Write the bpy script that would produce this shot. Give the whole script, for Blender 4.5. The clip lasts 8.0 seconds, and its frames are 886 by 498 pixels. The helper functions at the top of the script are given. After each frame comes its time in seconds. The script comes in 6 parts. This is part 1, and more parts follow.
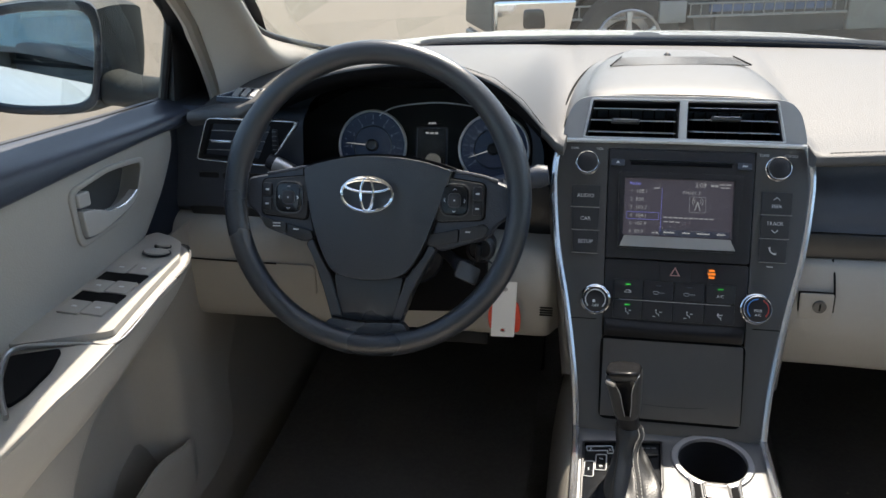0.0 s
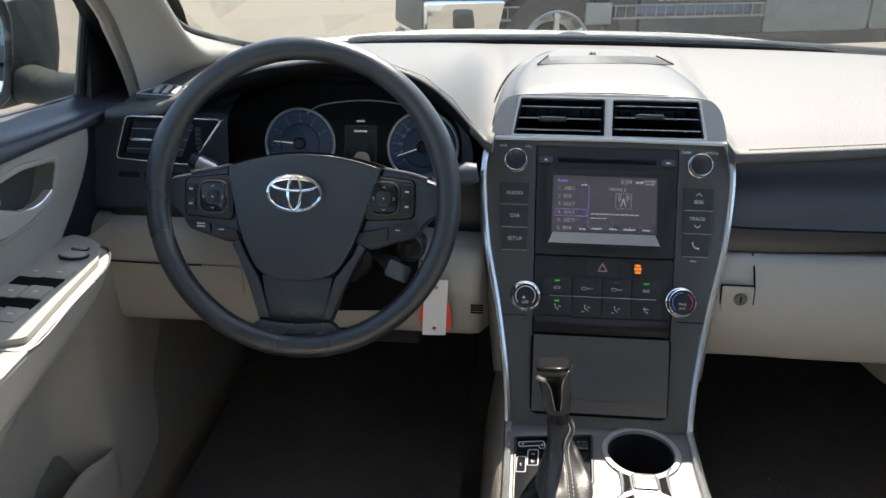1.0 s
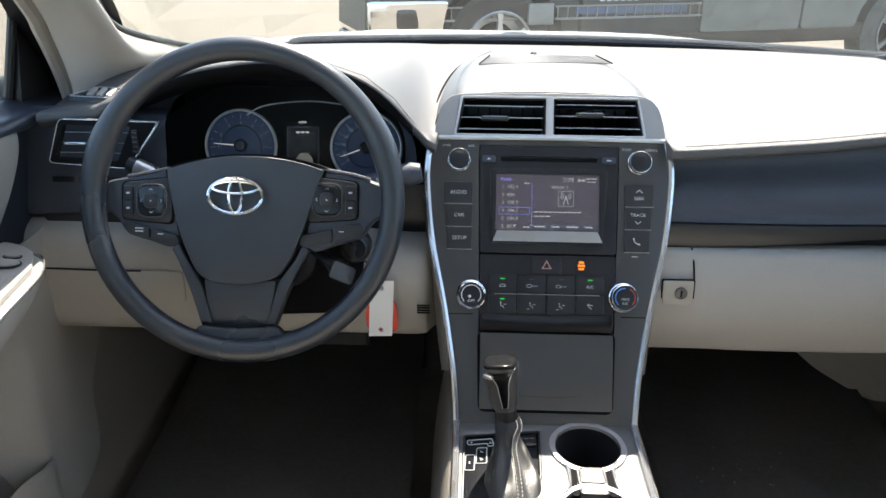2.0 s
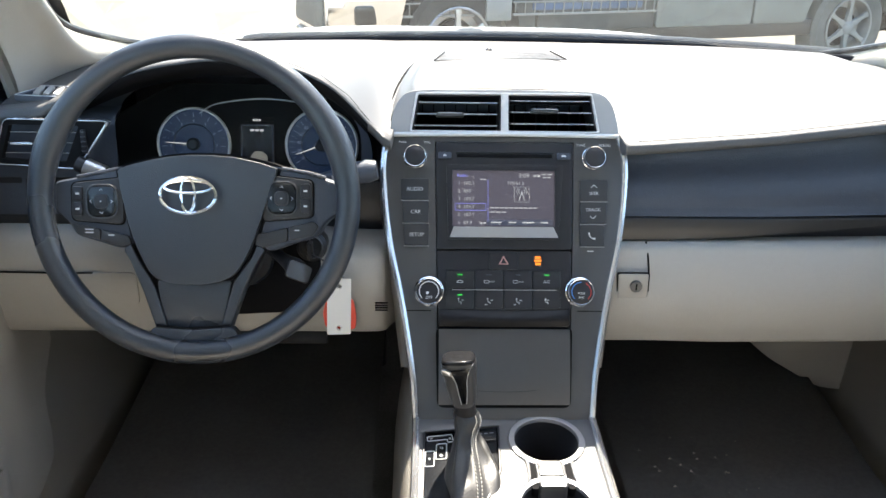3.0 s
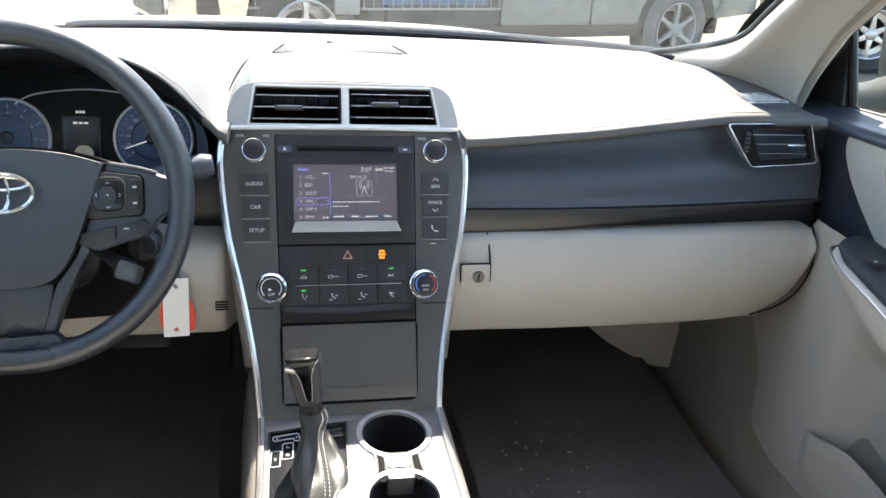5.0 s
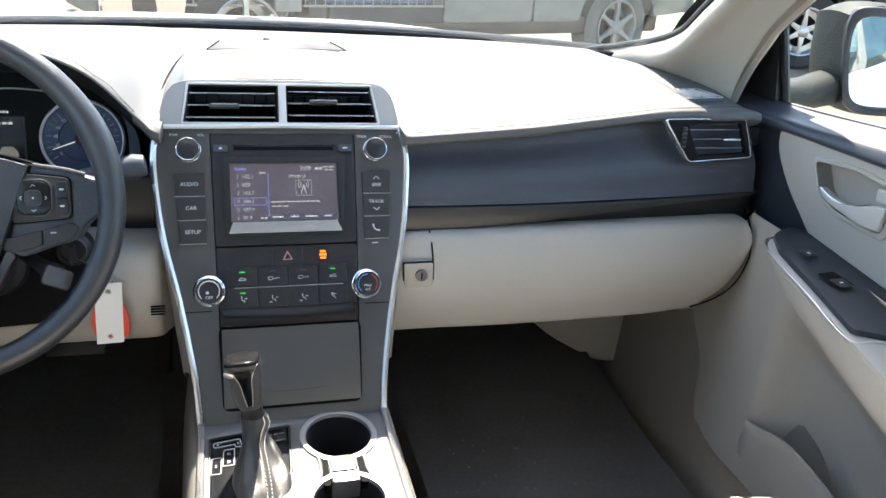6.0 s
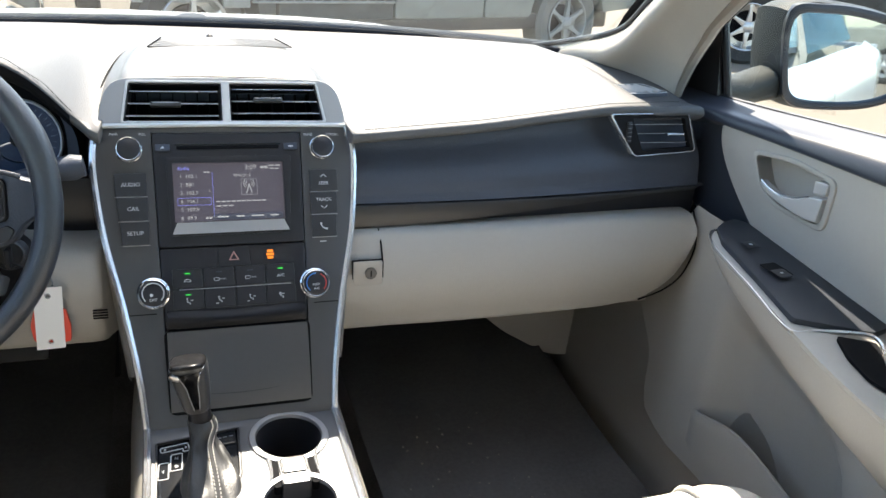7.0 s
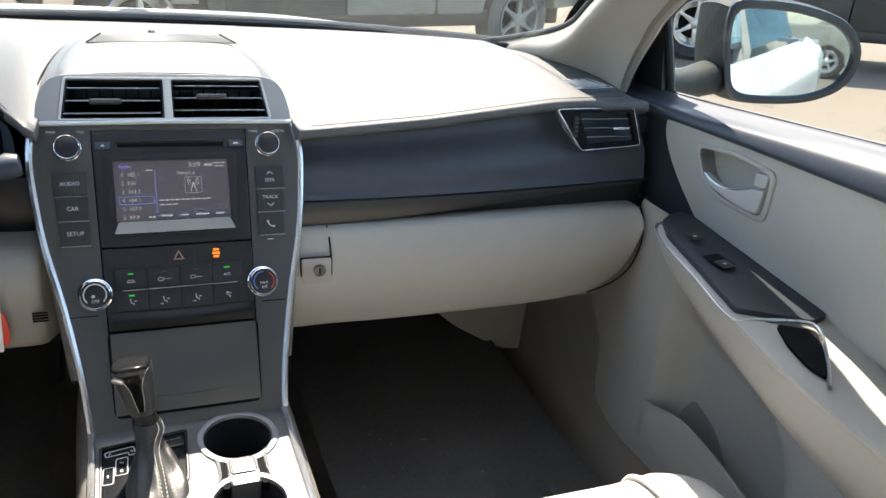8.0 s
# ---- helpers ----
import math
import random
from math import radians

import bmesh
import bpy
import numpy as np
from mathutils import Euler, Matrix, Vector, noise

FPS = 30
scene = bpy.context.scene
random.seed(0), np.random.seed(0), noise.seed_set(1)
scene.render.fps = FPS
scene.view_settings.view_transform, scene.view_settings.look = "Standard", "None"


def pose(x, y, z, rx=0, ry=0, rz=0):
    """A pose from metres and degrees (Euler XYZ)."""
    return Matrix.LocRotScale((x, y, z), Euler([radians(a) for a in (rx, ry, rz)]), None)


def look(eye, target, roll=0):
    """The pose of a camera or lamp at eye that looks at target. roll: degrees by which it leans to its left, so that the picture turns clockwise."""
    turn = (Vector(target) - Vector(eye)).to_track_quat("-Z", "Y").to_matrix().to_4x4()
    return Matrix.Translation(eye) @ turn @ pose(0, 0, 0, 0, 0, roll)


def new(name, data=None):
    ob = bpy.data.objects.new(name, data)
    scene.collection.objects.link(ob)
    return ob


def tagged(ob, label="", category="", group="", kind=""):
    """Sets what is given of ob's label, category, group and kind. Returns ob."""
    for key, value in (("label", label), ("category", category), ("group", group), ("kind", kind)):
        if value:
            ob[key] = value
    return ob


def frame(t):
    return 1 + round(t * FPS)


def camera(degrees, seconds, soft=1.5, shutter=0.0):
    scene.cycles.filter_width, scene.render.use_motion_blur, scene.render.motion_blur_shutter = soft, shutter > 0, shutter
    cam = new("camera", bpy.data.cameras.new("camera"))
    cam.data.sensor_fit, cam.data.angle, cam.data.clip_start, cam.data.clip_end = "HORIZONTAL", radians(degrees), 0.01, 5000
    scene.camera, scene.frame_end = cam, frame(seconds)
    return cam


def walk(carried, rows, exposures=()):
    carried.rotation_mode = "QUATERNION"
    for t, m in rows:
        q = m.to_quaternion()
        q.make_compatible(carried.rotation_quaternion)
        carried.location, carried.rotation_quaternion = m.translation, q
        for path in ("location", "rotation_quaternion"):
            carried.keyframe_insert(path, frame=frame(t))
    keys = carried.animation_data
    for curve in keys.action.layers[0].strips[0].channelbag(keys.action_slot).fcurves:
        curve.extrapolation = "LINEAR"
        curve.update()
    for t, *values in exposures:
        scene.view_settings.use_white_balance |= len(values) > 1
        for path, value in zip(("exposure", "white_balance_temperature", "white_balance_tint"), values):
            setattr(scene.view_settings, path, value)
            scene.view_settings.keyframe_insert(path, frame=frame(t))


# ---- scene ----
cam = camera(57.8, 8.0)
PATH = [
    (0, (-0.118, -1.014, 1.23), (-0.458, 0.808, 0.478), -0.9),
    (0.5, (-0.118, -1.01, 1.225), (-0.373, 0.824, 0.471), -0.2),
    (1, (-0.115, -1.009, 1.226), (-0.29, 0.836, 0.473), 0.3),
    (1.5, (-0.112, -1.008, 1.225), (-0.216, 0.844, 0.477), 0.5),
    (3, (-0.103, -1.008, 1.226), (-0.058, 0.842, 0.468), 0.9),
    (3.5, (-0.097, -1.01, 1.227), (0.02, 0.838, 0.47), 1.2),
    (4, (-0.093, -1.011, 1.226), (0.155, 0.824, 0.47), 2.5),
    (5.5, (-0.082, -1.004, 1.223), (0.372, 0.792, 0.467), 3.9),
    (6, (-0.077, -1.001, 1.222), (0.447, 0.776, 0.469), 4.2),
    (6.5, (-0.073, -1.003, 1.222), (0.503, 0.759, 0.471), 4.4),
    (7, (-0.067, -1.002, 1.223), (0.56, 0.741, 0.469), 4.5),
    (7.5, (-0.062, -1.002, 1.222), (0.611, 0.723, 0.467), 4.6),
    (8, (-0.057, -1.005, 1.222), (0.67, 0.699, 0.469), 4.9),
]
walk(cam, [(t, look(eye, target, roll)) for t, eye, target, roll in PATH],
     exposures=[(0.0, 1.72, 7060, 10), (1.0, 1.91, 7060, 9), (1.7, 2.23, 7050, 9), (2.8, 2.70, 7030, 9), (3.5, 2.98, 7020, 9), (5.5, 2.90, 7120, 10), (6.5, 2.78, 7130, 9), (8.0, 2.37, 7140, 9)])

# ---- light: clear afternoon, sun ahead and to the right ----
SUN = Vector((0.10, 0.515, 0.855)).normalized()
sun = new("sun", bpy.data.lights.new("sun", "SUN"))
sun.data.energy, sun.data.angle, sun.data.color = 3.2, radians(0.5), (1.0, 0.94, 0.86)
sun.matrix_world = look((3, 4, 8), Vector((3, 4, 8)) - SUN)
world = bpy.data.worlds.new("sky")
scene.world = world
world.use_nodes = True
wt = world.node_tree
sky = wt.nodes.new("ShaderNodeTexSky")
sky.sky_type, sky.sun_disc = "NISHITA", False
sky.sun_elevation, sky.sun_rotation = math.asin(SUN.z), math.atan2(SUN.x, SUN.y)
wt.nodes["Background"].inputs["Strength"].default_value = 0.135
wt.links.new(sky.outputs[0], wt.nodes["Background"].inputs["Color"])


# ---- materials ----
def mat(name, color, rough=0.5, metal=0.0, var=0.12, scale=6.0, grain=0.0, grain_scale=700.0, coat=0.0, spec=0.5, spread=0.08, fleck=0.0):
    """A surface with slow variation, fine variation of gloss, and a grain in relief."""
    m = bpy.data.materials.new(name)
    m.use_nodes = True
    nt = m.node_tree
    p = nt.nodes["Principled BSDF"]
    p.inputs["Metallic"].default_value = metal
    p.inputs["Coat Weight"].default_value = coat
    p.inputs["Specular IOR Level"].default_value = spec
    tc = nt.nodes.new("ShaderNodeTexCoord")

    def noise_node(s, detail):
        n = nt.nodes.new("ShaderNodeTexNoise")
        n.inputs["Scale"].default_value, n.inputs["Detail"].default_value = s, detail
        nt.links.new(tc.outputs["Object"], n.inputs["Vector"])
        return n
    big, small = noise_node(scale, 4), noise_node(scale * 28, 3)
    add = nt.nodes.new("ShaderNodeMath")
    add.operation = "MULTIPLY_ADD"
    add.inputs[1].default_value = 0.35 + fleck
    nt.links.new(small.outputs["Fac"], add.inputs[0])
    nt.links.new(big.outputs["Fac"], add.inputs[2])
    ramp = nt.nodes.new("ShaderNodeValToRGB")
    ramp.color_ramp.elements[0].position, ramp.color_ramp.elements[1].position = 0.35, 1.0 + fleck * 0.6
    ramp.color_ramp.elements[0].color = (*[max(0.0, c * (1 - var)) for c in color], 1)
    ramp.color_ramp.elements[1].color = (*[min(1.0, c * (1 + var)) for c in color], 1)
    nt.links.new(add.outputs[0], ramp.inputs["Fac"])
    nt.links.new(ramp.outputs["Color"], p.inputs["Base Color"])
    rr = nt.nodes.new("ShaderNodeMapRange")
    rr.inputs["To Min"].default_value, rr.inputs["To Max"].default_value = max(0.02, rough - spread), min(1.0, rough + spread)
    nt.links.new(big.outputs["Fac"], rr.inputs["Value"])
    nt.links.new(rr.outputs["Result"], p.inputs["Roughness"])
    if grain:
        v = nt.nodes.new("ShaderNodeTexVoronoi")
        v.inputs["Scale"].default_value = grain_scale
        nt.links.new(tc.outputs["Object"], v.inputs["Vector"])
        b = nt.nodes.new("ShaderNodeBump")
        b.inputs["Strength"].default_value, b.inputs["Distance"].default_value = grain, 0.0006
        nt.links.new(v.outputs["Distance"], b.inputs["Height"])
        nt.links.new(b.outputs["Normal"], p.inputs["Normal"])
    return m


def glow(name, color, strength, base=(0.01, 0.01, 0.012)):
    m = bpy.data.materials.new(name)
    m.use_nodes = True
    p = m.node_tree.nodes["Principled BSDF"]
    p.inputs["Base Color"].default_value = (*base, 1)
    p.inputs["Roughness"].default_value = 0.4
    p.inputs["Emission Color"].default_value = (*color, 1)
    p.inputs["Emission Strength"].default_value = strength
    return m


def clear(name, tint, gloss=1.0, floor=0.03, rise=0.8):
    """Thin glass: see-through with a gloss that grows at grazing angles."""
    m = bpy.data.materials.new(name)
    m.use_nodes = True
    nt = m.node_tree
    nt.nodes.remove(nt.nodes["Principled BSDF"])
    tr, gl, mx, lw, pw, ma = (nt.nodes.new("ShaderNode" + n) for n in ("BsdfTransparent", "BsdfGlossy", "MixShader", "LayerWeight", "Math", "Math"))
    tr.inputs["Color"].default_value = (*tint, 1)
    gl.inputs["Roughness"].default_value = 0.0
    gl.inputs["Color"].default_value = (*(gloss if isinstance(gloss, tuple) else (gloss, gloss, gloss)), 1)
    lw.inputs["Blend"].default_value = 0.5
    pw.operation, ma.operation = "POWER", "MULTIPLY_ADD"
    pw.inputs[1].default_value = 4.0
    ma.inputs[1].default_value, ma.inputs[2].default_value = rise, floor
    nt.links.new(lw.outputs["Facing"], pw.inputs[0])
    nt.links.new(pw.outputs[0], ma.inputs[0])
    nt.links.new(ma.outputs[0], mx.inputs[0])
    nt.links.new(tr.outputs[0], mx.inputs[1])
    nt.links.new(gl.outputs[0], mx.inputs[2])
    nt.links.new(mx.outputs[0], nt.nodes["Material Output"].inputs["Surface"])
    return m


M_PAD = mat("charcoal_soft_pad", (0.085, 0.085, 0.086), 0.55, grain=0.5, grain_scale=420, spec=0.4)
M_DARK = mat("charcoal_plastic", (0.047, 0.056, 0.075), 0.45, grain=0.28, grain_scale=420, spec=0.45)
M_RAIL = mat("navy_rail", (0.032, 0.038, 0.053), 0.45, grain=0.14, grain_scale=420, spec=0.4)
M_BLACK = mat("black_plastic", (0.018, 0.018, 0.021), 0.38, grain=0.1, spec=0.4)
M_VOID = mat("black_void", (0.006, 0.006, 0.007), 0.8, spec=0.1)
M_GLOSS = mat("gloss_black", (0.010, 0.011, 0.013), 0.16, spec=0.5)
M_BEIGE = mat("ash_grey_trim", (0.37, 0.35, 0.315), 0.58, grain=0.25, grain_scale=600, spec=0.35, var=0.05)
M_BEIGE2 = mat("ash_grey_vinyl", (0.36, 0.345, 0.315), 0.5, grain=0.2, grain_scale=500, spec=0.4, var=0.05)
M_HUMP = mat("hump_grey", (0.080, 0.080, 0.080), 0.5, grain=0.35, grain_scale=650, var=0.08)
M_PLATE = mat("navy_plate", (0.030, 0.034, 0.042), 0.5, grain=0.2, spec=0.3)
M_CAP = mat("cap_plastic", (0.012, 0.012, 0.013), 0.24, spec=0.15)
M_KNOB = mat("knob_leather", (0.052, 0.052, 0.052), 0.32, grain=0.25, grain_scale=420, spec=0.35)
# paler than the hood: light on the vent face is put into this grey
M_HOUSING = mat("housing_grey", (0.33, 0.326, 0.318), 0.45, grain=0.3, grain_scale=650, var=0.06)
M_FACE = mat("cluster_face", (0.009, 0.009, 0.010), 0.7, spec=0.15)
M_RINGSAT = mat("satin_ring", (0.32, 0.32, 0.33), 0.35, metal=0.5)
M_KEY = mat("key_plastic", (0.032, 0.033, 0.036), 0.42, spec=0.4)
M_PILLAR = mat("pillar_trim", (0.52, 0.50, 0.46), 0.6, grain=0.2, grain_scale=500, spec=0.3, var=0.05)
M_FASCIA = mat("satin_gunmetal", (0.078, 0.079, 0.081), 0.34, metal=0.35, var=0.06)
M_BEZEL = mat("bezel_grey", (0.62, 0.62, 0.61), 0.35, metal=0.25, var=0.05)
M_SILVER = mat("satin_silver", (0.55, 0.55, 0.56), 0.28, metal=0.9, var=0.05)
M_RINGS = mat("dial_ring", (0.72, 0.73, 0.75), 0.4, metal=0.15, var=0.03)
M_HANDLE = mat("satin_handle", (0.46, 0.455, 0.44), 0.35, metal=0.2, var=0.04)
M_CONSOLE = mat("console_silver", (0.130, 0.132, 0.136), 0.38, metal=0.5, var=0.06)
M_TRIMLINE = mat("bright_trim", (0.72, 0.73, 0.75), 0.2, metal=0.85, var=0.04)
M_CHROME = mat("chrome", (0.80, 0.81, 0.83), 0.08, metal=1.0, var=0.03, spread=0.03)
M_WOOD = mat("smoked_trim", (0.020, 0.020, 0.021), 0.35, var=0.25, scale=3.0, spec=0.5)
M_RIM = mat("wheel_urethane", (0.027, 0.032, 0.040), 0.30, grain=0.35, grain_scale=900, spec=0.7)
M_LEATHER = mat("black_leather", (0.036, 0.036, 0.036), 0.42, grain=0.3, grain_scale=420, spec=0.5)
M_CARPET = mat("floor_carpet", (0.155, 0.155, 0.155), 0.95, spec=0.1, var=0.4, scale=10, fleck=0.4)
M_MAT = mat("mat_carpet", (0.145, 0.141, 0.138), 0.95, spec=0.1, var=0.22, scale=5, fleck=0.3)
M_FABRIC = mat("seat_fabric", (0.50, 0.48, 0.44), 0.85, grain=0.6, grain_scale=900, spec=0.2)
M_HEAD = mat("headliner", (0.55, 0.54, 0.50), 0.9, grain=0.4, grain_scale=900, spec=0.1)
M_WHITEPAINT = mat("white_paint", (0.80, 0.80, 0.80), 0.25, var=0.02, coat=0.6)
M_THREAD = mat("stitch_thread", (0.45, 0.44, 0.42), 0.7)
M_DTHREAD = mat("dark_thread", (0.055, 0.055, 0.055), 0.7)
M_PRINT = mat("white_print", (0.62, 0.63, 0.64), 0.5, var=0.02)
M_RED = mat("red_plastic", (0.75, 0.06, 0.03), 0.4)
M_TAG = mat("white_card", (0.82, 0.81, 0.79), 0.6, var=0.03)
M_ASPHALT = mat("sunbleached_asphalt", (0.122, 0.103, 0.082), 0.92, var=0.42, scale=7.0, grain=1.0, grain_scale=60, spec=0.2, fleck=0.9)
M_TRUCK = mat("dark_grey_paint", (0.052, 0.058, 0.058), 0.5, var=0.3, spec=0.25)
M_TRUCKDARK = mat("dusty_black_paint", (0.024, 0.025, 0.025), 0.4, var=0.4, spec=0.35)
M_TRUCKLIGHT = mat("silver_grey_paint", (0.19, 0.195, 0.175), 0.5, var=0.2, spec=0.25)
M_TYRE = mat("tyre_rubber", (0.025, 0.024, 0.023), 0.85, grain=0.5, grain_scale=90)
M_ALLOY = mat("alloy", (0.42, 0.42, 0.42), 0.3, metal=0.7)
M_REDPAINT = mat("red_paint", (0.55, 0.02, 0.02), 0.25, coat=0.6)
M_MIRRORBODY = mat("mirror_grey", (0.020, 0.022, 0.020), 0.6, var=0.3, spec=0.22)
M_GLASS = clear("clear_glass", (0.84, 0.875, 0.855), 0.9, 0.085, 0.38)
M_LENS = clear("dial_lens", (0.96, 0.97, 0.98), 0.9, 0.008, 0.2)
M_SIDEGLASS = clear("side_glass", (0.82, 0.85, 0.83), (0.50, 0.66, 0.78), 0.03, 1.6)
M_TINT = clear("tinted_glass", (0.30, 0.36, 0.37), (0.45, 0.60, 0.70), 0.03, 0.9)
M_MIRROR = mat("mirror_silver", (0.44, 0.51, 0.54), 0.02, metal=1.0, var=0.01, spread=0.0)
M_SCREEN = glow("lcd_panel", (0.040, 0.036, 0.050), 0.25, (0.035, 0.033, 0.038))
M_LCDTEXT = glow("lcd_text", (0.62, 0.66, 0.72), 0.115)
M_SAND = mat("sand", (0.24, 0.21, 0.17), 0.9)
M_GATEPRINT = mat("gate_print", (0.20, 0.20, 0.20), 0.6, var=0.02)
M_LCDDIM = glow("lcd_dim", (0.30, 0.30, 0.26), 0.06, (0.12, 0.12, 0.11))
M_LCDBLUE = glow("lcd_blue", (0.15, 0.17, 0.6), 0.3)
M_GREEN = glow("green_lamp", (0.02, 0.75, 0.08), 0.25)
M_ORANGE = glow("orange_lamp", (1.0, 0.25, 0.02), 0.30)
M_DIALBLUE = glow("dial_blue", (0.008, 0.024, 0.070), 0.06, (0.012, 0.018, 0.034))
M_DIALMARK = glow("dial_mark", (0.30, 0.36, 0.52), 0.06, (0.14, 0.15, 0.17))
M_WIPER = mat("wiper_grey", (0.050, 0.058, 0.070), 0.85, var=0.3, spec=0.06)
M_RUBBER = mat("matt_rubber", (0.016, 0.017, 0.020), 0.9, var=0.2, spec=0.05)
# tyre of the far truck wheel, windscreen haze mixed into its black
M_VEILTYRE = mat("veiled_tyre", (0.11, 0.11, 0.10), 0.9, var=0.3)
M_BLUESTRIPE = mat("blue_stripe", (0.05, 0.09, 0.17), 0.5, var=0.25)
# alloy dulled by the same painted haze; also colours the reflected rails
M_VEILGREY = mat("veiled_grey", (0.24, 0.24, 0.225), 0.6, metal=0.2, var=0.2)
M_HAZARD = mat("hazard_red", (0.55, 0.28, 0.25), 0.5)


# ---- mesh helpers ----
def rrect(w, h, r, cx=0.0, cy=0.0, n=4):
    r = min(r, w / 2 - 1e-5, h / 2 - 1e-5)
    out = []
    for qx, qy, a0 in ((1, 1, 0), (-1, 1, 90), (-1, -1, 180), (1, -1, 270)):
        for i in range(n + 1):
            a = radians(a0 + 90 * i / n)
            out.append((cx + qx * (w / 2 - r) + r * math.cos(a), cy + qy * (h / 2 - r) + r * math.sin(a)))
    return out


def oval(rx, ry, n=32, cx=0.0, cy=0.0):
    return [(cx + rx * math.cos(2 * math.pi * i / n), cy + ry * math.sin(2 * math.pi * i / n)) for i in range(n)]


def spline(pts, n, closed=False):
    """A smooth line of n points through the given ones."""
    pts = [Vector(p) for p in pts]
    k = len(pts)
    out = []
    spans = k if closed else k - 1
    for i in range(n):
        s = i / n * spans if closed else i / (n - 1) * spans
        j = min(int(s), spans - 1)
        f = s - j
        if closed:
            a, b, c, d = (pts[(j + o) % k] for o in (-1, 0, 1, 2))
        else:
            a, b, c, d = pts[max(j - 1, 0)], pts[j], pts[j + 1], pts[min(j + 2, k - 1)]
        out.append(0.5 * (2 * b + (c - a) * f + (2 * a - 5 * b + 4 * c - d) * f * f + (3 * b - a - 3 * c + d) * f ** 3))
    return out


def rounded(poly, r, n=4):
    """A polygon with its corners rounded by r."""
    out = []
    k = len(poly)
    for i in range(k):
        p, a, b = Vector(poly[i]), Vector(poly[i - 1]), Vector(poly[(i + 1) % k])
        u, v = (a - p), (b - p)
        ru = min(r, u.length * 0.45, v.length * 0.45)
        s, e = p + u.normalized() * ru, p + v.normalized() * ru
        for j in range(n + 1):
            f = j / n
            out.append(tuple((1 - f) ** 2 * s + 2 * f * (1 - f) * p + f * f * e))
    return out


def plate(bm, outer, z0, z1, holes=(), bev=0.0, seg=2):
    """A flat slab from z0 to z1 with holes through it, its front edges rounded."""
    loops, edges = [], []
    for line in (outer, *holes):
        vs = [bm.verts.new((p[0], p[1], z1)) for p in line]
        loops.append(vs)
        edges += [bm.edges.new((vs[i], vs[(i + 1) % len(vs)])) for i in range(len(vs))]
    if holes:
        made = bmesh.ops.triangle_fill(bm, use_beauty=True, use_dissolve=False, edges=edges, normal=(0, 0, 1))["geom"]
        tops = [g for g in made if isinstance(g, bmesh.types.BMFace)]
    else:
        tops = [bm.faces.new(loops[0])]
    for vs in loops:
        low = [bm.verts.new((v.co.x, v.co.y, z0)) for v in vs]
        for i in range(len(vs)):
            j = (i + 1) % len(vs)
            bm.faces.new((vs[i], low[i], low[j], vs[j]))
    bmesh.ops.recalc_face_normals(bm, faces=bm.faces[:])
    if bev:
        bmesh.ops.bevel(bm, geom=edges, offset=bev, segments=seg, profile=0.6, affect="EDGES", clamp_overlap=True)
    return bm


def slab(outer, z0, z1, holes=(), bev=0.0, seg=2):
    return plate(bmesh.new(), outer, z0, z1, holes, bev, seg)


def tube(pts, r, n=10, closed=False, flat=1.0):
    """A round bar along a line; flat squeezes it."""
    bm = bmesh.new()
    pts = [Vector(p) for p in pts]
    k = len(pts)
    rings = []
    side = None
    for i, p in enumerate(pts):
        a, b = pts[i - 1] if (i or closed) else p, pts[(i + 1) % k] if (i < k - 1 or closed) else p
        t = (b - a).normalized()
        if side is None:
            side = t.orthogonal().normalized()
        side = (side - side.dot(t) * t).normalized()
        up = t.cross(side)
        rad = r[i] if isinstance(r, (list, tuple)) else r
        rings.append([bm.verts.new(p + rad * (math.cos(2 * math.pi * j / n) * side + flat * math.sin(2 * math.pi * j / n) * up)) for j in range(n)])
    for i in range(k if closed else k - 1):
        a, b = rings[i], rings[(i + 1) % k]
        for j in range(n):
            bm.faces.new((a[j], a[(j + 1) % n], b[(j + 1) % n], b[j]))
    if not closed:
        bm.faces.new(rings[0][::-1])
        bm.faces.new(rings[-1])
    bmesh.ops.recalc_face_normals(bm, faces=bm.faces[:])
    return bm


def lathe(profile, n=32):
    """A turned form about z from (radius, height) pairs."""
    bm = bmesh.new()
    rings = []
    for r, z in profile:
        rings.append([bm.verts.new((r * math.cos(2 * math.pi * j / n), r * math.sin(2 * math.pi * j / n), z)) for j in range(n)] if r > 1e-6 else [bm.verts.new((0, 0, z))])
    for a, b in zip(rings, rings[1:]):
        for j in range(n):
            q = [a[j % len(a)], a[(j + 1) % len(a)], b[(j + 1) % len(b)], b[j % len(b)]]
            q = list(dict.fromkeys(q))
            if len(q) > 2:
                bm.faces.new(q)
    bmesh.ops.recalc_face_normals(bm, faces=bm.faces[:])
    return bm


def skin(profiles, nu=24, nv=24, thick=0.0, smooth=True):
    """A curved sheet through a few profile lines, each of the same number of points."""
    if smooth:
        rows = [spline(p, nv) for p in profiles]
        cols = [spline([row[j] for row in rows], nu) for j in range(nv)]
    else:
        cols = [[Vector(p[j]) for p in profiles] for j in range(len(profiles[0]))]
        nu, nv = len(profiles), len(profiles[0])
    bm = bmesh.new()
    vs = [[bm.verts.new(c) for c in col] for col in cols]
    for j in range(nv - 1):
        for i in range(nu - 1):
            bm.faces.new((vs[j][i], vs[j][i + 1], vs[j + 1][i + 1], vs[j + 1][i]))
    if thick:
        bmesh.ops.solidify(bm, geom=bm.faces[:], thickness=thick)
    bmesh.ops.recalc_face_normals(bm, faces=bm.faces[:])
    return bm


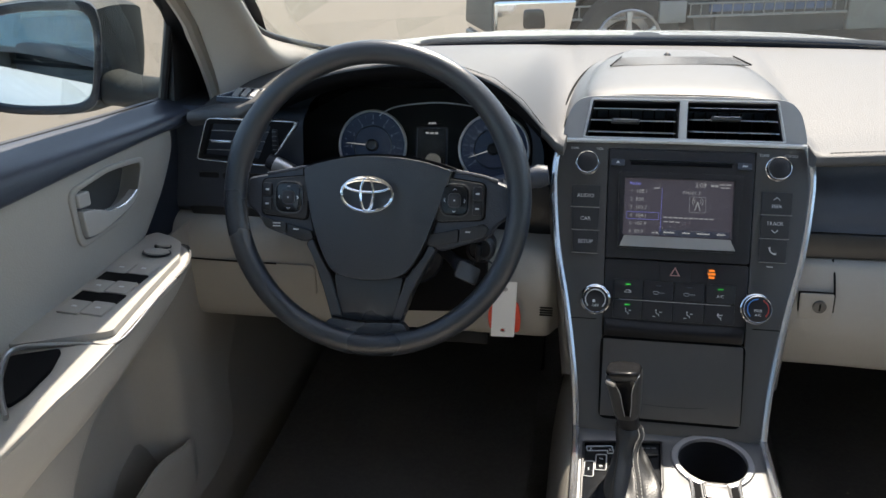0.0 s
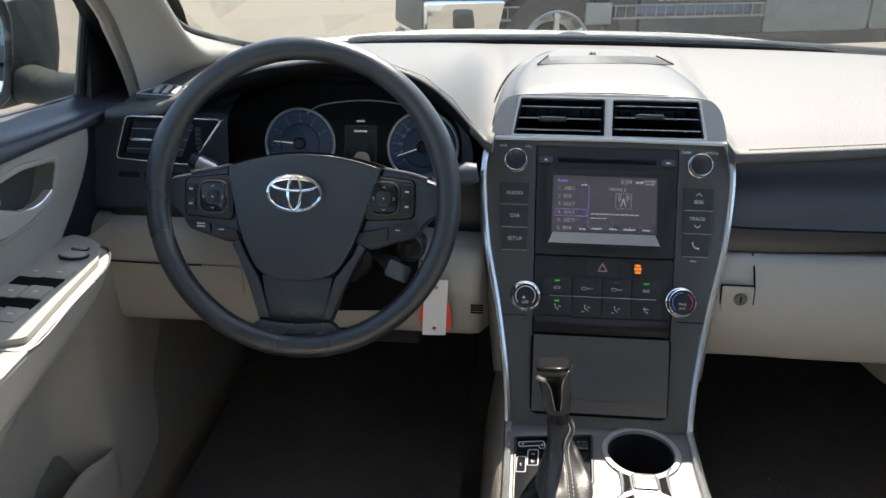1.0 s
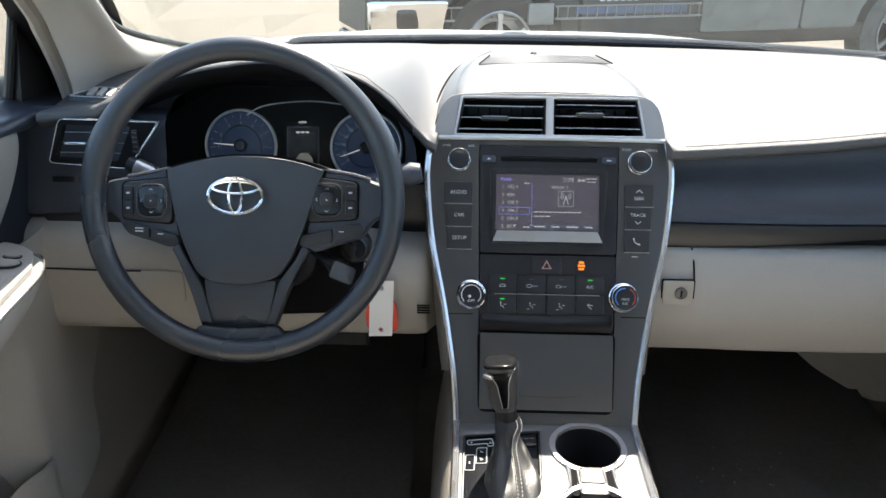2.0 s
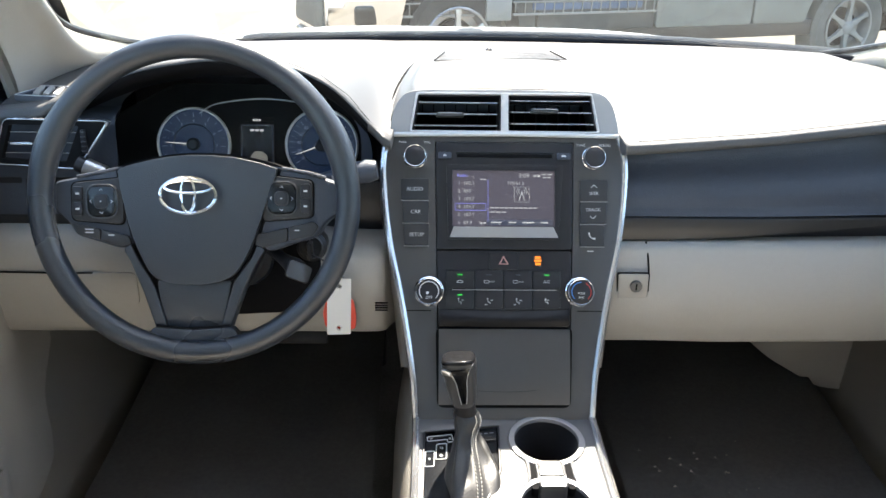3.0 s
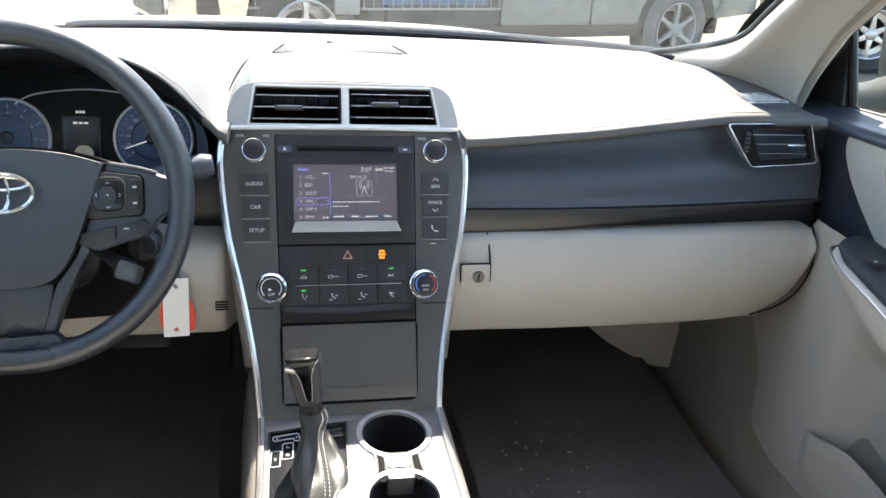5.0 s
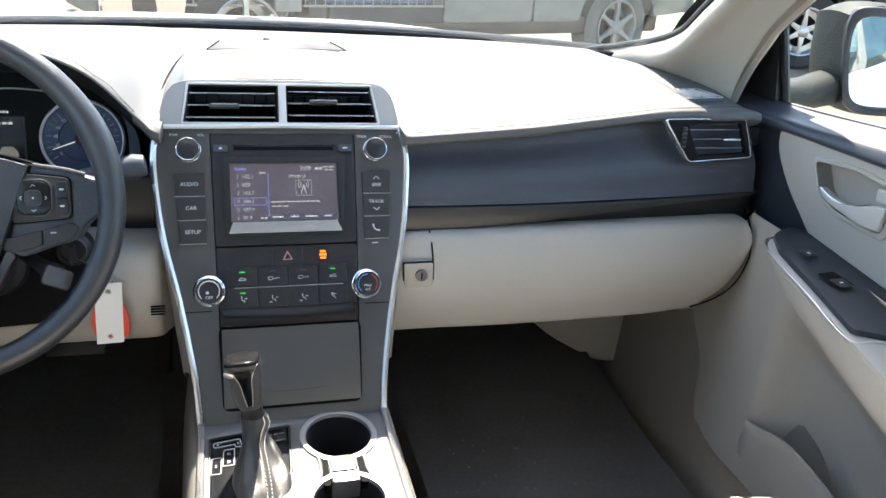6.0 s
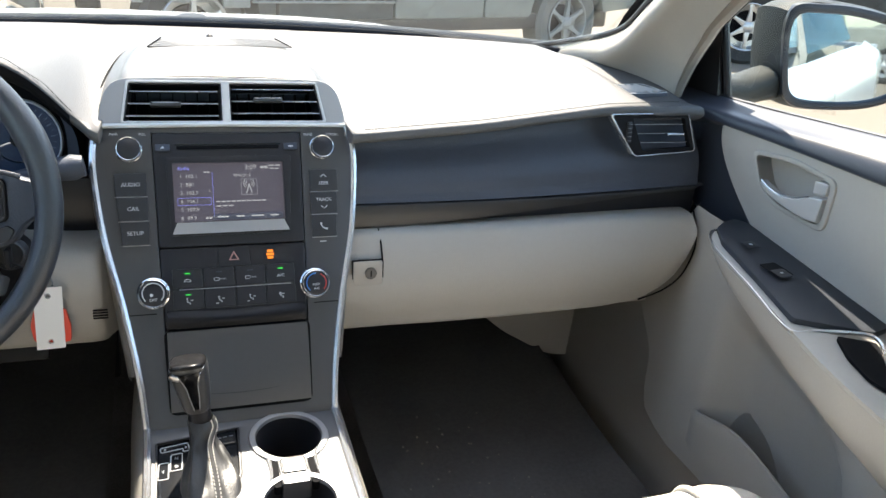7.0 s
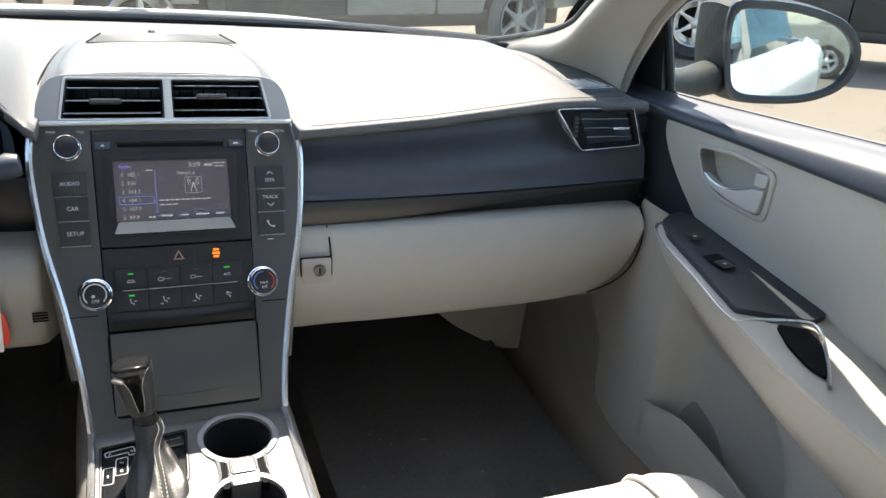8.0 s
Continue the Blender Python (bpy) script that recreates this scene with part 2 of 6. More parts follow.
def bar(w, d, h, bev=0.003, at=(0, 0, 0)):
    """A block with rounded edges, about its middle."""
    bm = bmesh.new()
    bmesh.ops.create_cube(bm, size=1.0)
    bmesh.ops.scale(bm, vec=(w, d, h), verts=bm.verts)
    if bev:
        bmesh.ops.bevel(bm, geom=bm.edges[:], offset=bev, segments=2, profile=0.6, affect="EDGES", clamp_overlap=True)
    bmesh.ops.translate(bm, vec=at, verts=bm.verts)
    return bm


def flip(bm, s):
    """Mirrors across the car's middle for the left side."""
    if s < 0:
        bmesh.ops.scale(bm, vec=(-1, 1, 1), verts=bm.verts)
        bmesh.ops.translate(bm, vec=(0.028, 0, 0), verts=bm.verts)
        bmesh.ops.reverse_faces(bm, faces=bm.faces[:])
    return bm


def part(name, bm, material, parent=None, label="", at=None, angle=32):
    me = bpy.data.meshes.new(name)
    if at is not None:
        bm.transform(at)
    bm.to_mesh(me)
    bm.free()
    me.materials.append(material)
    me.shade_smooth()
    me.set_sharp_from_angle(angle=radians(angle))
    ob = new(name, me)
    if parent is not None:
        ob.parent = parent
    if label:
        ob["label"] = label
    return ob


def thing(name, label, category, group="", at=None):
    ob = new(name)
    ob.empty_display_size = 0.05
    if at is not None:
        ob.matrix_basis = at
    return tagged(ob, label, category, group)


def setting(name, bm, material, label="", at=None, angle=32):
    return tagged(part(name, bm, material, None, label, at, angle), kind="structure")


def letters(body, size, at, material, parent, name="lettering", depth=0.0002, align="CENTER"):
    """Raised writing in the built-in font."""
    cu = bpy.data.curves.new("letters", "FONT")
    cu.body, cu.size, cu.extrude, cu.align_x, cu.align_y, cu.resolution_u = body, size, depth, align, "CENTER", 2
    tmp = bpy.data.objects.new("letters", cu)
    me = bpy.data.meshes.new_from_object(tmp)
    bpy.data.objects.remove(tmp)
    bpy.data.curves.remove(cu)
    me.transform(at)
    me.materials.clear()
    me.materials.append(material)
    ob = new(name, me)
    ob.parent = parent
    return ob


def move(x, y, z=0.0):
    return Matrix.Translation((x, y, z))


def tilted(origin, lean):
    """A face that leans back by so many degrees: x right, y up along it, z out of it towards the seats."""
    a = radians(lean)
    return Matrix(((1, 0, 0, origin[0]), (0, math.sin(a), -math.cos(a), origin[1]), (0, math.cos(a), math.sin(a), origin[2]), (0, 0, 0, 1)))


STACK = tilted((0, 0, 0.93), 25)
WHEEL = tilted((-0.37, -0.12, 0.92), 18)


def lerp(x, knots):
    """Straight between knots (x, value)."""
    for (a, u), (b, v) in zip(knots, knots[1:]):
        if x <= b:
            f = max(0.0, (x - a) / (b - a))
            return u + (v - u) * f
    return knots[-1][1]


# ---- ground, own body shell ----
def ground():
    bm = bmesh.new()
    vs = [bm.verts.new((x, y, 0)) for x, y in ((-150, -150), (150, -150), (150, 150), (-150, 150))]
    bm.faces.new(vs)
    setting("ground", bm, M_ASPHALT, "sun-bleached tan asphalt of a car park")
    line = slab(rrect(0.009, 12, 0.003), 0.0, 0.003)
    setting("road_marking", line, M_SAND, "thin worn pale seam line on the asphalt", pose(-5.2, 13.0, 0.002, 0, 0, 16))


ground()


def shell():
    """The car's own body round the cabin."""
    for s, side in ((1, "right"), (-1, "left")):
        # front door and rear door outer skins, quarter panel
        for name, y0, y1 in (("front", 0.28, -0.95), ("rear", -0.955, -1.85), ("quarter", -1.855, -2.9)):
            tuck = 0.10 if name == "quarter" else 0.0
            prof = [[(x - (tuck if k and name == "quarter" else 0), y, z + (0.04 if (k and name != "front") else (-0.04 if name == "front" and not k else 0.0))) for x, z in ((0.86, 0.30), (0.90, 0.55), (0.905, 0.80), (0.885, 0.93), (0.80, 0.985))] for k, y in enumerate((y0, y1))]
            setting("body_side_" + name + "_" + side, flip(skin(prof, 12, 20, 0.0), s), M_WHITEPAINT, "white painted car body side")
        # roof rail, pillars
        rail = [(0.58, -0.36, 1.40), (0.56, -0.9, 1.435), (0.55, -1.5, 1.42), (0.60, -2.3, 1.10)]
        setting("roof_rail_" + side, flip(tube(spline(rail, 20), 0.05, 10), s), M_HEAD, "light grey roof rail trim")
        setting("b_pillar_" + side, flip(tube([(0.76, -0.99, 0.30), (0.74, -1.0, 1.0), (0.58, -1.05, 1.42)], 0.05, 10), s), M_BEIGE, "light grey pillar trim")
        win = [[(0.775, -0.955, 1.0), (0.60, -1.0, 1.42)], [(0.78, -1.85, 1.05), (0.58, -1.75, 1.40)]]
        setting("rear_side_window_" + side, flip(skin(win, 2, 2, 0.004, False), s), M_TINT, "tinted rear side window")
    roof = [[(-0.60, y, z - 0.02), (-0.3, y, z + 0.02), (0, y, z + 0.03), (0.3, y, z + 0.02), (0.60, y, z - 0.02)] for y, z in ((-0.36, 1.40), (-0.9, 1.44), (-1.6, 1.42), (-2.0, 1.36))]
    setting("headliner", skin(roof, 12, 12, 0.03), M_HEAD, "pale grey fabric headliner")
    top = [[(-0.66, y, z - 0.03), (-0.45, y, z + 0.025), (0, y, z + 0.045), (0.45, y, z + 0.025), (0.67, y, z - 0.03)] for y, z in ((-0.34, 1.425), (-0.9, 1.46), (-1.6, 1.44), (-2.0, 1.38))]
    setting("roof", skin(top, 14, 16, 0.004), M_WHITEPAINT, "white painted roof")
    back = [[(-0.62, -2.0, 1.37), (0.62, -2.0, 1.37)], [(-0.68, -2.55, 1.02), (0.68, -2.55, 1.02)]]
    g = setting("rear_window", skin(back, 2, 2, 0.004, False), M_TINT, "tinted rear window")
    setting("parcel_shelf", bar(1.4, 0.7, 0.03, at=(0, -2.3, 1.0)), M_DARK, "dark parcel shelf under the rear window")
    setting("rear_wall", bar(1.5, 0.04, 0.75, at=(0, -1.95, 0.64)), M_BEIGE, "light grey rear bulkhead")
    setting("firewall", bar(1.5, 0.03, 0.68, at=(0, 0.70, 0.62)), M_CARPET, "dark carpeted firewall")
    # boot and the two ends of the body
    lid = [[(x, y, z - 0.03 * (x / 0.7) ** 2) for x in (-0.74, -0.4, 0, 0.4, 0.74)] for y, z in ((-2.52, 1.02), (-2.70, 1.035), (-2.90, 1.02))]
    setting("boot_lid", skin(lid, 10, 16, 0.01), M_WHITEPAINT, "white painted boot lid")
    tail = [[(x, y, z) for x in (-0.76, -0.4, 0, 0.4, 0.76)] for y, z in ((-2.90, 1.015), (-2.97, 0.85), (-2.99, 0.60), (-2.94, 0.30))]
    setting("tail_panel", skin(tail, 12, 16, 0.01), M_WHITEPAINT, "white painted tail panel and bumper")
    nose = [[(x, y - 0.10 * (x / 0.74) ** 2, z) for x in (-0.76, -0.4, 0, 0.4, 0.76)] for y, z in ((1.55, 0.80), (1.64, 0.68), (1.68, 0.50), (1.62, 0.26))]
    setting("front_bumper", skin(nose, 12, 16, 0.01), M_WHITEPAINT, "white painted nose and bumper")
    # bonnet and cowl
    hood = [[(x, y, z - 0.010 * (x / 0.75) ** 2 - 0.03 * (x / 0.75) ** 4) for x in (-0.78, -0.4, 0, 0.4, 0.78)] for y, z in ((0.74, 0.962), (0.90, 0.975), (1.05, 0.969), (1.3, 0.945), (1.55, 0.80))]
    setting("bonnet", skin(hood, 14, 16, 0.01), M_WHITEPAINT, "white painted bonnet seen over the cowl")
    cowl = [[(x, y - c * (abs(x) / 0.76) ** 2, z) for x in (-0.76, -0.57, -0.4, 0, 0.4, 0.57, 0.76)] for y, z, c in ((0.42, 0.996, 0.22), (0.46, 1.004, 0.18), (0.52, 0.995, 0.1), (0.60, 0.98, 0.0), (0.73, 0.975, 0.0))]
    for s, side in ((1, "right"), (-1, "left")):
        wing = [[(x - 0.04 * k, y, z - 0.06 * k) for x, z in ((0.87, 0.30), (0.90, 0.60), (0.895, 0.82), (0.86, 0.93), (0.78, 0.96))] for k, y in enumerate((0.285, 0.9, 1.55))]
        setting("front_wing_" + side, flip(skin(wing, 8, 12, 0.01), s), M_WHITEPAINT, "white painted front wing")
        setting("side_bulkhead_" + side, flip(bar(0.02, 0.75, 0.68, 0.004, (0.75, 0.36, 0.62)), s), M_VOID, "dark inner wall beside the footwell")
    # wiper blade lying at the foot of the windscreen
    blade = thing("wiper_blade", "dark wiper blade resting below the windscreen", "wiper")
    line = spline([(-0.43, 0.465, 1.030), (-0.36, 0.478, 1.036), (0.0, 0.510, 1.039), (0.30, 0.497, 1.036), (0.52, 0.452, 1.031), (0.66, 0.405, 1.026)], 40)
    part("arm", tube([(p.x, p.y + 0.004, p.z - 0.011) for p in line], 0.0115, 12, flat=0.8), M_WIPER, blade, "grey-blue blade", angle=50)
    part("rubber", tube([(p.x, p.y - 0.006, p.z - 0.010) for p in line], 0.0022, 6), M_BLACK, blade, "thin black rubber")
    part("pivot", lathe([(0.035, 0.0), (0.034, 0.012), (0.022, 0.02), (0, 0.022)], 24), M_WIPER, blade, "round pivot cover", pose(-0.02, 0.56, 1.015))
    setting("cowl", skin(cowl, 10, 10, 0.006), M_RUBBER, "black plastic cowl below the windscreen")


shell()


def windscreen():
    bot = [(-0.74, 0.315, 1.010), (-0.4, 0.457, 1.020), (0, 0.493, 1.024), (0.4, 0.457, 1.020), (0.74, 0.315, 1.010)]
    top = [(-0.58, -0.40, 1.405), (-0.3, -0.36, 1.425), (0, -0.345, 1.43), (0.3, -0.36, 1.425), (0.58, -0.40, 1.405)]
    mid = [tuple((Vector(a) + Vector(b)) / 2 + Vector((0, 0.03, 0.02))) for a, b in zip(bot, top)]
    g = setting("windscreen", skin([bot, mid, top], 12, 20, 0.005), M_GLASS, "clear laminated windscreen")
    g.visible_shadow = False
    edge = [tuple(Vector(p) + Vector((0, -0.004, 0.004))) for p in bot]
    setting("windscreen_seal", tube(spline(edge, 30), 0.006, 8, flat=0.7), M_RUBBER, "black seal along the foot of the windscreen")
    band = [[tuple(Vector(p) + Vector((0, 0.002, -0.004))) for p in top], [tuple(Vector(p) * 0.9 + Vector(q) * 0.1 + Vector((0, 0.002, -0.004))) for p, q in zip(top, bot)]]
    setting("header_trim", skin(band, 4, 20, 0.02), M_HEAD, "pale windscreen header trim")


windscreen()


HEAD = {1: Vector((-0.07, -0.99, 1.218)), -1: Vector((0.152, -0.995, 1.217))}


NEAR = 0.010    # the left pillar and window stand that much nearer to the middle


def a_pillar(s, side):
    inset = NEAR if s < 0 else 0.0

    def side_of(bm):
        for v in bm.verts:
            v.co.x -= inset
        return flip(bm, s)
    rows = [[(0.69, 0.085, 0.97), (0.68, 0.16, 0.99), (0.662, 0.27, 1.0), (0.595, 0.425, 1.012)],
            [(0.684, 0.07, 1.02), (0.668, 0.14, 1.03), (0.640, 0.25, 1.022), (0.645, 0.375, 1.030)],
            [(0.677, 0.03, 1.08), (0.652, 0.085, 1.085), (0.637, 0.17, 1.064), (0.684, 0.265, 1.068)],
            [(0.663, -0.045, 1.15), (0.640, -0.005, 1.155), (0.625, 0.06, 1.138), (0.664, 0.13, 1.144)],
            [(0.60, -0.40, 1.40), (0.575, -0.385, 1.41), (0.57, -0.36, 1.415), (0.58, -0.34, 1.40)]]
    trim = [[tuple(HEAD[s] + (Vector(q) - HEAD[s]) * k) for q in row] for row, k in zip(rows, (0.995, 0.988, 0.968, 0.95, 0.95))]
    trim = [[(x - inset * k, y, z) for (x, y, z), k in zip(row, (1.0, 0.75, 0.35, 0.0))] for row in trim]
    setting("a_pillar_" + side, flip(skin(trim, 36, 20, 0.012), s), M_PILLAR, "pale grey windscreen pillar trim", angle=60)
    frit = [tuple(Vector(row[3]) + Vector((0.002, 0.004, 0.004))) for row in trim]
    setting("windscreen_edge_" + side, flip(tube(spline(frit, 40), 0.0055, 8), s), M_BLACK, "black windscreen border")
    glass_side = [(0.700, 0.36, 1.0), (0.672, 0.265, 1.066), (0.640, 0.13, 1.152), (0.56, -0.34, 1.41)]
    jamb = [[(0.672, 0.140, 0.95), (0.750, 0.13, 0.95)], [(0.672, 0.120, 1.05), (0.742, 0.10, 1.05)], [(0.664, -0.015, 1.15), (0.712, -0.03, 1.18)]]
    setting("door_jamb_" + side, flip(skin(jamb, 12, 4, 0.006), s), M_BLACK, "black door jamb behind the seal")
    door_side = spline([(0.775, 0.22, 0.985), (0.750, 0.145, 1.05), (0.737, 0.078, 1.10), (0.730, 0.015, 1.145), (0.718, -0.06, 1.20), (0.685, -0.32, 1.375)], 8)
    glass_side = spline(glass_side, 8)
    mid_line = [tuple((Vector(a) + Vector(b)) / 2 + Vector((0.008, 0, 0.012))) for a, b in zip(glass_side, door_side)]
    setting("outer_pillar_" + side, flip(skin([glass_side, mid_line, [(v.x - inset * min(1.0, max(0.0, (1.20 - v.z) / 0.05)), v.y, v.z) for v in door_side]], 8, 24, 0.006), s), M_BLACK, "black outer windscreen pillar")
    seal = [(0.702, 0.105, 0.97), (0.700, 0.080, 1.03), (0.690, 0.026, 1.095), (0.674, -0.045, 1.150), (0.61, -0.41, 1.39)]
    setting("door_seal_" + side, side_of(tube(spline(seal, 30), 0.010, 8)), M_BEIGE, "pale fabric door seal along the pillar")


a_pillar(1, "right")
a_pillar(-1, "left")


def cabin_floor():
    rows = [[(x, y, z - 0.03) for x in (-0.72, -0.4, 0.0, 0.4, 0.72)] for y, z in ((0.66, 0.70), (0.58, 0.55), (0.45, 0.465), (0.27, 0.425), (0.0, 0.395), (-0.6, 0.38), (-1.9, 0.38))]
    setting("floor", skin(rows, 30, 16, 0.02), M_CARPET, "dark brown-black carpeted footwell floor")
    for s, side in ((1, "right"), (-1, "left")):
        kick = [[(0.665, 0.60, 0.40), (0.655, 0.55, 0.60), (0.68, 0.50, 0.84)], [(0.658, 0.30, 0.38), (0.668, 0.26, 0.55), (0.70, 0.22, 0.86)], [(0.658, 0.0, 0.36), (0.69, 0.03, 0.50), (0.722, 0.05, 0.87)], [(0.655, -0.25, 0.35), (0.695, -0.22, 0.44), (0.74, -0.2, 0.60)], [(0.66, -1.0, 0.35), (0.70, -1.0, 0.42), (0.75, -1.0, 0.50)]]
        setting("kick_panel_" + side, flip(skin(kick, 28, 16, 0.01), s), M_BEIGE, "light grey plastic kick panel and sill")
    end = slab(rounded([(0.30, 0.69), (0.70, 0.69), (0.70, 0.430), (0.62, 0.440), (0.52, 0.50), (0.45, 0.56)], 0.02), 0.0, 0.02, bev=0.006)
    setting("footwell_side_trim", end, M_BEIGE, "light grey trim panel closing the footwell", pose(0, 0.27, 0, 90, 0, 0))
    mat_r = [[(x, y, z + 0.040) for x in (0.20, 0.30, 0.45, 0.60)] for y, z in ((0.40, 0.447), (0.27, 0.425), (0.0, 0.398), (-0.3, 0.398))]
    mat_l = [[(x, y, z + 0.040) for x in (-0.60, -0.45, -0.30, -0.18)] for y, z in ((0.40, 0.447), (0.27, 0.425), (0.0, 0.398), (-0.3, 0.398))]
    for rows in (mat_r, mat_l):
        m = thing("floor_mat", "dark brown carpeted floor mat in the footwell", "floor mat", "floor mats")
        part("carpet", skin(rows, 24, 20, 0.004), M_MAT, m)
    rng = random.Random(5)
    specks = bmesh.new()
    for i in range(60):
        x, y, k = rng.uniform(0.24, 0.44), rng.uniform(-0.28, 0.10), rng.uniform(0.0008, 0.0022)
        z = 0.398 + 0.044 + 0.11 * max(0.0, y)
        hull = [specks.verts.new((x + k * dx * rng.uniform(0.6, 1.4), y + k * dy * rng.uniform(0.6, 1.4), z + k * dz)) for dx, dy, dz in ((1, 0, 0), (0, 1, 0), (-1, 0, 0), (0, -1, 0), (0, 0, 1))]
        for a, b in ((0, 1), (1, 2), (2, 3), (3, 0)):
            specks.faces.new((hull[a], hull[b], hull[4]))
    tagged(setting("sand_grains", specks, M_SAND, "pale sand grains scattered on the floor mat"), kind="stuff")


cabin_floor()


# ---- dashboard ----
EDGE = ((-0.70, 0.995), (-0.62, 1.005), (-0.56, 1.012), (-0.52, 1.031), (-0.45, 1.056), (-0.37, 1.068), (-0.287, 1.064), (-0.236, 1.047), (-0.20, 1.02), (-0.158, 0.968), (0.16, 0.966), (0.33, 0.979), (0.52, 1.002), (0.66, 1.006), (0.70, 1.0))


def dash_edge(x):
    for (a, u), (b, v) in zip(EDGE, EDGE[1:]):
        if x <= b:
            return u + (v - u) * max(0.0, (x - a) / (b - a))
    return EDGE[-1][1]


def dashboard():
    dash = thing("dashboard", "charcoal dashboard with soft padded top and pale lower half", "dashboard")
    xs = [-0.660 + 1.335 * i / 138 for i in range(139)]
    sm = [sum(dash_edge(x + o) for o in (-0.02, -0.01, 0, 0.01, 0.02)) / 5 for x in xs]
    rows = []
    for x, ze in zip(xs, sm):
        yb = 0.495 - 0.185 * (abs(x - 0.01) / 0.70) ** 2.6
        zb = 1.028
        hood = max(0.0, ze - 1.0)
        yf = 0.0 if x > -0.16 else 0.012
        if abs(x) < 0.145:
            yf, ze = 0.11, 0.985
        pts = [(x, yb, zb - 0.004)]
        for f in (0.25, 0.5, 0.75, 0.92):
            y = yb + (yf - yb) * f
            z = zb + (ze - zb) * f ** (1.5 if hood > 0.02 else 1.0) + 0.006 * math.sin(math.pi * f)
            pts.append((x, y, z))
        pts += [(x, yf - 0.012, ze), (x, yf - 0.020, ze - 0.006), (x, yf - 0.017, ze - 0.014), (x, yf + 0.01, ze - 0.02), (x, yf + 0.11, ze - 0.024)]
        drop = 0.010 * min(1.0, max(0.0, (abs(x - 0.006) - 0.578) / 0.012))
        rows.append([Vector((p[0], p[1], p[2] - drop * (1 if p[1] > 0.0 else 0.5))) for p in pts])
    rows = [spline(r, 30) for r in rows]
    part("upper_pad", skin(rows, smooth=False), M_PAD, dash, "grained charcoal soft pad, sunlit", angle=60)
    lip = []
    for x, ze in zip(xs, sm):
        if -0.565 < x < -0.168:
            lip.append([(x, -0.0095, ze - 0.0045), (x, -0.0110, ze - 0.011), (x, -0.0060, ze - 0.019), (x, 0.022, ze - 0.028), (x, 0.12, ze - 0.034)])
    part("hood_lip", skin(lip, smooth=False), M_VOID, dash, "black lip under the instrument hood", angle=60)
    # stitches along the padded edge
    stitch = bmesh.new()
    for a, b, step in ((-0.30, -0.165, 0.0044), (0.17, 0.64, 0.0044), (-0.65, -0.57, 0.0044)):
        for i in range(int((b - a) / step)):
            x = a + i * step
            z0, z1 = dash_edge(x), dash_edge(x + 0.004)
            yy = 0.004 if x > -0.16 else 0.014
            seg = tube([(x, yy - 0.0205 + 0.006, z0 + 0.0010), (x + 0.0032, yy - 0.0205 + 0.006, z1 + 0.0010)], 0.00055, 4)
            tmp = bpy.data.meshes.new("s")
            seg.to_mesh(tmp)
            seg.free()
            stitch.from_mesh(tmp)
            bpy.data.meshes.remove(tmp)
    tagged(part("stitching", stitch, M_DTHREAD, dash, "fine dark stitching along the pad"), kind="stuff")
    # passenger panel below the pad
    prof = []
    for x in (0.10, 0.16, 0.33, 0.52, 0.62, 0.69):
        ze = dash_edge(x) - 0.012
        b = 0.869 + 0.012 * max(0, (x - 0.4) / 0.3)
        h = ze - b
        prof.append([(x, 0.045, ze), (x, 0.024, ze - 0.10 * h), (x, 0.019, ze - 0.26 * h), (x, 0.011, ze - 0.38 * h), (x, 0.002, ze - 0.48 * h), (x, -0.006, ze - 0.58 * h), (x, -0.012, ze - 0.72 * h), (x, -0.014, ze - 0.88 * h), (x, -0.016, b + 0.005), (x, -0.012, b - 0.002), (x, 0.05, b - 0.004)])
    part("passenger_panel", skin(prof, 40, 30, 0.0), M_DARK, dash, "dark blue-grey grained panel above the glove box", angle=50)
    # smoked trim strip, its lower edge sweeping up to the door
    out = [(0.10, 0.868), (0.35, 0.868), (0.55, 0.873), (0.70, 0.881)]
    low = [(0.68, 0.873), (0.58, 0.866), (0.45, 0.853), (0.33, 0.842), (0.22, 0.836), (0.10, 0.834)]
    bm = slab([tuple(p) for p in spline(out, 16)] + [tuple(p) for p in spline(low, 24)], 0.0, 0.03, bev=0.004)
    part("trim_strip", bm, M_WOOD, dash, "dark smoked trim strip", pose(0, 0.008, 0, 90, 0, 0))
    part("trim_recess", bar(0.60, 0.03, 0.05, 0.004, (0.40, 0.012, 0.852)), M_BLACK, dash)
    # driver side panels
    prof = []
    for x in (-0.69, -0.60, -0.55, -0.50):
        prof.append([(x, 0.04, 0.995), (x, 0.012, 0.985), (x, 0.004, 0.95), (x, -0.006, 0.91), (x, -0.02, 0.862), (x, 0.02, 0.85)])
    part("driver_panel", skin(prof, 12, 20, 0.0), M_DARK, dash, "dark panel round the outer vent")
    prof = []
    for x, b, top in ((-0.69, 0.0, 0.852), (-0.60, 0.0, 0.852), (-0.45, 0.0, 0.850), (-0.30, 0.0, 0.838), (-0.20, 0.0, 0.829), (-0.162, 0.002, 0.828), (-0.150, 0.02, 0.828), (-0.125, 0.07, 0.828)):
        prof.append([(x, 0.03 + b, top + 0.006), (x, b - 0.03, top), (x, b - 0.052, top - 0.03), (x, b - 0.052, 0.76), (x, b - 0.035, 0.705), (x, 0.05 + b, 0.692), (x, 0.20, 0.70)])
    part("knee_panel", skin(prof, 30, 30, 0.0), M_BEIGE, dash, "pale grey knee panel under the steering column")
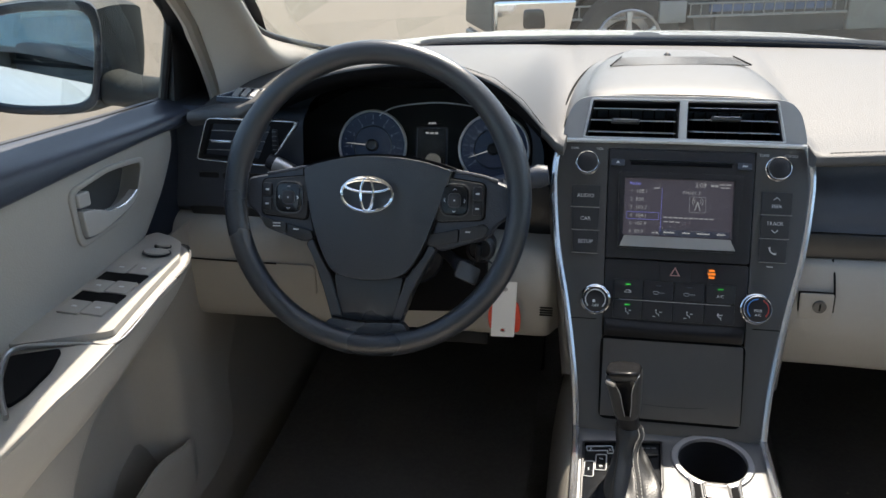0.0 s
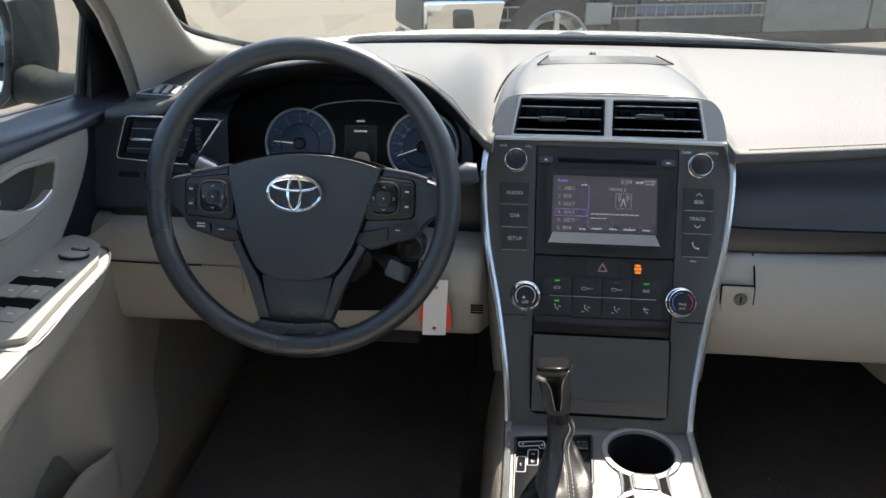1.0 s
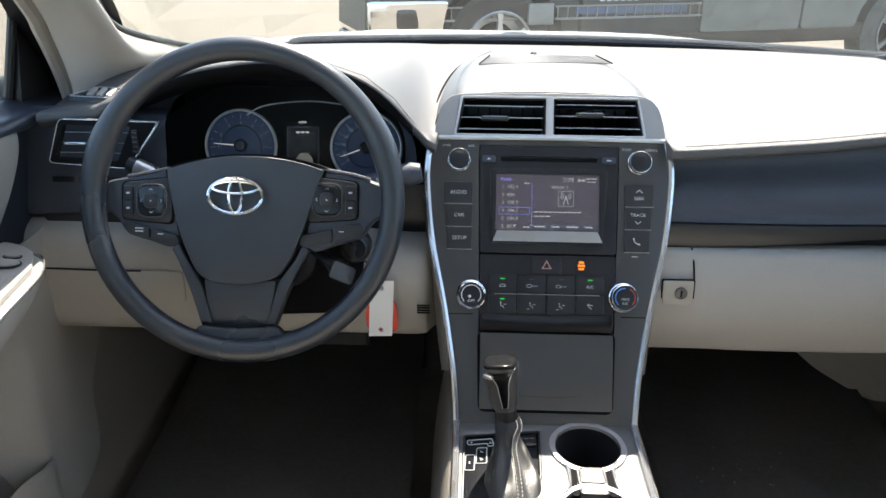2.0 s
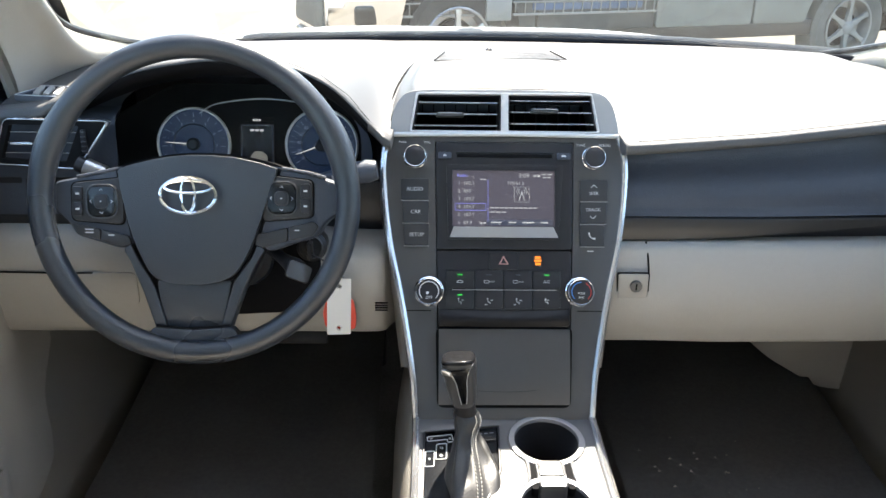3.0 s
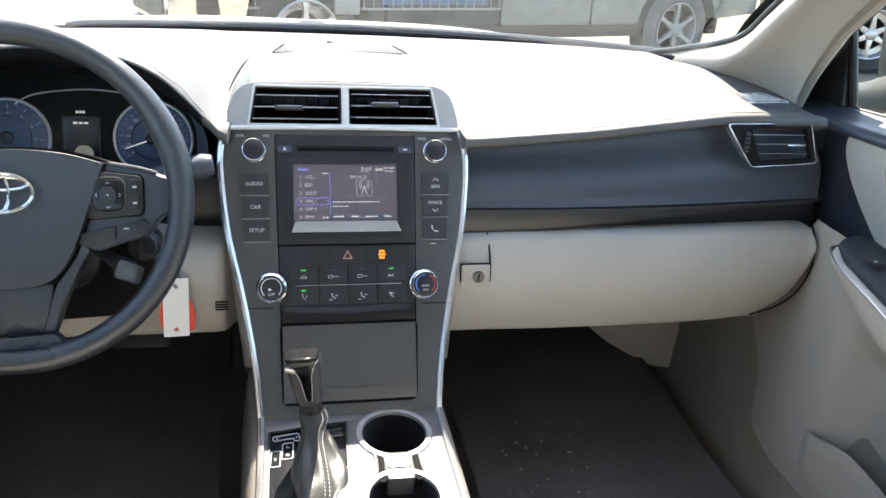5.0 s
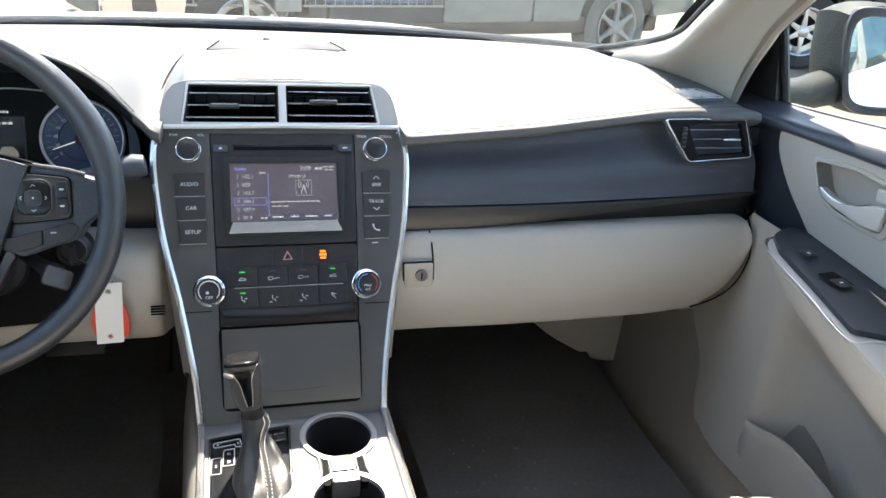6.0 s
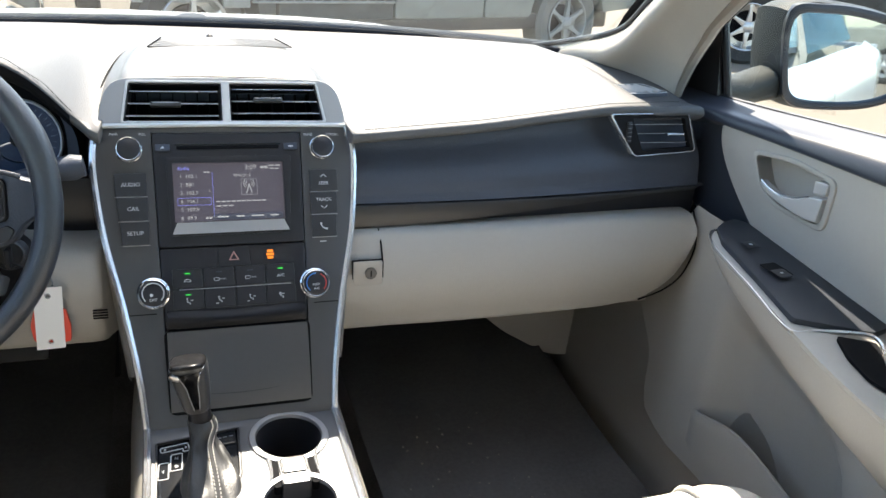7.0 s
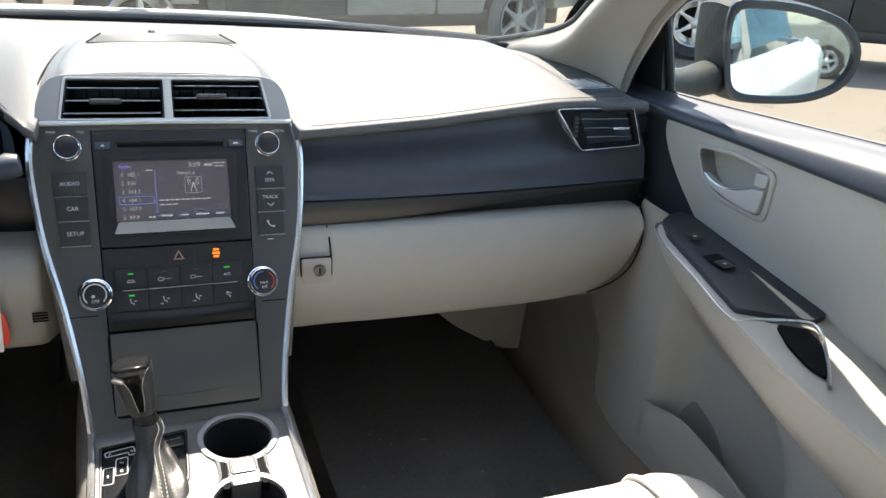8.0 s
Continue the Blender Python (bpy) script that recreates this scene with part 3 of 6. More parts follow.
    part("under_column_recess", slab(rounded([(-0.44, 0.860), (-0.238, 0.860), (-0.238, 0.800), (-0.247, 0.746), (-0.355, 0.740), (-0.425, 0.752), (-0.44, 0.80)], 0.012), 0, 0.012, bev=0.004), M_VOID, dash, "black column surround", pose(0, -0.045, 0, 90, 0, 0))
    strip = slab(rounded([(-0.668, 0.866), (-0.52, 0.868), (-0.52, 0.852), (-0.66, 0.848)], 0.005), 0.0, 0.012, bev=0.003)
    part("driver_trim_strip", strip, M_WOOD, dash, "dark smoked trim strip", pose(0, -0.010, 0, 90, 0, 0))
    for x in (-0.638, -0.603, -0.568):
        part("switch_blank", slab(rrect(0.030, 0.026, 0.003, x, 0.899), 0.0, 0.004, bev=0.0012), M_BLACK, dash, "black blank switch cover", pose(0, -0.004, 0, 90, 0, 0))
    part("column_side_filler", bar(0.10, 0.02, 0.08, 0.004, (-0.202, 0.030, 0.862)), M_BLACK, dash, "black filler beside the steering column")
    part("knee_seam", tube(spline([(-0.66, -0.055, 0.80), (-0.59, -0.0575, 0.80), (-0.53, -0.0575, 0.80)], 10), 0.0012, 6), M_VOID, dash)
    part("hood_latch_panel", slab(rounded([(-0.55, 0.80), (-0.475, 0.80), (-0.475, 0.755), (-0.55, 0.765)], 0.008), 0, 0.003, bev=0.001), M_BEIGE, dash, at=pose(0, -0.0545, 0, 90, 0, 0))
    for i in range(4):
        part("speaker_slot", bar(0.017, 0.003, 0.0009, 0.0003, (-0.160, -0.0525, 0.757 - 0.0036 * i)), M_VOID, dash)
    for s in (-1, 1):
        part("dash_end", flip(bar(0.11, 0.48, 0.03, 0.004, (0.71, 0.27, 0.952)), s), M_DARK, dash)
    part("stack_backing", bar(0.26, 0.02, 0.30, 0.004, (0, 0.09, 0.86)), M_DARK, dash)
    part("inner_bulkhead", bar(1.36, 0.02, 0.24, 0.004, (0, 0.16, 0.82)), M_DARK, dash)
    return dash


DASH = dashboard()


def dash_top(x, y):
    """Height of the padded top at a place beside the hood."""
    yb, ze = 0.495 - 0.185 * (abs(x - 0.01) / 0.70) ** 2.6, dash_edge(x)
    f = min(1.0, max(0.0, (yb - y) / yb))
    return 1.028 + (ze - 1.028) * f + 0.006 * math.sin(math.pi * f)


def centre_housing():
    """The raised hood over the two middle vents."""
    rows = []
    for y, zt, hw, hb in ((0.046, 1.0205, 0.122, 0.1495), (0.07, 1.026, 0.123, 0.1485), (0.12, 1.030, 0.120, 0.1465), (0.20, 1.033, 0.113, 0.138), (0.28, 1.034, 0.101, 0.1225), (0.345, 1.032, 0.080, 0.098), (0.39, 1.028, 0.055, 0.072)):
        zb = 0.955 + 0.07 * (y / 0.4)
        rows.append([(-hb - 0.004, y, zb), (-hb + 0.004, y, zb * 0.5 + zt * 0.5), (-hw - 0.004, y, zt - 0.012), (-hw + 0.012, y, zt - 0.002), (-0.05, y, zt + 0.002), (0.05, y, zt + 0.002), (hw - 0.012, y, zt - 0.002), (hw + 0.004, y, zt - 0.012), (hb - 0.004, y, zb * 0.5 + zt * 0.5), (hb + 0.004, y, zb)])
    part("centre_housing", skin(rows, 20, 48, 0.0), M_HUMP, DASH, "smooth charcoal hood over the middle vents", angle=60)
    face = [tuple(v) for v in spline([(-0.1495, 0.043), (-0.1470, 0.062), (-0.1385, 0.086), (-0.118, 0.0985), (-0.06, 0.1005), (0, 0.1010), (0.06, 0.1005), (0.118, 0.0985), (0.1385, 0.086), (0.1470, 0.062), (0.1495, 0.043)], 48)]
    outer = rounded([(-0.1160, 0.0965), (0.1150, 0.0965), (0.1252, 0.0440), (-0.1245, 0.0440)], 0.004)
    # face turns from the sun, so its brightness comes from the paler grey
    part("housing_face", slab(face, -0.03, 0.002, [outer], 0.004, 3), M_HOUSING, DASH, "charcoal face round the vents, its light painted in", STACK)
    holes = {s: rounded([(s * 0.0048, 0.0936), (s * 0.1130, 0.0936), (s * 0.1214, 0.0462), (s * 0.0048, 0.0462)], 0.002) for s in (-1, 1)}
    part("vent_bezel", slab(outer, -0.012, 0.004, list(holes.values()), 0.0012), M_BEZEL, DASH, "satin grey vent bezel", STACK)
    for s in (-1, 1):
        vent = thing("air_vent", "black middle air vent with level slats", "air vent", "middle vents")
        cx = s * 0.0625
        inner = [(cx + (x - cx) * 0.97, 0.0699 + (y - 0.0699) * 0.94) for x, y in holes[s]]
        part("frame", slab(holes[s], -0.05, 0.0, [inner], 0.0003), M_BLACK, vent, at=STACK)
        part("duct", slab(holes[s], -0.055, -0.05), M_VOID, vent, at=STACK)
        for k in range(3):
            v = (0.0531 if s < 0 else 0.0562) + 0.01525 * k
            wide = 0.1065 + 0.0085 * (0.0936 - v) / 0.047
            mid = s * (0.0082 + wide / 2 - 0.0015)
            part("slat", bar(wide - 0.003, 0.0016, 0.030, 0.0005), M_BLACK, vent, at=STACK @ pose(mid, v + 0.0036, -0.0165, 14, 0, 0))
            part("slat_edge", bar(wide - 0.005, 0.0012, 0.0012, 0.0004), M_SILVER, vent, "thin silver slat edge", STACK @ move(mid, v, -0.0014))
        grip = part("adjuster", bar(0.036, 0.0056, 0.012, 0.002), M_FASCIA, vent, "grey adjuster tab", STACK @ move(-0.0713 if s < 0 else 0.0520, 0.0672 if s < 0 else 0.0732, 0.0))
        part("grip_line", bar(0.031, 0.0010, 0.0006, 0.0002), M_SILVER, grip, at=STACK @ move(-0.0713 if s < 0 else 0.0520, 0.0685 if s < 0 else 0.0745, 0.0060))
        for k in range(7):
            part("blade", bar(0.0012, 0.040, 0.012, 0.0003), M_VOID, vent, at=STACK @ move(cx - 0.045 + 0.015 * k, 0.0698, -0.042))
    for sgn in (-1, 1):
        foot = [(sgn * (row[-1][0] + 0.001), row[0][1], dash_top(row[-1][0], row[0][1]) + 0.0030) for row in rows[1:]]
        part("housing_seam", tube(spline([Vector(q) for q in foot], 24), 0.0016, 6), M_VOID, DASH, "dark seam round the hood")
    grille = bmesh.new()
    for i in range(92):
        f = i / 91
        x0, x1 = -0.089 + 0.195 * f, -0.072 + 0.163 * f
        ya, yb = 0.192 + 0.024 * f, 0.262 + 0.020 * f
        z = 1.0366 - 0.0020 * ((x0 - 0.008) / 0.097) ** 2
        quad = [grille.verts.new(q) for q in ((x0 - 0.0005, ya, z), (x0 + 0.0005, ya, z), (x1 + 0.0005, yb, z + 0.0008), (x1 - 0.0005, yb, z + 0.0008))]
        low = [grille.verts.new(v.co - Vector((0, 0, 0.0012))) for v in quad]
        grille.faces.new(quad)
        for k in range(4):
            grille.faces.new((quad[k], low[k], low[(k + 1) % 4], quad[(k + 1) % 4]))
    g = thing("speaker_grille", "low dark slotted speaker grille on the dashboard", "speaker grille")
    tagged(part("slotted_mesh", grille, M_PAD, g), kind="stuff")
    for xa, xb, ya, yb in ((-0.091, -0.074, 0.190, 0.263), (0.108, 0.093, 0.214, 0.283)):
        part("end_line", tube([(xa, ya, 1.0350), (xb, yb, 1.0366)], 0.0012, 6), M_VOID, g, "dark end joint")
    part("sensor", lathe([(0.006, 0), (0.006, 0.003), (0.003, 0.006), (0, 0.007)], 14), M_BLACK, g, "small dark light sensor", move(-0.004, 0.288, 1.034))


centre_housing()


# ---- centre stack ----
SIDE = ((0.040, 0.150), (0.017, 0.156), (-0.02, 0.157), (-0.095, 0.149), (-0.177, 0.132), (-0.266, 0.118), (-0.33, 0.113))


def centre_stack():
    st = thing("centre_stack", "gunmetal centre stack fascia with bright side trims", "centre stack")
    right = [tuple(p) for p in spline([(u, v) for v, u in SIDE], 30)]
    out = [(-u, v) for u, v in right[::-1]] + right
    inner = [(-0.0905, 0.0315), (0.0905, 0.0315), (0.0885, -0.109), (0.0865, -0.209), (0.082, -0.309), (-0.082, -0.309), (-0.0865, -0.209), (-0.0885, -0.109)]
    part("fascia", slab(out, -0.02, 0.0, [inner], 0.002), M_FASCIA, st, "satin gunmetal fascia", STACK)
    for s in (-1, 1):
        part("side_trim", tube([(s * u, v, 0.001) for u, v in right], 0.0046, 8), M_TRIMLINE, st, "bright chrome side trim", STACK)
        cheek = [[(s * u, v, -0.002), (s * (u + 0.006 + 0.030 * max(0, -v)), v, -0.03), (s * (u + 0.010 + 0.03 * max(0, -v)), v - 0.02, -0.16)] for u, v in right[::6]]
        part("cheek", skin(cheek, 20, 8, 0.004), M_BEIGE, st, "pale grey side cheek", STACK)
        part("seam", bar(0.04, 0.0012, 0.001, 0.0), M_VOID, st, at=STACK @ move(s * 0.115, -0.188, 0.0003))
    part("top_trim", tube([(-0.149, 0.0405, 0.002), (0, 0.0418, 0.003), (0.149, 0.0405, 0.002)], 0.0030, 8), M_BEZEL, st, "silver top trim", STACK)


centre_stack()


def knob(name, label, parent, at, r, h, ring, cap):
    k = part(name, lathe([(r * 0.93, 0.0), (r, 0.001), (r, h * 0.72), (r * 0.93, h * 0.92), (r * 0.80, h), (0, h + 0.0004)], 40), cap, parent, label, at)
    part("ring", lathe([(r * 1.10, 0.0), (r * 1.11, 0.002), (r * 1.08, 0.004), (r * 1.0, 0.005)], 40), ring, k, "chrome ring", at)
    part("face_ring", lathe([(r * 1.04, h * 0.45), (r * 1.05, h * 0.74), (r * 1.02, h * 0.92), (r * 0.965, h * 0.985), (r * 0.93, h * 0.96)] if r < 0.015 else [(r * 1.01, h * 0.60), (r * 1.0, h * 0.8), (r * 0.965, h * 0.955), (r * 0.92, h * 1.0), (r * 0.905, h * 0.99)], 40), ring, k, "chrome edge", at)
    return k


def head_unit():
    hu = thing("head_unit", "black car radio with a lit colour display", "car radio")
    part("panel", slab(rounded([(-0.0895, 0.031), (0.0895, 0.031), (0.0875, -0.1085), (-0.0875, -0.1085)], 0.003), -0.012, 0.001, bev=0.001), M_BLACK, hu, at=STACK)
    part("disc_slot", bar(0.124, 0.0042, 0.003, 0.001), M_VOID, hu, at=STACK @ move(0, 0.0135, 0.001))
    part("slot_lip", bar(0.128, 0.0015, 0.003, 0.0006), M_GLOSS, hu, at=STACK @ move(0, 0.0172, 0.0015))
    for u, t in ((-0.078, "eject"), (0.077, "text")):
        b = part("button", slab(rrect(0.017, 0.0085, 0.0015), 0, 0.003, bev=0.0008), M_DARK, hu, at=STACK @ move(u, 0.0135, 0.001))
        part("mark", slab([(-0.0025, -0.0012), (0.0025, -0.0012), (0, 0.002)] if t == "eject" else rrect(0.006, 0.0018, 0.0005), 0, 0.0003), M_PRINT, b, at=STACK @ move(u, 0.0135, 0.004))
    bez = rounded([(-0.076, 0.0015), (0.076, 0.0015), (0.070, -0.0955), (-0.073, -0.0955)], 0.003)
    hole = rrect(0.133, 0.073, 0.001, -0.0015, -0.0425)
    part("display_bezel", slab(bez, 0.0, 0.006, [hole], 0.002), M_BLACK, hu, "black display surround", STACK)
    part("lower_lip", skin([[(-0.0715, -0.0935, 0.0090), (-0.0660, -0.0795, 0.0066)], [(0.0690, -0.0935, 0.0090), (0.0630, -0.0795, 0.0066)]], thick=0.001, smooth=False), M_BEZEL, hu, "satin silver lip under the display", STACK)
    d = part("display", slab(rrect(0.133, 0.073, 0.001, -0.0015, -0.0425), 0.0, 0.002), M_SCREEN, hu, "dark lit display", STACK)

    def t(body, u, v, s, m=M_LCDTEXT, al="LEFT"):
        letters(body, s, STACK @ move(u, v, 0.0021), m, d, "readout", 0.0001, al)

    def box(u, v, w, h, m, line=0.0005):
        part("box", slab(rrect(w, h, 0.0005, n=1), 0, 0.0002, [rrect(w - 2 * line, h - 2 * line, 0.0003, n=1)]), m, d, at=STACK @ move(u, v, 0.002))
    t("Radio", -0.062, -0.0125, 0.0060, M_LCDBLUE)
    t("3:09", 0.018, -0.0125, 0.0085)
    for i, f in enumerate(("1  102.1", "2  830", "3  103.7", "4  104.1", "5  107.9", "6  89.9")):
        t(f, -0.0605, -0.0225 - 0.0103 * i, 0.0066)
    box(-0.044, -0.0535, 0.040, 0.0095, M_LCDBLUE)
    t("FM101.3", 0.004, -0.0225, 0.0062)
    box(0.0225, -0.037, 0.020, 0.020, M_LCDTEXT)
    part("mast", slab([(-0.004, -0.008), (-0.003, -0.008), (0, 0.001), (0.003, -0.008), (0.004, -0.008), (0.0006, 0.004), (-0.0006, 0.004)], 0, 0.0002), M_LCDTEXT, d, at=STACK @ move(0.0225, -0.037, 0.002))
    for r in (0.004, 0.0065):
        for s in (-1, 1):
            part("wave", tube([(s * r * math.cos(a), 0.004 + r * math.sin(a), 0) for a in (-0.8, -0.4, 0, 0.4, 0.8)], 0.0004, 5), M_LCDTEXT, d, at=STACK @ move(0.0225, -0.037, 0.0021))
    for u, v, w, h in ((0.012, -0.0545, 0.062, 0.0016), (-0.008, -0.0600, 0.022, 0.0014), (0.042, -0.0125, 0.010, 0.003), (0.055, -0.0105, 0.016, 0.0015), (0.055, -0.0145, 0.012, 0.0015), (-0.028, -0.0175, 0.008, 0.0018), (-0.028, -0.0745, 0.009, 0.002)):
        for k in range(max(2, int(w / 0.006))):
            n = max(2, int(w / 0.006))
            part("text_bar", slab(rrect(w / n * 0.8, h, 0.0003, n=1), 0, 0.0002), M_LCDTEXT, d, at=STACK @ move(u - w / 2 + (k + 0.5) * w / n, v, 0.002))
    part("soft_key_strip", slab(rrect(0.086, 0.0075, 0.001, n=2), 0, 0.0003), mat("lcd_key_strip", (0.10, 0.10, 0.12), 0.4), d, at=STACK @ move(0.0195, -0.0735, 0.0019))
    for k, w in enumerate((0.014, 0.010, 0.016, 0.010)):
        part("text_bar", slab(rrect(w, 0.002, 0.0004, n=1), 0, 0.0002), M_LCDTEXT, d, at=STACK @ move(-0.011 + 0.021 * k, -0.0735, 0.0023))
    part("divider", slab(rrect(0.0005, 0.055, 0.0002, n=1), 0, 0.0002), M_LCDBLUE, d, at=STACK @ move(-0.0215, -0.045, 0.002))
    # side keys
    for s, names in ((-1, ("AUDIO", "CAR", "SETUP")), (1, ("SEEK", "TRACK", ""))):
        for i, n in enumerate(names):
            v = -0.031 - 0.0295 * i
            w = 0.037 - 0.0022 * i
            cu = s * (0.1165 - 0.0012 * i)
            k = part("key", slab(rounded([(-w / 2, 0.0138), (w / 2, 0.0138), (w / 2 - 0.0008, -0.0138), (-w / 2 + 0.0008, -0.0138)], 0.0015), 0, 0.0032, bev=0.0009), M_KEY, hu, "dark grey push key", STACK @ move(cu, v, 0.0))
            if n:
                letters(n, 0.0068 if n != "SEEK" and n != "TRACK" else 0.0062, STACK @ move(cu, v + (0 if s < 0 else (-0.004 if n == "SEEK" else 0.004)), 0.0033), M_PRINT, k)
            if n in ("SEEK", "TRACK"):
                q = 1 if n == "SEEK" else -1
                part("arrow", tube([(-0.004, -0.0018 * q, 0), (0, 0.0018 * q, 0), (0.004, -0.0018 * q, 0)], 0.0006, 5), M_PRINT, k, at=STACK @ move(cu, v + 0.0055 * q, 0.0033))
            if not n:
                part("handset", tube(spline([(-0.004, 0.004, 0), (-0.0035, 0, 0), (0, -0.0035, 0), (0.004, -0.004, 0)], 8), [0.0014, 0.0012, 0.0008, 0.0007, 0.0007, 0.0008, 0.0012, 0.0014], 6), M_PRINT, k, at=STACK @ move(cu, v, 0.0033))
            part("key_edge", bar(w, 0.0008, 0.0012, 0.0003), M_HOUSING, k, "thin silver edge", STACK @ move(cu, v - 0.0147, 0.0022))
        part("mark", bar(0.008, 0.0012, 0.0006, 0.0002), M_PRINT, hu, at=STACK @ move(s * 0.112, -0.110, 0.0004)) if s > 0 else None
        kn = knob("dial", "black dial with chrome rim", hu, STACK @ move(s * 0.1165, 0.0115, 0.0), 0.0142, 0.0135, M_CHROME, M_BLACK)
        part("pointer", bar(0.0012, 0.004, 0.0006, 0.0002), M_PRINT, kn, at=STACK @ move(s * 0.1165, 0.0085, 0.0131))
        for j, n in enumerate(("PWR", "VOL") if s < 0 else ("TUNE", "SCROLL")):
            letters(n, 0.0046, STACK @ move(s * 0.1165 + (-0.0165 if j == 0 else 0.0155), 0.0305 - 0.002 * (s > 0), 0.0003), M_PRINT, hu)


head_unit()


def climate_panel():
    cp = thing("climate_panel", "black climate control panel with two dials", "climate control")
    part("panel", slab(rounded([(-0.0875, -0.1105), (0.0875, -0.1105), (0.085, -0.208), (-0.085, -0.208)], 0.003), -0.012, 0.0005, bev=0.001), M_BLACK, cp, at=STACK)
    part("lower_lip", skin([[(-0.084, -0.186, 0.001), (-0.082, -0.197, 0.007), (-0.083, -0.2075, 0.004)], [(0, -0.188, 0.001), (0, -0.199, 0.009), (0, -0.2085, 0.005)], [(0.084, -0.186, 0.001), (0.082, -0.197, 0.007), (0.083, -0.2075, 0.004)]], 20, 10, 0.002), M_BLACK, cp, "black lower lip", STACK)
    for s in (-1, 1):
        k = knob("dial", "black climate dial with chrome ring", cp, STACK @ move(s * 0.0975, -0.163, 0.0), 0.0175, 0.015, M_CHROME, M_BLACK)
        arc = [(0.0125 * math.cos(a), 0.0125 * math.sin(a), 0) for a in [radians(225 - 27 * i) for i in range(11)]]
        at = STACK @ move(s * 0.0975, -0.163, 0.0156)
        if s < 0:
            part("scale", tube(arc, 0.0007, 5), M_PRINT, k, at=at)
            letters("OFF", 0.0052, at @ move(0.0, -0.008, 0), M_PRINT, k)
            part("fan_mark", slab(oval(0.002, 0.002, 8), 0, 0.0003), M_PRINT, k, at=at @ move(-0.002, -0.002, 0))
        else:
            part("scale", tube(arc[:6], 0.0007, 5), mat("blue_print", (0.05, 0.22, 0.6), 0.5), k, "blue cold scale", at)
            part("scale", tube(arc[6:], 0.0007, 5), mat("red_print", (0.55, 0.05, 0.04), 0.5), k, "red warm scale", at)
            letters("MAX", 0.0045, at @ move(0.0, -0.002, 0), M_PRINT, k)
            letters("A/C", 0.0045, at @ move(0.0, -0.0072, 0), M_PRINT, k)
    part("hazard_key", slab(rrect(0.038, 0.023, 0.002), 0, 0.002, bev=0.0008), M_BLACK, cp, "black hazard key", STACK @ move(-0.001, -0.1235, 0.0))
    tri = part("hazard_mark", slab([(-0.0065, -0.0045), (0.0065, -0.0045), (0, 0.007)], 0, 0.0004, [[(-0.0042, -0.0033), (0.0042, -0.0033), (0, 0.0042)]]), M_HAZARD, cp, "faded red triangle", STACK @ move(-0.001, -0.1235, 0.002))
    lamp = part("airbag_lamp", slab(rrect(0.0115, 0.0135, 0.001), 0, 0.0008), M_BLACK, cp, at=STACK @ move(0.0435, -0.123, 0.0006))
    for i in range(3):
        part("lamp_bar", slab(rrect(0.0095 if i == 1 else 0.007, 0.0028, 0.0004, n=1), 0, 0.0004), M_ORANGE, lamp, "lit orange", STACK @ move(0.0435, -0.1188 - 0.0042 * i, 0.0013))
    for i in range(4):
        u = -0.0575 + 0.0375 * i
        for row, v in enumerate((-0.1475, -0.1735)):
            k = part("key", slab(rrect(0.0355, 0.0235, 0.0018, n=2), 0, 0.0022, bev=0.0008), M_BLACK, cp, "black push key", STACK @ move(u, v, 0.0))
            at0 = STACK @ move(u, v - 0.003, 0.0023)
            at = at0 @ Matrix.Scale(0.7, 4)
            if (row == 0 and i in (0, 3)) or (row == 1 and i == 0):
                part("lamp", bar(0.0065, 0.0016, 0.0005, 0.0002), M_GREEN, k, "lit green", STACK @ move(u, v + 0.006, 0.0024))
            elif row == 0:
                part("lamp", bar(0.0065, 0.0014, 0.0005, 0.0002), M_DARK, k, at=STACK @ move(u, v + 0.006, 0.0024))
            if row == 0 and i == 3:
                letters("A/C", 0.0056, at0, M_PRINT, k)
            elif row == 0 and i == 0:
                part("symbol", tube(spline([(-0.006, -0.0015, 0), (-0.003, 0.002, 0), (0.003, 0.002, 0), (0.006, -0.0015, 0)], 10), 0.0006, 5), M_PRINT, k, at=at)
                part("symbol", tube([(-0.006, -0.0015, 0), (0.006, -0.0015, 0)], 0.0006, 5), M_PRINT, k, at=at)
            elif row == 0:
                part("symbol", tube(spline([(-0.004, 0.0022, 0), (0.004, 0.0022, 0), (0.0032, -0.002, 0), (-0.0032, -0.002, 0)], 14, True), 0.0005, 5, True), M_PRINT, k, at=at @ move(-0.0045, 0, 0))
                letters("FRONT" if i == 1 else "REAR", 0.0034, at @ move(0.0062, 0, 0), M_PRINT, k)
            else:
                part("symbol", tube([(-0.0035, 0.0035, 0), (-0.0028, -0.001, 0), (0.001, -0.0016, 0), (0.0018, -0.005, 0)], 0.0007, 5), M_PRINT, k, at=at @ move(0.001, 0.001, 0))
                part("symbol", lathe([(0.0013, 0), (0.0013, 0.0004), (0, 0.0005)], 10), M_PRINT, k, at=at @ move(-0.0024, 0.006, 0))
                part("symbol", tube([(0.0075, 0.003, 0), (0.003, 0.003, 0)] if i < 3 else [(-0.005, 0.004, 0), (0.005, 0.004, 0)], 0.0007, 5), M_PRINT, k, at=at)
                if i in (1, 2):
                    part("symbol", tube([(-0.008, -0.005, 0), (-0.003, -0.005, 0)], 0.0007, 5), M_PRINT, k, at=at)
    part("key_divider", bar(0.135, 0.0008, 0.001, 0.0002), M_SILVER, cp, "fine silver line", STACK @ move(0, -0.161, 0.0018))


climate_panel()


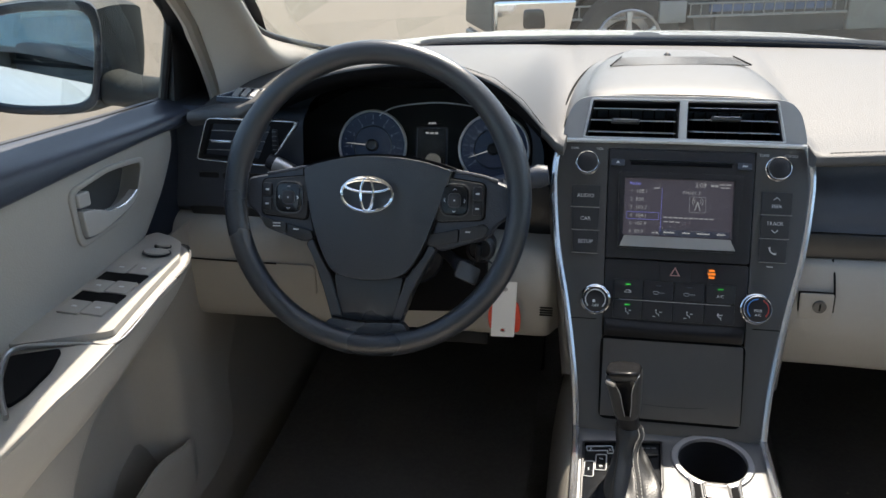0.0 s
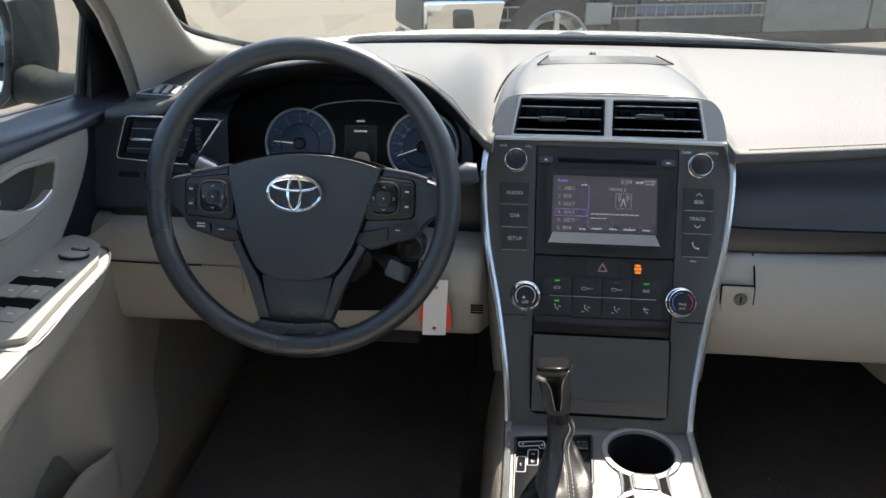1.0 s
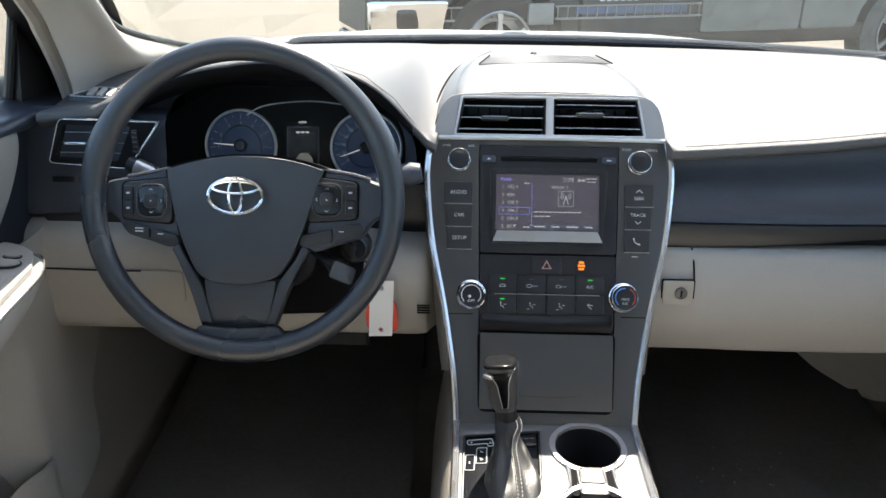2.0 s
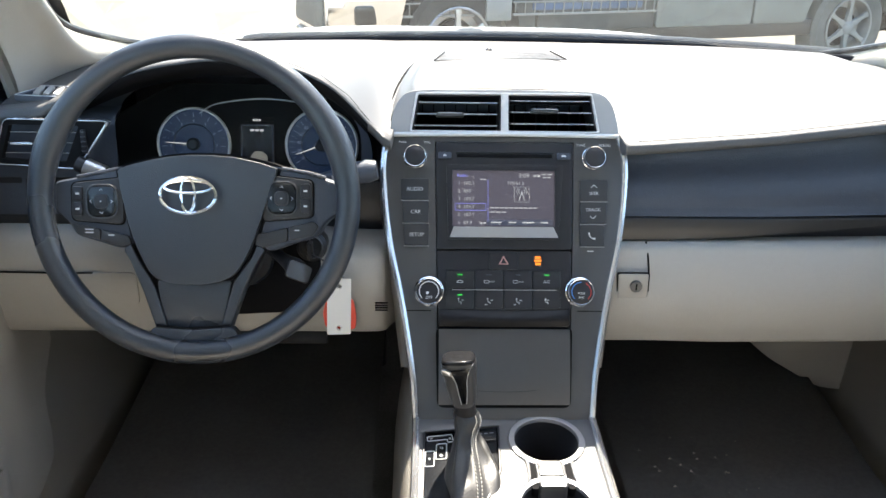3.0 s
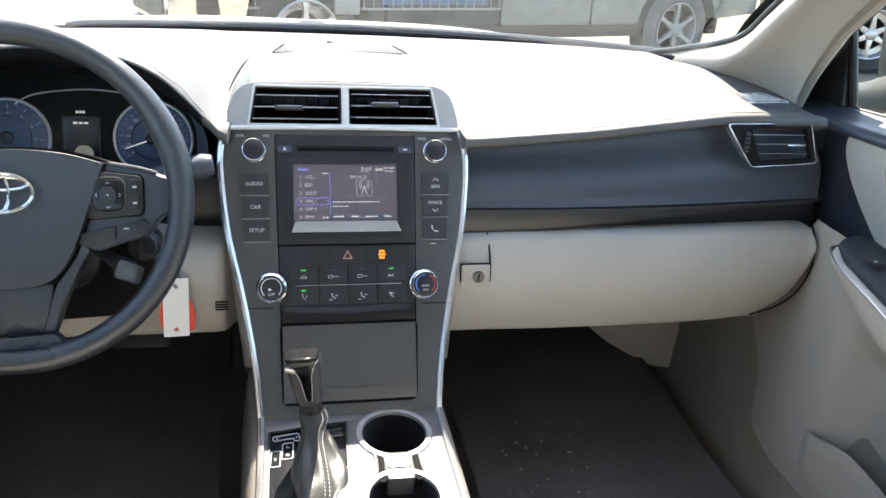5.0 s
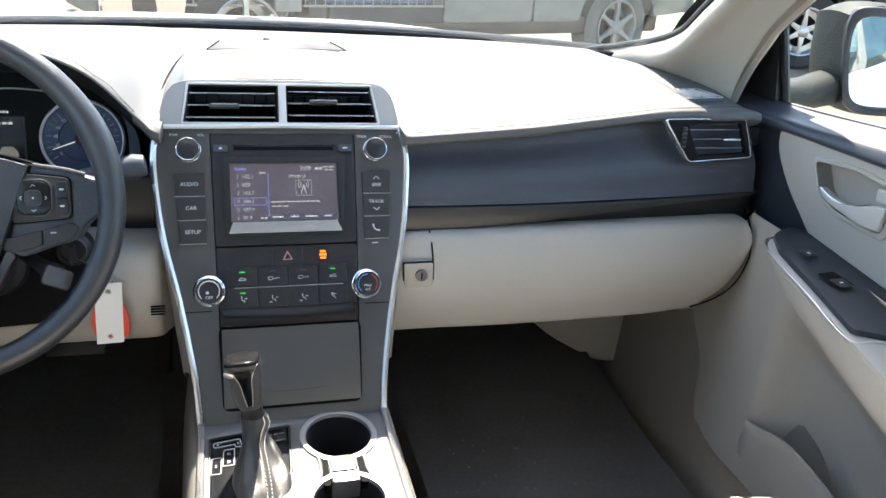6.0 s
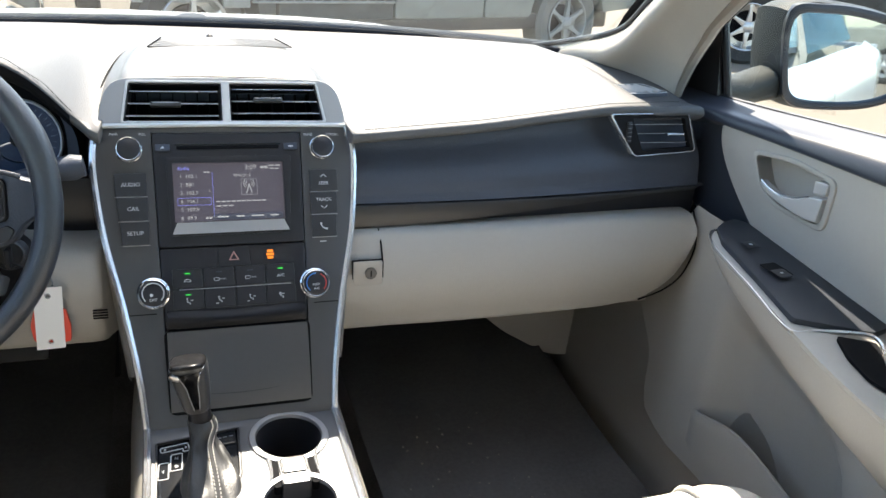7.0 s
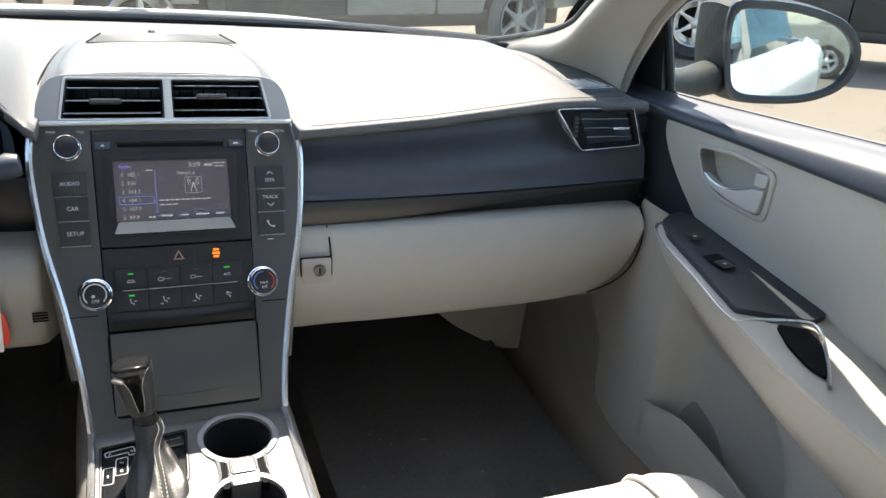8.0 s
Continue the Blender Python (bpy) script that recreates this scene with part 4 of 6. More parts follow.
def storage_lid():
    sl = thing("storage_lid", "dark grey closed storage compartment lid", "storage lid")
    prof = [[(u, -0.2115, 0.003), (u, -0.225, 0.0055), (u, -0.27, 0.006), (u, -0.295, 0.0045), (u, -0.3085, 0.003)] for u in (-0.0845, -0.04, 0.04, 0.0845)]
    part("lid", skin(prof, 12, 16, 0.0), M_FASCIA, sl, "satin dark grey lid", STACK)
    part("frame", slab(rounded([(-0.0885, -0.2085), (0.0885, -0.2085), (0.0862, -0.3125), (-0.0862, -0.3125)], 0.010), -0.014, 0.0003), M_VOID, sl, at=STACK)
    part("pull_line", tube(spline([(-0.046, -0.2885, 0.0046), (-0.030, -0.2905, 0.0046), (0, -0.2915, 0.0046), (0.030, -0.2905, 0.0046), (0.046, -0.2885, 0.0046)], 24), 0.0005, 6), M_KEY, sl, "shallow finger pull line", STACK)


storage_lid()

# ---- centre console ----
CONS = Matrix(((1, 0, 0, 0), (0, 1, -0.07, -0.30), (0, 0.07, 1, 0.622), (0, 0, 0, 1)))


def centre_console():
    cc = thing("centre_console", "silver-grey centre console with two cup holders", "centre console")
    out = rounded([(-0.112, 0.165), (0.112, 0.165), (0.110, -0.30), (-0.118, -0.30)], 0.01)
    cups = [(0.049, 0.120), (0.046, 0.008)]
    holes = [oval(0.0405, 0.0405, 36, *c) for c in cups]
    holes.append(rounded([(-0.1045, 0.138), (-0.007, 0.1512), (-0.0110, 0.066), (-0.028, 0.022), (-0.048, -0.031), (-0.1055, -0.031)], 0.004))
    part("top_panel", slab(out, -0.02, 0.0, holes, 0.002), M_CONSOLE, cc, "satin silver top panel", CONS)
    for s in (-1, 1):
        part("side_trim", tube(spline([(s * 0.113, 0.166, 0.002), (s * 0.1125, 0.10, 0.001), (s * 0.114, -0.05, 0.0), (s * 0.116, -0.30, 0.0)], 20), 0.0048, 8), M_TRIMLINE, cc, "bright chrome edge", CONS)
        wall = [[(s * 0.113, y, -0.002), (s * 0.129, y, -0.03), (s * (0.140 + 0.02 * max(0, y)), y, -0.16), (s * 0.155, y, -0.32)] for y in (0.36, 0.17, 0.0, -0.30)]
        part("side_wall", skin(wall, 14, 14, 0.006), M_BEIGE, cc, "pale grey side wall", CONS)
    for c in cups:
        hold = part("cup_holder", lathe([(0.040, 0.0), (0.0385, -0.012), (0.037, -0.06), (0.034, -0.068), (0, -0.069)], 40), M_BLACK, cc, "deep black cup holder", CONS @ move(*c))
        part("ring", lathe([(0.0393, -0.002), (0.0402, 0.0026), (0.0425, 0.0032), (0.0468, 0.0026), (0.0485, -0.001)], 48), M_RINGSAT, hold, "chrome ring", CONS @ move(*c))
    part("cup_divider", slab(rounded([(-0.0175, 0.022), (0.0175, 0.022), (0.0165, -0.022), (-0.0165, -0.022)], 0.003), -0.02, 0.004, bev=0.002), M_CONSOLE, cc, "silver flap between the cup holders", CONS @ move(0.047, 0.058, -0.001))
    for s in (-1, 1):
        part("flap_slot", slab(rrect(0.008, 0.050, 0.003), -0.01, 0.0012), M_VOID, cc, at=CONS @ move(0.047 + s * 0.0215, 0.060, 0))
    part("flap", slab(rounded([(-0.013, 0.014), (0.013, 0.014), (0.0125, -0.006), (-0.0125, -0.006)], 0.002), 0, 0.002, bev=0.0008), M_CONSOLE, cc, "silver spring flap", CONS @ move(0.047, 0.060, 0.003))
    for k in (-1, 1):
        neck = [(0.0475 + k * 0.034, 0.093, 0.0015), (0.0475 + k * 0.0275, 0.084, 0.0015), (0.0475 + k * 0.0265, 0.064, 0.0015), (0.0475 + k * 0.029, 0.046, 0.0015), (0.0475 + k * 0.036, 0.037, 0.0015)]
        part("cup_trim", tube(spline(neck, 16), 0.0022, 8), M_TRIMLINE, cc, "bright trim between the cup holders", CONS)
    for cy, w, h in ((0.0665, 0.0142, 0.0125), (0.0430, 0.0150, 0.0070)):
        loop = [(0.047 + x, cy + y, 0.0034) for x, y in rrect(2 * w, 2 * h, 0.003, n=3)]
        part("flap_line", tube(loop, 0.0007, 5, True), M_BLACK, cc, "dark gap round the flap", CONS)
    part("armrest_base", bar(0.21, 0.38, 0.16, 0.02, (0, -0.80, 0.60)), M_BEIGE, cc, "pale grey armrest box")


centre_console()


def gear_selector():
    gs = thing("gear_selector", "black automatic gear lever with a stitched leather boot", "gear lever")
    outline = rounded([(-0.103, 0.1365), (-0.0085, 0.1495), (-0.0125, 0.066), (-0.030, 0.022), (-0.050, -0.029), (-0.104, -0.029)], 0.004)
    gate = part("gate_plate", slab(outline, -0.008, -0.003, bev=0.001), M_GLOSS, gs, "glossy black gate plate", CONS)
    part("gate_rim", tube([(x, y, -0.0005) for x, y in outline], 0.0016, 6, True), M_BLACK, gs, "black rim of the gate", CONS)
    part("gate_window", slab(rounded([(-0.041, 0.1425), (-0.0120, 0.1465), (-0.0135, 0.1235), (-0.041, 0.1200)], 0.002), -0.003, -0.0008, bev=0.0006), M_GLOSS, gs, "glossy black slide cover", CONS)
    for i in range(3):
        part("slide_mark", bar(0.0050, 0.0010, 0.0004, 0.0), M_GATEPRINT, gs, at=CONS @ pose(-0.032 + 0.007 * i, 0.134 + 0.001 * i, -0.0006, 0, 0, 8))
    paths = ([(-0.099, 0.1300), (-0.068, 0.1350), (-0.066, 0.1215), (-0.074, 0.1205), (-0.073, 0.1260), (-0.098, 0.1220)],
             [(-0.087, 0.1165), (-0.0745, 0.1180), (-0.0755, 0.0900), (-0.0885, 0.0890)],
             [(-0.1005, 0.1030), (-0.0895, 0.1040), (-0.0905, 0.0770), (-0.1020, 0.0765)])
    for k, path in enumerate(paths):
        part("gate_line", tube([(x, y, -0.0024) for x, y in rounded(path, 0.002, 2)], 0.0007, 5, True), M_PRINT, gate, "pale outline of the shift path", CONS)
    for x, y, n in ((-0.0935, 0.1265, "P"), (-0.0700, 0.1275, "R"), (-0.0812, 0.1100, "N"), (-0.0815, 0.0965, "D"), (-0.0960, 0.0900, "S")):
        letters(n, 0.0056, CONS @ move(x, y, -0.0028), M_PRINT, gate)
    # leather boot, twisted and creased, gathered under the collar
    spine = ((-0.0525, -0.1835, 0.6755, 0.0140, 0.0138), (-0.0512, -0.1860, 0.6690, 0.0162, 0.0165), (-0.0515, -0.1915, 0.6590, 0.0145, 0.0175), (-0.0510, -0.1990, 0.6490, 0.0150, 0.0230), (-0.0490, -0.2110, 0.6400, 0.0205, 0.0360), (-0.0470, -0.2250, 0.6310, 0.0285, 0.0520), (-0.0460, -0.2380, 0.6180, 0.0330, 0.0640))
    rings = []
    for i, (x, y, z, rx, ry) in enumerate(spine):
        ring = []
        for k in range(49):
            a = 2 * math.pi * k / 48
            fold = (0.02, 0.06, 0.12, 0.20, 0.24, 0.17, 0.09)[i] * (math.sin(3 * a + 0.5 * i) + 0.7 * math.sin(7 * a - 0.6 * i + 1.0)) * 0.55
            ring.append((x + rx * (1 + fold) * math.cos(a), y + ry * (1 + fold) * math.sin(a), z + 0.0022 * math.sin(4 * a + 1.7 * i) * min(1.0, i / 2)))
        rings.append(ring)
    part("boot", skin(rings, 44, 110, 0.0), M_LEATHER, gs, "creased black leather boot", angle=75)
    seam = []
    for i, turn in enumerate((-28, -40, -52, -62, -70, -76, -80)):
        x, y, z, rx, ry = spine[i]
        a = radians(turn)
        k = int(round((turn % 360) / 360 * 48)) % 48
        q = Vector(rings[i][k])
        seam.append(q + 0.0016 * Vector((math.cos(a), math.sin(a), 0.5)))
    line = spline(seam, 84)
    part("seam", tube(line, 0.0022, 8), M_LEATHER, gs, "raised leather seam")
    for k in (-1, 1):
        for i in range(2, 80, 2):
            way = (line[i + 1] - line[i - 1]).normalized()
            out = Vector((0.35, -1.0, 0.5)).normalized()
            side = way.cross(out).normalized() * (0.0031 * k)
            part("stitch", tube([line[i] + side + out * 0.0006, line[i + 1] + side * 0.86 + out * 0.0011], 0.00062, 5), M_THREAD, gs, "pale stitch")
    foot, head = Vector((-0.0530, -0.1850, 0.6810)), Vector((-0.0640, -0.1985, 0.7610))
    axis = (head - foot).normalized()
    across = (Vector((1, -0.12, 0)) - axis * axis.dot(Vector((1, -0.12, 0)))).normalized()
    m = Matrix.Translation(foot) @ Matrix((across, axis.cross(across), axis)).transposed().to_4x4()
    part("collar", lathe([(0.0118, -0.014), (0.0124, -0.010), (0.0124, 0.010), (0.0119, 0.0125)], 28), M_BLACK, gs, "black collar", m)

    def section(a, z, n=41, e=2.8):
        return [(a * math.copysign(abs(math.cos(w)) ** (2 / e), math.cos(w)), 1.05 * a * math.copysign(abs(math.sin(w)) ** (2 / e), math.sin(w)), z - 0.36 * a * math.sin(w) * min(1.0, max(0.0, (z - 0.050) / 0.025)) + 0.002) for w in [2 * math.pi * i / (n - 1) for i in range(n)]]
    heights = ((0.0136, 0.0110), (0.0156, 0.0190), (0.0174, 0.0340), (0.0190, 0.0510), (0.0201, 0.0640), (0.0201, 0.0710), (0.0195, 0.0755))
    k = part("knob", skin([section(a, z) for a, z in heights], 40, 56, 0.0), M_KNOB, gs, "dark grey leather knob", m, angle=60)
    part("cap", skin([section(a, z) for a, z in ((0.0196, 0.0750), (0.0190, 0.0775), (0.0168, 0.0797), (0.0105, 0.0810), (0.0004, 0.0814))], 16, 56, 0.0), M_CAP, k, "smooth black cap", m, angle=60)

    def front_at(x, z):
        a = lerp(z, tuple((zz, aa) for aa, zz in heights))
        return -1.05 * a * max(0.0, 1 - min(1.0, abs(x) / a) ** 2.8) ** (1 / 2.8)
    sides = {-1: ((-0.0182, 0.0785), (-0.0120, 0.0765), (-0.0062, 0.0705), (-0.0028, 0.0590), (-0.0020, 0.0450), (-0.0006, 0.0240)),
             1: ((0.0184, 0.0795), (0.0158, 0.0778), (0.0125, 0.0720), (0.0098, 0.0610), (0.0085, 0.0450), (0.0055, 0.0240))}
    for q in (-1, 1):
        part("silver_line", tube(spline([(x, front_at(x, z) - 0.0012, z) for x, z in sides[q]], 30), 0.0006, 6), M_SILVER, k, "thin silver line", m)
    rows = []
    for (xa, za), (xb, zb) in zip(sides[-1], sides[1]):
        rows.append([(x, front_at(x, z) - 0.0014, z) for x, z in [(xa + (xb - xa) * f, za + (zb - za) * f) for f in (0.0, 0.25, 0.5, 0.75, 1.0)]])
    part("front_inlay", skin(rows, 24, 14, 0.0008), M_GLOSS, k, "glossy black inlay", m)
    part("release_button", slab(rrect(0.013, 0.0065, 0.003), 0, 0.004, bev=0.0015), M_SILVER, k, "bright release button", m @ pose(-0.0118, -0.0182, 0.0740, 78, 0, -24))


gear_selector()


# ---- steering wheel and column ----
def steering_wheel():
    sw = thing("steering_wheel", "black urethane steering wheel with a chrome oval emblem", "steering wheel")
    ring, girth = [], []
    for i in range(120):
        a = 2 * math.pi * i / 120
        ring.append((0.1775 * math.cos(a), 0.1775 * math.sin(a), 0.0))
        grip = max(math.exp(-((math.degrees(a) - c) / 11) ** 2) for c in (22, 158))
        girth.append(0.0140 + 0.0018 * grip)
    part("rim", tube(ring, girth, 22, True), M_RIM, sw, "grained black rim", WHEEL)
    hub = [tuple(p) for p in spline([(-0.089, 0.036), (-0.070, 0.043), (-0.031, 0.051), (0.008, 0.0535), (0.052, 0.050), (0.090, 0.040), (0.0925, 0.034), (0.084, 0.008), (0.073, -0.026), (0.059, -0.062), (0.040, -0.088), (0.010, -0.0965), (-0.024, -0.0965), (-0.051, -0.087), (-0.066, -0.062), (-0.079, -0.026), (-0.087, 0.008), (-0.0905, 0.030)], 96, True)]
    bm = slab(hub, -0.06, -0.002, bev=0.013, seg=5)
    for v in bm.verts:
        if v.co.z > -0.03:
            v.co.z += 0.006 * (1 - min(1.0, (v.co.x / 0.09) ** 2 + ((v.co.y + 0.02) / 0.09) ** 2)) - 0.004 * min(1.0, max(0.0, (abs(v.co.x) - 0.035) / 0.05))
    part("airbag_cover", bm, M_RIM, sw, "smooth black hub cover", WHEEL, angle=50)
    part("hub_seam", slab([(0.001 + (u - 0.001) * 1.05, -0.02 + (v + 0.02) * 1.045) for u, v in hub], -0.06, -0.0135), M_VOID, sw, "dark seam round the hub cover", WHEEL)
    part("hub_core", lathe([(0.045, -0.10), (0.050, -0.03), (0.04, -0.025)], 32), M_BLACK, sw, at=WHEEL @ move(0.003, -0.02))
    inset = rounded([(-0.050, -0.094), (0.038, -0.094), (0.028, -0.154), (-0.042, -0.154)], 0.004)
    part("spoke_inset", slab(inset, -0.03, -0.013, bev=0.002), M_RIM, sw, "dark grey spoke inset", WHEEL)
    foot = rounded([(-0.053, -0.1485), (-0.012, -0.1515), (0.041, -0.1485), (0.056, -0.170), (0.02, -0.174), (-0.03, -0.174), (-0.068, -0.170)], 0.006)
    part("lower_spoke", slab(foot, -0.02, -0.003, bev=0.006, seg=3), M_RIM, sw, "black foot of the lower spoke", WHEEL)
    part("spoke_seam", tube(spline([(-0.049, -0.1465, -0.006), (-0.012, -0.1495, -0.005), (0.037, -0.1465, -0.006)], 16), 0.0014, 6), M_VOID, sw, "dark joint above the rim", WHEEL)
    struts = {-1: [(-0.088, -0.057), (-0.078, -0.050), (-0.071, -0.066), (-0.054, -0.094), (-0.0375, -0.148), (-0.050, -0.153), (-0.064, -0.110), (-0.080, -0.070)],
              1: [(0.079, -0.057), (0.069, -0.050), (0.062, -0.066), (0.041, -0.094), (0.0255, -0.148), (0.036, -0.153), (0.051, -0.110), (0.070, -0.070)]}
    sides = {-1: [(-0.089, 0.038), (-0.117, 0.032), (-0.142, 0.027), (-0.168, 0.022), (-0.168, -0.012), (-0.152, -0.026), (-0.144, -0.041), (-0.12, -0.048), (-0.092, -0.057), (-0.076, -0.052), (-0.082, -0.02)],
             1: [(0.089, 0.040), (0.128, 0.034), (0.150, 0.028), (0.168, 0.022), (0.168, -0.012), (0.150, -0.024), (0.139, -0.042), (0.112, -0.050), (0.083, -0.060), (0.068, -0.052), (0.075, -0.02)]}
    for s in (-1, 1):
        part("strut", slab(rounded(struts[s], 0.005), -0.03, -0.0085, bev=0.004, seg=3), M_RIM, sw, "slim black strut", WHEEL)
        part("side_spoke", slab(rounded(sides[s], 0.007), -0.045, -0.014, bev=0.006, seg=3), M_DARK, sw, "dark side spoke", WHEEL)
        cx, cy = (-0.110, -0.001) if s < 0 else (0.099, 0.004)
        ex = -0.1385 if s < 0 else 0.1265
        upper = rounded([(cx + s * 0.021 - s * 0.046, cy + 0.028), (ex + s * 0.008, cy + 0.021), (ex + s * 0.008, cy - 0.022), (cx + s * 0.021 - s * 0.044, cy - 0.027)], 0.007)
        pad = part("switch_pad", slab(upper, -0.02, -0.0095, bev=0.002), M_KEY, sw, "black switch pad", WHEEL)
        part("pad_gap", slab([(cx + (u - cx) * 1.045, cy + (v - cy) * 1.06) for u, v in upper], -0.02, -0.0125), M_VOID, pad, "dark gap round the pad", WHEEL)
        part("direction_pad", slab(rrect(0.0335, 0.0365, 0.010, cx, cy), -0.012, -0.0050, bev=0.003, seg=3), M_GLOSS, pad, "glossy black direction pad", WHEEL)
        part("pad_ring", tube([(x, y, -0.0072) for x, y in rrect(0.0355, 0.0385, 0.011, cx, cy)], 0.0010, 6, True), M_FASCIA, pad, "thin grey outline", WHEEL)
        part("centre_button", slab(rrect(0.0150, 0.0160, 0.005, cx, cy), -0.006, -0.0030, bev=0.0012), M_KEY, pad, at=WHEEL)
        part("button_ring", tube([(x, y, -0.0046) for x, y in rrect(0.0158, 0.0168, 0.005, cx, cy)], 0.0005, 6, True), M_FASCIA, pad, "fine grey outline", WHEEL)
        part("dot", lathe([(0.0011, 0), (0, 0.0003)], 8), M_PRINT, pad, at=WHEEL @ move(cx, cy, -0.0029))
        for dx, dy in ((-1, 0), (1, 0), (0, 1), (0, -1)):
            part("mark", tube([(cx + dx * 0.0112 - dy * 0.002, cy + dy * 0.0125 - dx * 0.002, -0.0048), (cx + dx * 0.0130, cy + dy * 0.0143, -0.0048), (cx + dx * 0.0112 + dy * 0.002, cy + dy * 0.0125 + dx * 0.002, -0.0048)], 0.0004, 4), M_PRINT, pad, at=WHEEL)
        for j in (0, 1):
            part("side_button", slab(rrect(0.0115, 0.0165, 0.0025, ex, cy + 0.0088 - 0.0178 * j), -0.012, -0.0072, bev=0.0012), M_BLACK, pad, at=WHEEL)
            part("mark", bar(0.0045, 0.0022, 0.0004, 0.0001), M_PRINT, pad, at=WHEEL @ move(ex, cy + 0.0088 - 0.0178 * j, -0.0070))
        strips = (([(-0.147, -0.026), (-0.1145, -0.0335), (-0.1145, -0.0465), (-0.141, -0.0395)], [(-0.1130, -0.0338), (-0.081, -0.0415), (-0.078, -0.0520), (-0.090, -0.0545), (-0.1130, -0.0470)]) if s < 0
                  else ([(0.106, -0.0300), (0.135, -0.0230), (0.1415, -0.0285), (0.135, -0.0400), (0.106, -0.0465)], [(0.068, -0.0390), (0.1045, -0.0303), (0.1045, -0.0468), (0.075, -0.0545), (0.066, -0.0510)]))
        for k, strip in enumerate(strips):
            part("lower_button", slab(rounded(strip, 0.003), -0.02, -0.0100, bev=0.0016), M_KEY, pad, "black lower switch", WHEEL)
        for bx, by, w in (((-0.1265, -0.0355, 0.010), (-0.101, -0.0420, 0.007)) if s < 0 else ((0.116, -0.0350, 0.006),)):
            for k in range(2 if w > 0.009 else 1):
                part("mark", bar(w, 0.0014, 0.0004, 0.0001), M_PRINT, pad, at=WHEEL @ move(bx, by + 0.0015 - 0.0035 * k, -0.0098))
        edge = [(sides[s][i][0] * 0.995, sides[s][i][1] + 0.0004, -0.0152) for i in (0, 1, 2)]
        part("upper_lip", tube(spline(edge, 14), 0.0022, 8), M_DARK, sw, "rounded upper lip of the spoke", WHEEL)
    def oval_bar(rx, ry, cy, r, z):
        return tube([(-0.007 + rx * math.cos(a), 0.0068 + cy + ry * math.sin(a), z) for a in [2 * math.pi * i / 56 for i in range(56)]], r, 8, True, 0.8)
    em = part("emblem", oval_bar(0.0318, 0.0208, 0.0, 0.0027, 0.0035), M_CHROME, sw, "chrome oval emblem", WHEEL)
    for rx, ry, cy in ((0.0078, 0.0196, 0.0), (0.0268, 0.0072, 0.0098)):
        part("emblem_oval", oval_bar(rx, ry, cy, 0.0022, 0.0040), M_CHROME, em, at=WHEEL)
    return sw


steering_wheel()


def steering_column():
    col = thing("steering_column", "black steering column shroud with two stalks", "steering column")
    back = [tuple(p) for p in (rrect(0.15, 0.11, 0.04, 0, -0.055))]
    m = WHEEL @ move(0, 0, -0.17)
    part("shroud", slab(back, 0.0, 0.10, bev=0.02, seg=3), M_BLACK, col, "black plastic shroud", m)
    tail = [[(0.075 * math.cos(a), -0.055 + 0.055 * math.sin(a), z) for a in [2 * math.pi * k / 12 for k in range(13)]] for z in (-0.15, 0.02)]
    part("shroud_rear", skin(tail, 4, 26), M_BLACK, col, at=m)
    left = part("left_stalk", tube(spline([(-0.06, 0.0, -0.085), (-0.12, 0.024, -0.082), (-0.168, 0.045, -0.080)], 10), [0.009, 0.009, 0.009, 0.0085, 0.008, 0.008, 0.0085, 0.010, 0.0105, 0.010], 12), M_BLACK, col, "black indicator stalk", WHEEL)
    part("stalk_end", tube([(-0.158, 0.041, -0.080), (-0.135, 0.031, -0.081)], 0.0112, 14), M_SILVER, left, "silver printed collar", WHEEL)
    right = part("right_stalk", tube(spline([(0.06, 0.0, -0.085), (0.13, 0.026, -0.082), (0.206, 0.040, -0.080)], 10), [0.009, 0.009, 0.0085, 0.008, 0.008, 0.008, 0.0095, 0.0135, 0.0155, 0.012], 12), M_DARK, col, "grey wiper stalk", WHEEL)
    part("stalk_end", tube([(0.150, 0.029, -0.082), (0.160, 0.031, -0.082)], 0.0098, 14), M_SILVER, right, "silver printed collar", WHEEL)
    c = part("cruise_stalk", tube(spline([(0.07, -0.055, -0.06), (0.10, -0.072, -0.03), (0.118, -0.081, -0.012)], 8), [0.007, 0.007, 0.007, 0.0075, 0.009, 0.0115, 0.012, 0.011], 12), M_BLACK, col, "short black cruise stalk", WHEEL)
    part("stalk_end", slab(rrect(0.030, 0.021, 0.004), 0, 0.004, bev=0.0015), M_FASCIA, c, "dark silver marked end", WHEEL @ pose(0.118, -0.082, -0.004, -20, 25, -25))
    for i in range(3):
        part("mark", bar(0.009, 0.0012, 0.0006, 0.0002), M_PRINT, c, at=WHEEL @ pose(0.116, -0.0785 - 0.0038 * i, -0.0005, -20, 25, -25))
    ig = part("ignition_lock", lathe([(0.019, -0.03), (0.020, 0.0), (0.017, 0.004), (0.008, 0.0045), (0, 0.0045)], 28), M_BLACK, col, "round ignition lock", tilted((-0.248, -0.055, 0.838), 10))
    part("lock_ring", lathe([(0.013, 0.004), (0.0145, 0.006), (0.016, 0.0045)], 28), M_FASCIA, ig, at=tilted((-0.248, -0.055, 0.838), 10))
    part("key_head", slab(rrect(0.006, 0.022, 0.002), 0, 0.02, bev=0.002), M_BLACK, ig, "black key head", tilted((-0.248, -0.058, 0.836), 10))


steering_column()


